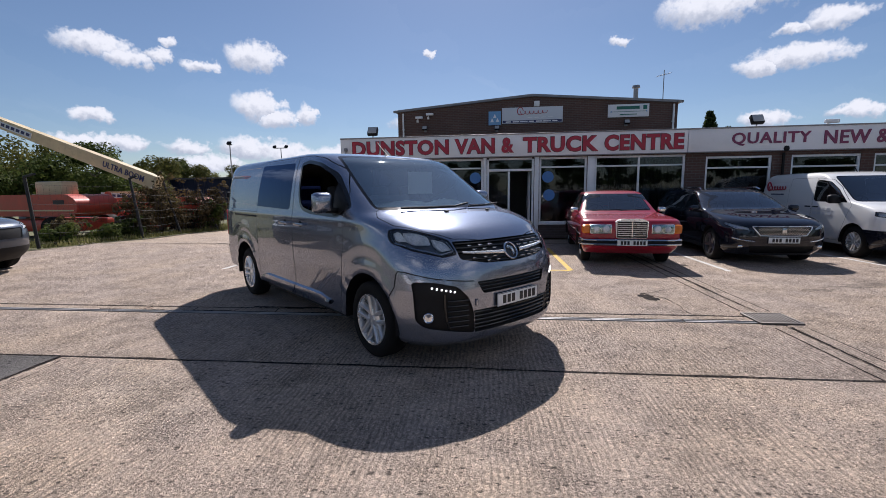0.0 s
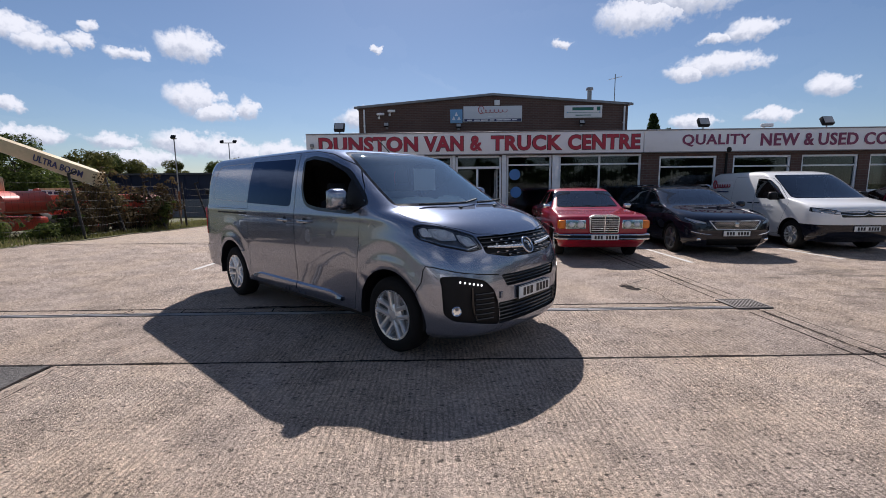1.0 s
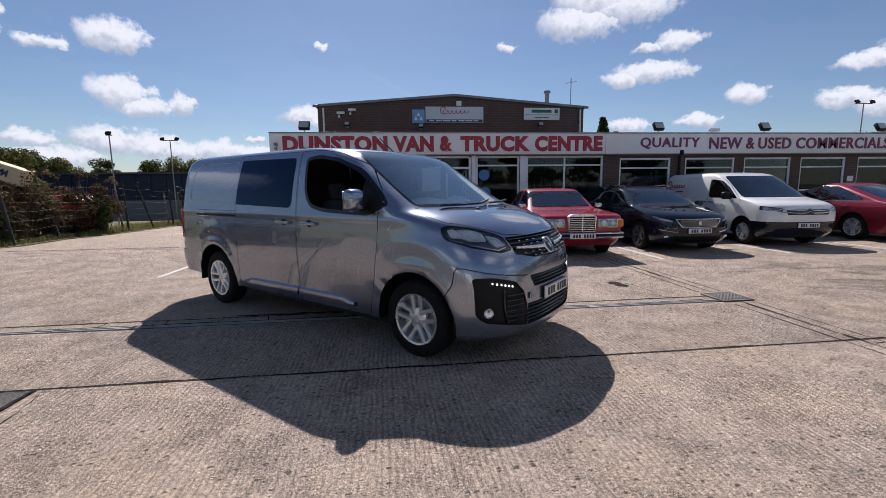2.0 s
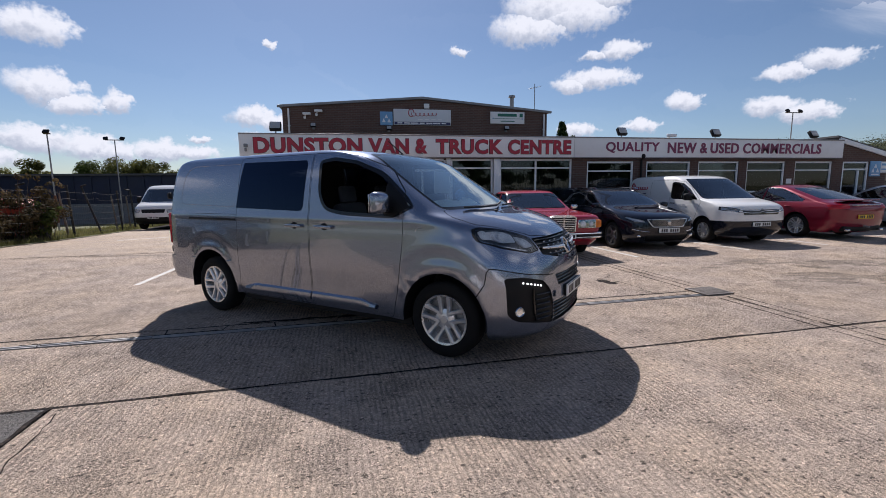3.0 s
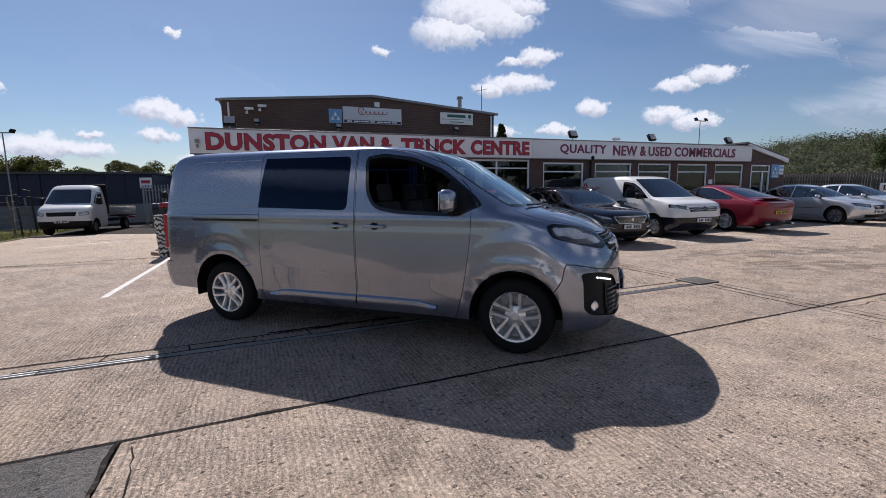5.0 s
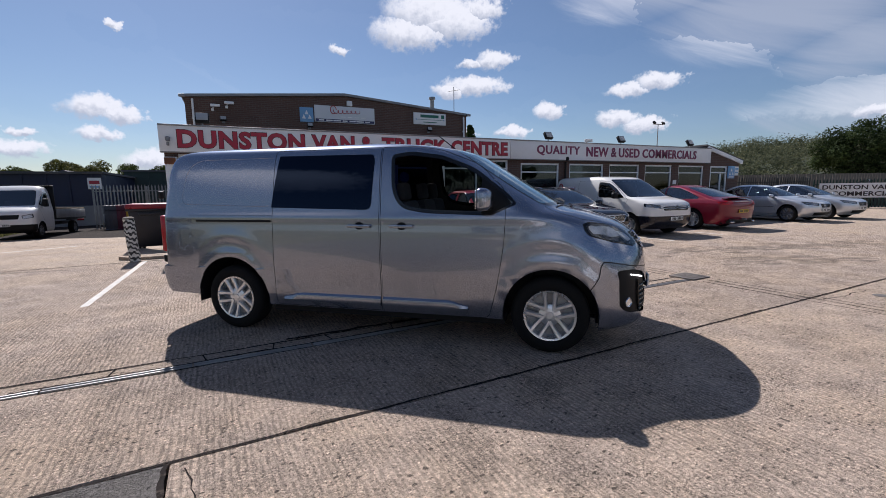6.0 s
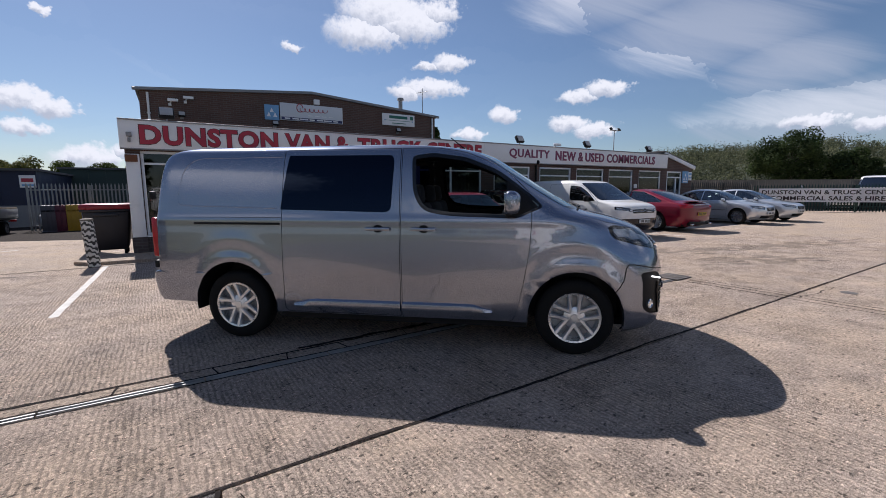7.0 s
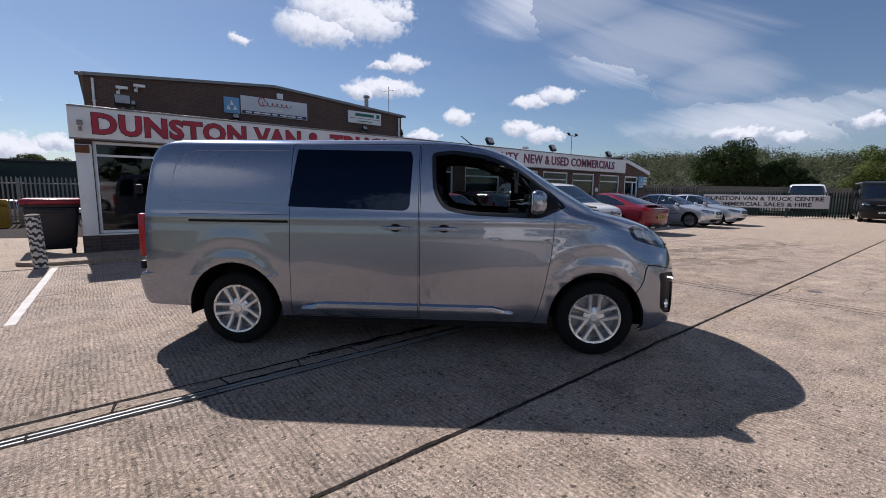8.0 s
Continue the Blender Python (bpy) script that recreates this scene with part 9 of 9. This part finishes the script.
boom_lift(pose(-15.3, 18.2, -.40, 0, 0, 10), "orange-red boom lift behind brambles", ((-1.2, .3, 1.75), (-2.6, .3, 1.85)), False)
# brambles and bushes on the fence
for i, (x, y, w, h, leaf) in enumerate(((-13.2, 14.3, .85, 1.5, LEAF_RED), (-13.5, 15.4, .95, 1.9, LEAF_RED), (-13.3, 16.5, .9, 1.55, LEAF_RED), (-13.9, 16.2, .7, 2.0, LEAF_B), (-13.4, 17.7, .8, 1.9, LEAF_RED), (-13.15, 18.7, .75, 2.0, LEAF_RED), (-13.0, 18.1, .6, 1.2, LEAF_A),
                                        (-13.3, 11.4, .5, .5, LEAF_A), (-12.9, 12.7, .5, .45, LEAF_A), (-12.9, 13.6, .5, .6, LEAF_A), (-13.6, 12.2, .6, .7, LEAF_RED))):
    bush("bush", x, y, w, h, 40 + i, leaf, "brown-green bramble tangled in the old fence" if leaf is LEAF_RED else "low green weeds by the old fence", 14 if h > 1 else 8)
# trees on the far side
for i, (x, y, h, s, leaf) in enumerate(((-30, 24, 5.4, 3.0, LEAF_A), (-33, 27, 6.4, 3.2, LEAF_B), (-28, 27, 5.4, 2.6, LEAF_A), (-34, 33, 6.6, 3.0, LEAF_A), (-31, 36, 5.6, 2.4, LEAF_B), (-38.5, 45, 5.6, 2.4, LEAF_A), (-36.4, 45, 6.6, 2.4, LEAF_A), (-34.0, 45, 5.5, 2.4, LEAF_B),
                                        (-41.5, 64, 6.9, 2.2, LEAF_B), (-34.6, 64, 6.4, 2.8, LEAF_A), (-32.2, 64, 6.9, 2.6, LEAF_B), (-29.2, 65, 6.8, 2.8, LEAF_B), (-26.7, 64, 6.5, 2.4, LEAF_B), (-24.4, 65, 5.6, 1.8, LEAF_A), (-20.4, 64, 6.4, 2.2, LEAF_B), (-17.6, 64, 6.7, 2.6, LEAF_B),
                                        (-14.2, 66, 6.2, 2.4, LEAF_A), (-10.5, 66, 5.9, 2.2, LEAF_A), (-7.5, 66, 5.7, 2.2, LEAF_B))):
    tree("tree", x, y, h, s, 60 + i, leaf, "broad green tree beyond the yard buildings", 26, 300, .125, -1.0)
tree("tree", 44.5, 19.0, 6.9, 3.0, 90, LEAF_DARK, "big dark rounded tree behind the gate", 54, 420, .11, 0, .12)
tree("tree", 45.8, 14.9, 4.9, 2.3, 91, LEAF_DARK, "dark rounded tree behind the gate", 36, 360, .11, 0, .12)
tree("tree", 50.0, 8.2, 6.2, 3.2, 92, LEAF_A, "green tree at the edge of the yard", 40, 360, .11, 0, .2)
conifer(11.9, 28.0, 5.9, 5)
conifer(14.5, 31.5, 5.4, 6)
build_hill()
# low industrial units
warehouse("warehouse", -46, -10.9, 36.0, 12, .72, 2.76, NAVY_CLAD, "long navy-blue industrial unit with a grey lower wall", 0, GREY_CLAD)
warehouse("warehouse", -19.6, -13.3, 50.0, 10, .6, 2.1, NAVY_CLAD, "blue-grey gabled industrial unit", 1.35, GREY_CLAD)
s = thing("wall_sign", Matrix.Translation((-11.0, 35.9, 2.12)) @ Matrix.Scale(0.48, 4), "white sign with red and blue bars on the navy unit", "sign")
part("board", boxes(((-.6, -.02, 0), (1.5, .06, 1.5)), bev=.01), WHITE_PANEL, s)
part("bar", boxes(((-.6, -.06, .15), (1.1, .02, .45))), RED_LETTER, s)
part("bar", boxes(((-.6, -.06, -.45), (1.1, .02, .2))), PALE_BLUE, s)
warehouse("warehouse", -11.6, 9.0, 47.0, 14, .6, 3.35, GREEN_CLAD, "long dark green industrial unit")
palisade("palisade_fence", -10.4, 31.2, -4.4, 30.2, 2.55, PALISADE, "grey steel palisade fence behind the showroom", .17, fall(31))
# stacked plastic barriers
for i, (x, col, lab) in enumerate(((-9.55, (0.10, 0.10, 0.11), "dark grey"), (-9.32, (0.11, 0.10, 0.11), "dark grey"), (-9.09, (0.12, 0.10, 0.11), "dark grey"), (-8.82, (0.16, 0.03, 0.05), "maroon"), (-8.55, (0.17, 0.03, 0.05), "maroon"), (-8.26, (0.62, 0.36, 0.03), "yellow"), (-8.0, (0.62, 0.36, 0.03), "yellow"), (-7.75, (0.62, 0.36, 0.03), "yellow"))):
    mt = worn("barrier_plastic_" + lab.replace(" ", "_"), col, .5, 0, 3, 40, .2, .1)
    bm = bmesh.new()
    box(bm, (0, 0, .58), (.17, .10, 1.10), .03)
    box(bm, (0, 0, .06), (.20, .5, .10), .03)
    box(bm, (0, .02, .9), (.19, .14, .12), .03)
    solo("plastic_barrier", bm, mt, "%s plastic barrier stood on end by the fence" % lab, "barrier", "stacked barriers", m=Matrix.Translation((-9.55 + (x + 9.55) * .74, 29.6, fall(29.6))) @ Matrix.Scale(1.25, 4))
lamp_pole(-16.84, 25.67, 4.45, 1, STEEL_GALV, "leaning lamp post with a single lamp and rusty base", False, True)
lamp_pole(-17.05, 32.45, 4.88, 2, STEEL_GALV, "tall twin-headed yard lamp post", True)
lamp_pole(-43.4, 45.0, 6.2, 2, STEEL_GALV, "far twin-headed lamp post beyond the trees", True)
lamp_pole(25.4, 23.6, 6.0, 2, STEEL_GALV, "tall twin-headed flood light post behind the office", True)


# ---- things by the showroom corner
def wheelie_bin():
    b = thing("waste_bin", pose(-5.50, 14.62, fall(14.6), 0, 0, 92) @ Matrix.Scale(0.94, 4), "large black wheeled waste bin with a red lid", "waste bin")
    blk = worn("dark_bin_plastic", (0.022, 0.018, 0.022), .45, 0, 2, 60, .3, .1)
    red = worn("red_bin_lid", (0.30, 0.012, 0.025), .32, 0, 2, 60, .2, .05)
    bm = bmesh.new()
    vs = box(bm, (0, 0, .68), (1.22, .98, 1.00), .06, seg=3)
    for v in vs:
        k = (v.co.z - .18)
        v.co.x *= .84 + .16 * k
        v.co.y *= .78 + .22 * k
    part("body", bm, blk, b, "black plastic tub")
    part("rim", boxes(((0, 0, 1.19), (1.30, 1.06, .06)), bev=.02), blk, b)
    bm = bmesh.new()
    vs = box(bm, (0, 0, 1.275), (1.32, 1.08, .13), .05, seg=3)
    for v in vs:
        v.co.z += .06 * (1 - (v.co.y / .54) ** 2) * (1 if v.co.z > 1.27 else 0)
    part("lid", bm, red, b, "red plastic lid")
    for s in (-1, 1):
        part("side_grip", boxes(((s * .64, 0, 1.08), (.06, .5, .07)), bev=.02), blk, b)
    first = None
    for x in (-.42, .42):
        for y in (-.32, .32):
            m = Matrix.Translation((x, y, .10))
            if first is None:
                bm = bmesh.new()
                lathe(bm, [(0, -.03), (.09, -.035), (.10, -.02), (.10, .02), (.09, .035), (0, .03)], 18, "y")
                bmesh.ops.recalc_face_normals(bm, faces=bm.faces)
                first = part("castor", bm, RUBBER, b, m=m)
            else:
                shared("castor", first.data, b, m)


def striped_bollard():
    b = thing("bollard", Matrix.Translation((-5.55, 12.08, 0)) @ Matrix.Rotation(radians(-3), 4, "Y"), "white bollard with ragged black tiger stripes", "bollard")
    seg, lev, r, h = 40, 60, .105, .93
    bm = bmesh.new()
    rings = []
    for j in range(lev + 1):
        rings.append([bm.verts.new((r * math.cos(2 * math.pi * i / seg), r * math.sin(2 * math.pi * i / seg), h * j / lev)) for i in range(seg)])
    for j in range(lev):
        for i in range(seg):
            a, z = 2 * math.pi * (i + .5) / seg, h * (j + .5) / lev
            f = bm.faces.new((rings[j][i], rings[j][(i + 1) % seg], rings[j + 1][(i + 1) % seg], rings[j + 1][i]))
            w = math.sin(z * 58 + 2.0 * a + 1.3 * math.sin(a * 3 + z * 11) + .8 * math.sin(a * 7 - z * 23))
            f.material_index = 1 if w > .05 else 0
    bm.faces.new(rings[-1])
    part("tube", bm, [worn("bollard_white", (.62, .60, .56), .55, 0, 4, 60, .2, .1), worn("bollard_black", (.03, .03, .03), .6, 0, 4, 60, .2, .1)], b, "white tube with black stripes")
    bm = bmesh.new()
    lathe(bm, [(.11, h - .01), (.108, h + .015), (.07, h + .035), (0, h + .042)], 24)
    part("cap", bm, POST_CONC, b)


wheelie_bin()
striped_bollard()
bm = bmesh.new()
prism(bm, [(-5.95, 12.62), (-5.65, 12.30), (-1.2, 12.12), (-1.2, 13.55), (-5.3, 13.55), (-5.95, 14.6)], -.02, .055, "z")
solo("step", bm, CONCRETE_FAR, "low worn concrete step along the shop front", "step", kind="structure", smooth=False)

# ---- the far gate with its banner
gx0, gy0, gx1, gy1 = 29.0, 15.14, 33.4, 7.6
palisade("palisade_fence", 18.8, 17.6, 28.8, 15.25, 1.95, PALISADE_BLACK, "black steel palisade fence beside the office", .17)
tf = thing("timber_fence", Matrix.Translation((22.0, 20.6, 0)) @ Matrix.Rotation(math.atan2(-12, 22), 4, "Z"), "tall grey weathered timber fence behind the gate", "fence")
first = None
for k in range(150):
    m = Matrix.Translation((k * .165, 0, 0))
    if first is None:
        first = part("board", boxes(((0, 0, 1.05), (.15, .025, 2.1)), bev=.004), TIMBER, tf, m=m, smooth=False)
    else:
        shared("board", first.data, tf, m)
palisade("gate", gx0, gy0, gx1, gy1, 1.75, PALISADE_GREEN, "closed dark green palisade gate with a banner on it", .15)
ga = math.atan2(gy1 - gy0, gx1 - gx0)
gl = math.hypot(gx1 - gx0, gy1 - gy0)
ban = thing("banner", Matrix.Translation((gx0, gy0, 0)) @ Matrix.Rotation(ga, 4, "Z") @ Matrix.Translation((.25, -.05, .62)), "white banner with black capital letters tied to the gate", "banner")
bm = bmesh.new()
bw, bh = gl - 1.6, .86
n = 40
vs = [[bm.verts.new((bw * i / n, .012 * math.sin(i * .9) - .01, bh * j)) for i in range(n + 1)] for j in (0, 1)]
for i in range(n):
    bm.faces.new((vs[0][i], vs[0][i + 1], vs[1][i + 1], vs[1][i]))
part("sheet", bm, WHITE_PANEL, ban)
for txt, a, b, z in (("DUNSTON VAN & TRUCK CENTRE", .15, bw - .3, .48), ("COMMERCIAL SALES & HIRE", .6, bw - .9, .10)):
    bm = text_mesh(txt, .27, b - a, .004, .02)
    bmesh.ops.translate(bm, verts=bm.verts, vec=(a, -.03, z))
    part("lettering", bm, LETTER_EDGE, ban, "black capital letters")
solo("green_panel", boxes(((33.9, 6.9, .95), (.9, .12, 1.9)), bev=.01), PALISADE_GREEN, "dark green steel sheet panel beside the gate", "steel panel", m=Matrix())
# vehicles behind the gate
copy_thing(small_van, facing(33.6, 15.0, 205))
tagged(copy_thing(silver, facing(35.6, 12.6, 200)), "pale silver saloon behind the gate")
wv = build_small_van(facing(38.5, 11.3, 195) @ Matrix.Scale(1.32, 4), False, "small_van", "white small panel van behind the gate")

tagged(copy_thing(silver, pose(-8.4, 34.2, -.7, 0, 0, 20)), "pale silver saloon behind the palisade fence")
tagged(copy_thing(silver, pose(-4.4, 35.2, -.7, 0, 0, 170)), "pale silver saloon behind the palisade fence")
# ---- behind the walker: hedge, fence and parked vans, seen in reflections
for i in range(16):
    x = -34 + 4.6 * i
    tree("tree", x, -24 - 3 * math.sin(i * 1.3), 5.0 + 1.1 * math.sin(i * 2.1), 2.7, 120 + i, LEAF_DARK, "dark green tree along the road side of the yard", 12, 70, .30)
palisade("palisade_fence", -30, -17, 34, -19, 1.9, PALISADE, "grey steel palisade fence along the road", .22)
tagged(copy_thing(small_van, facing(-9.5, -8.5, 0)), "white small panel van parked across the yard")
tagged(copy_thing(small_van, facing(-3.2, -9.2, 0)), "white small panel van parked across the yard")
tagged(copy_thing(silver, facing(3.2, -9.0, 180)), "pale silver saloon parked across the yard")
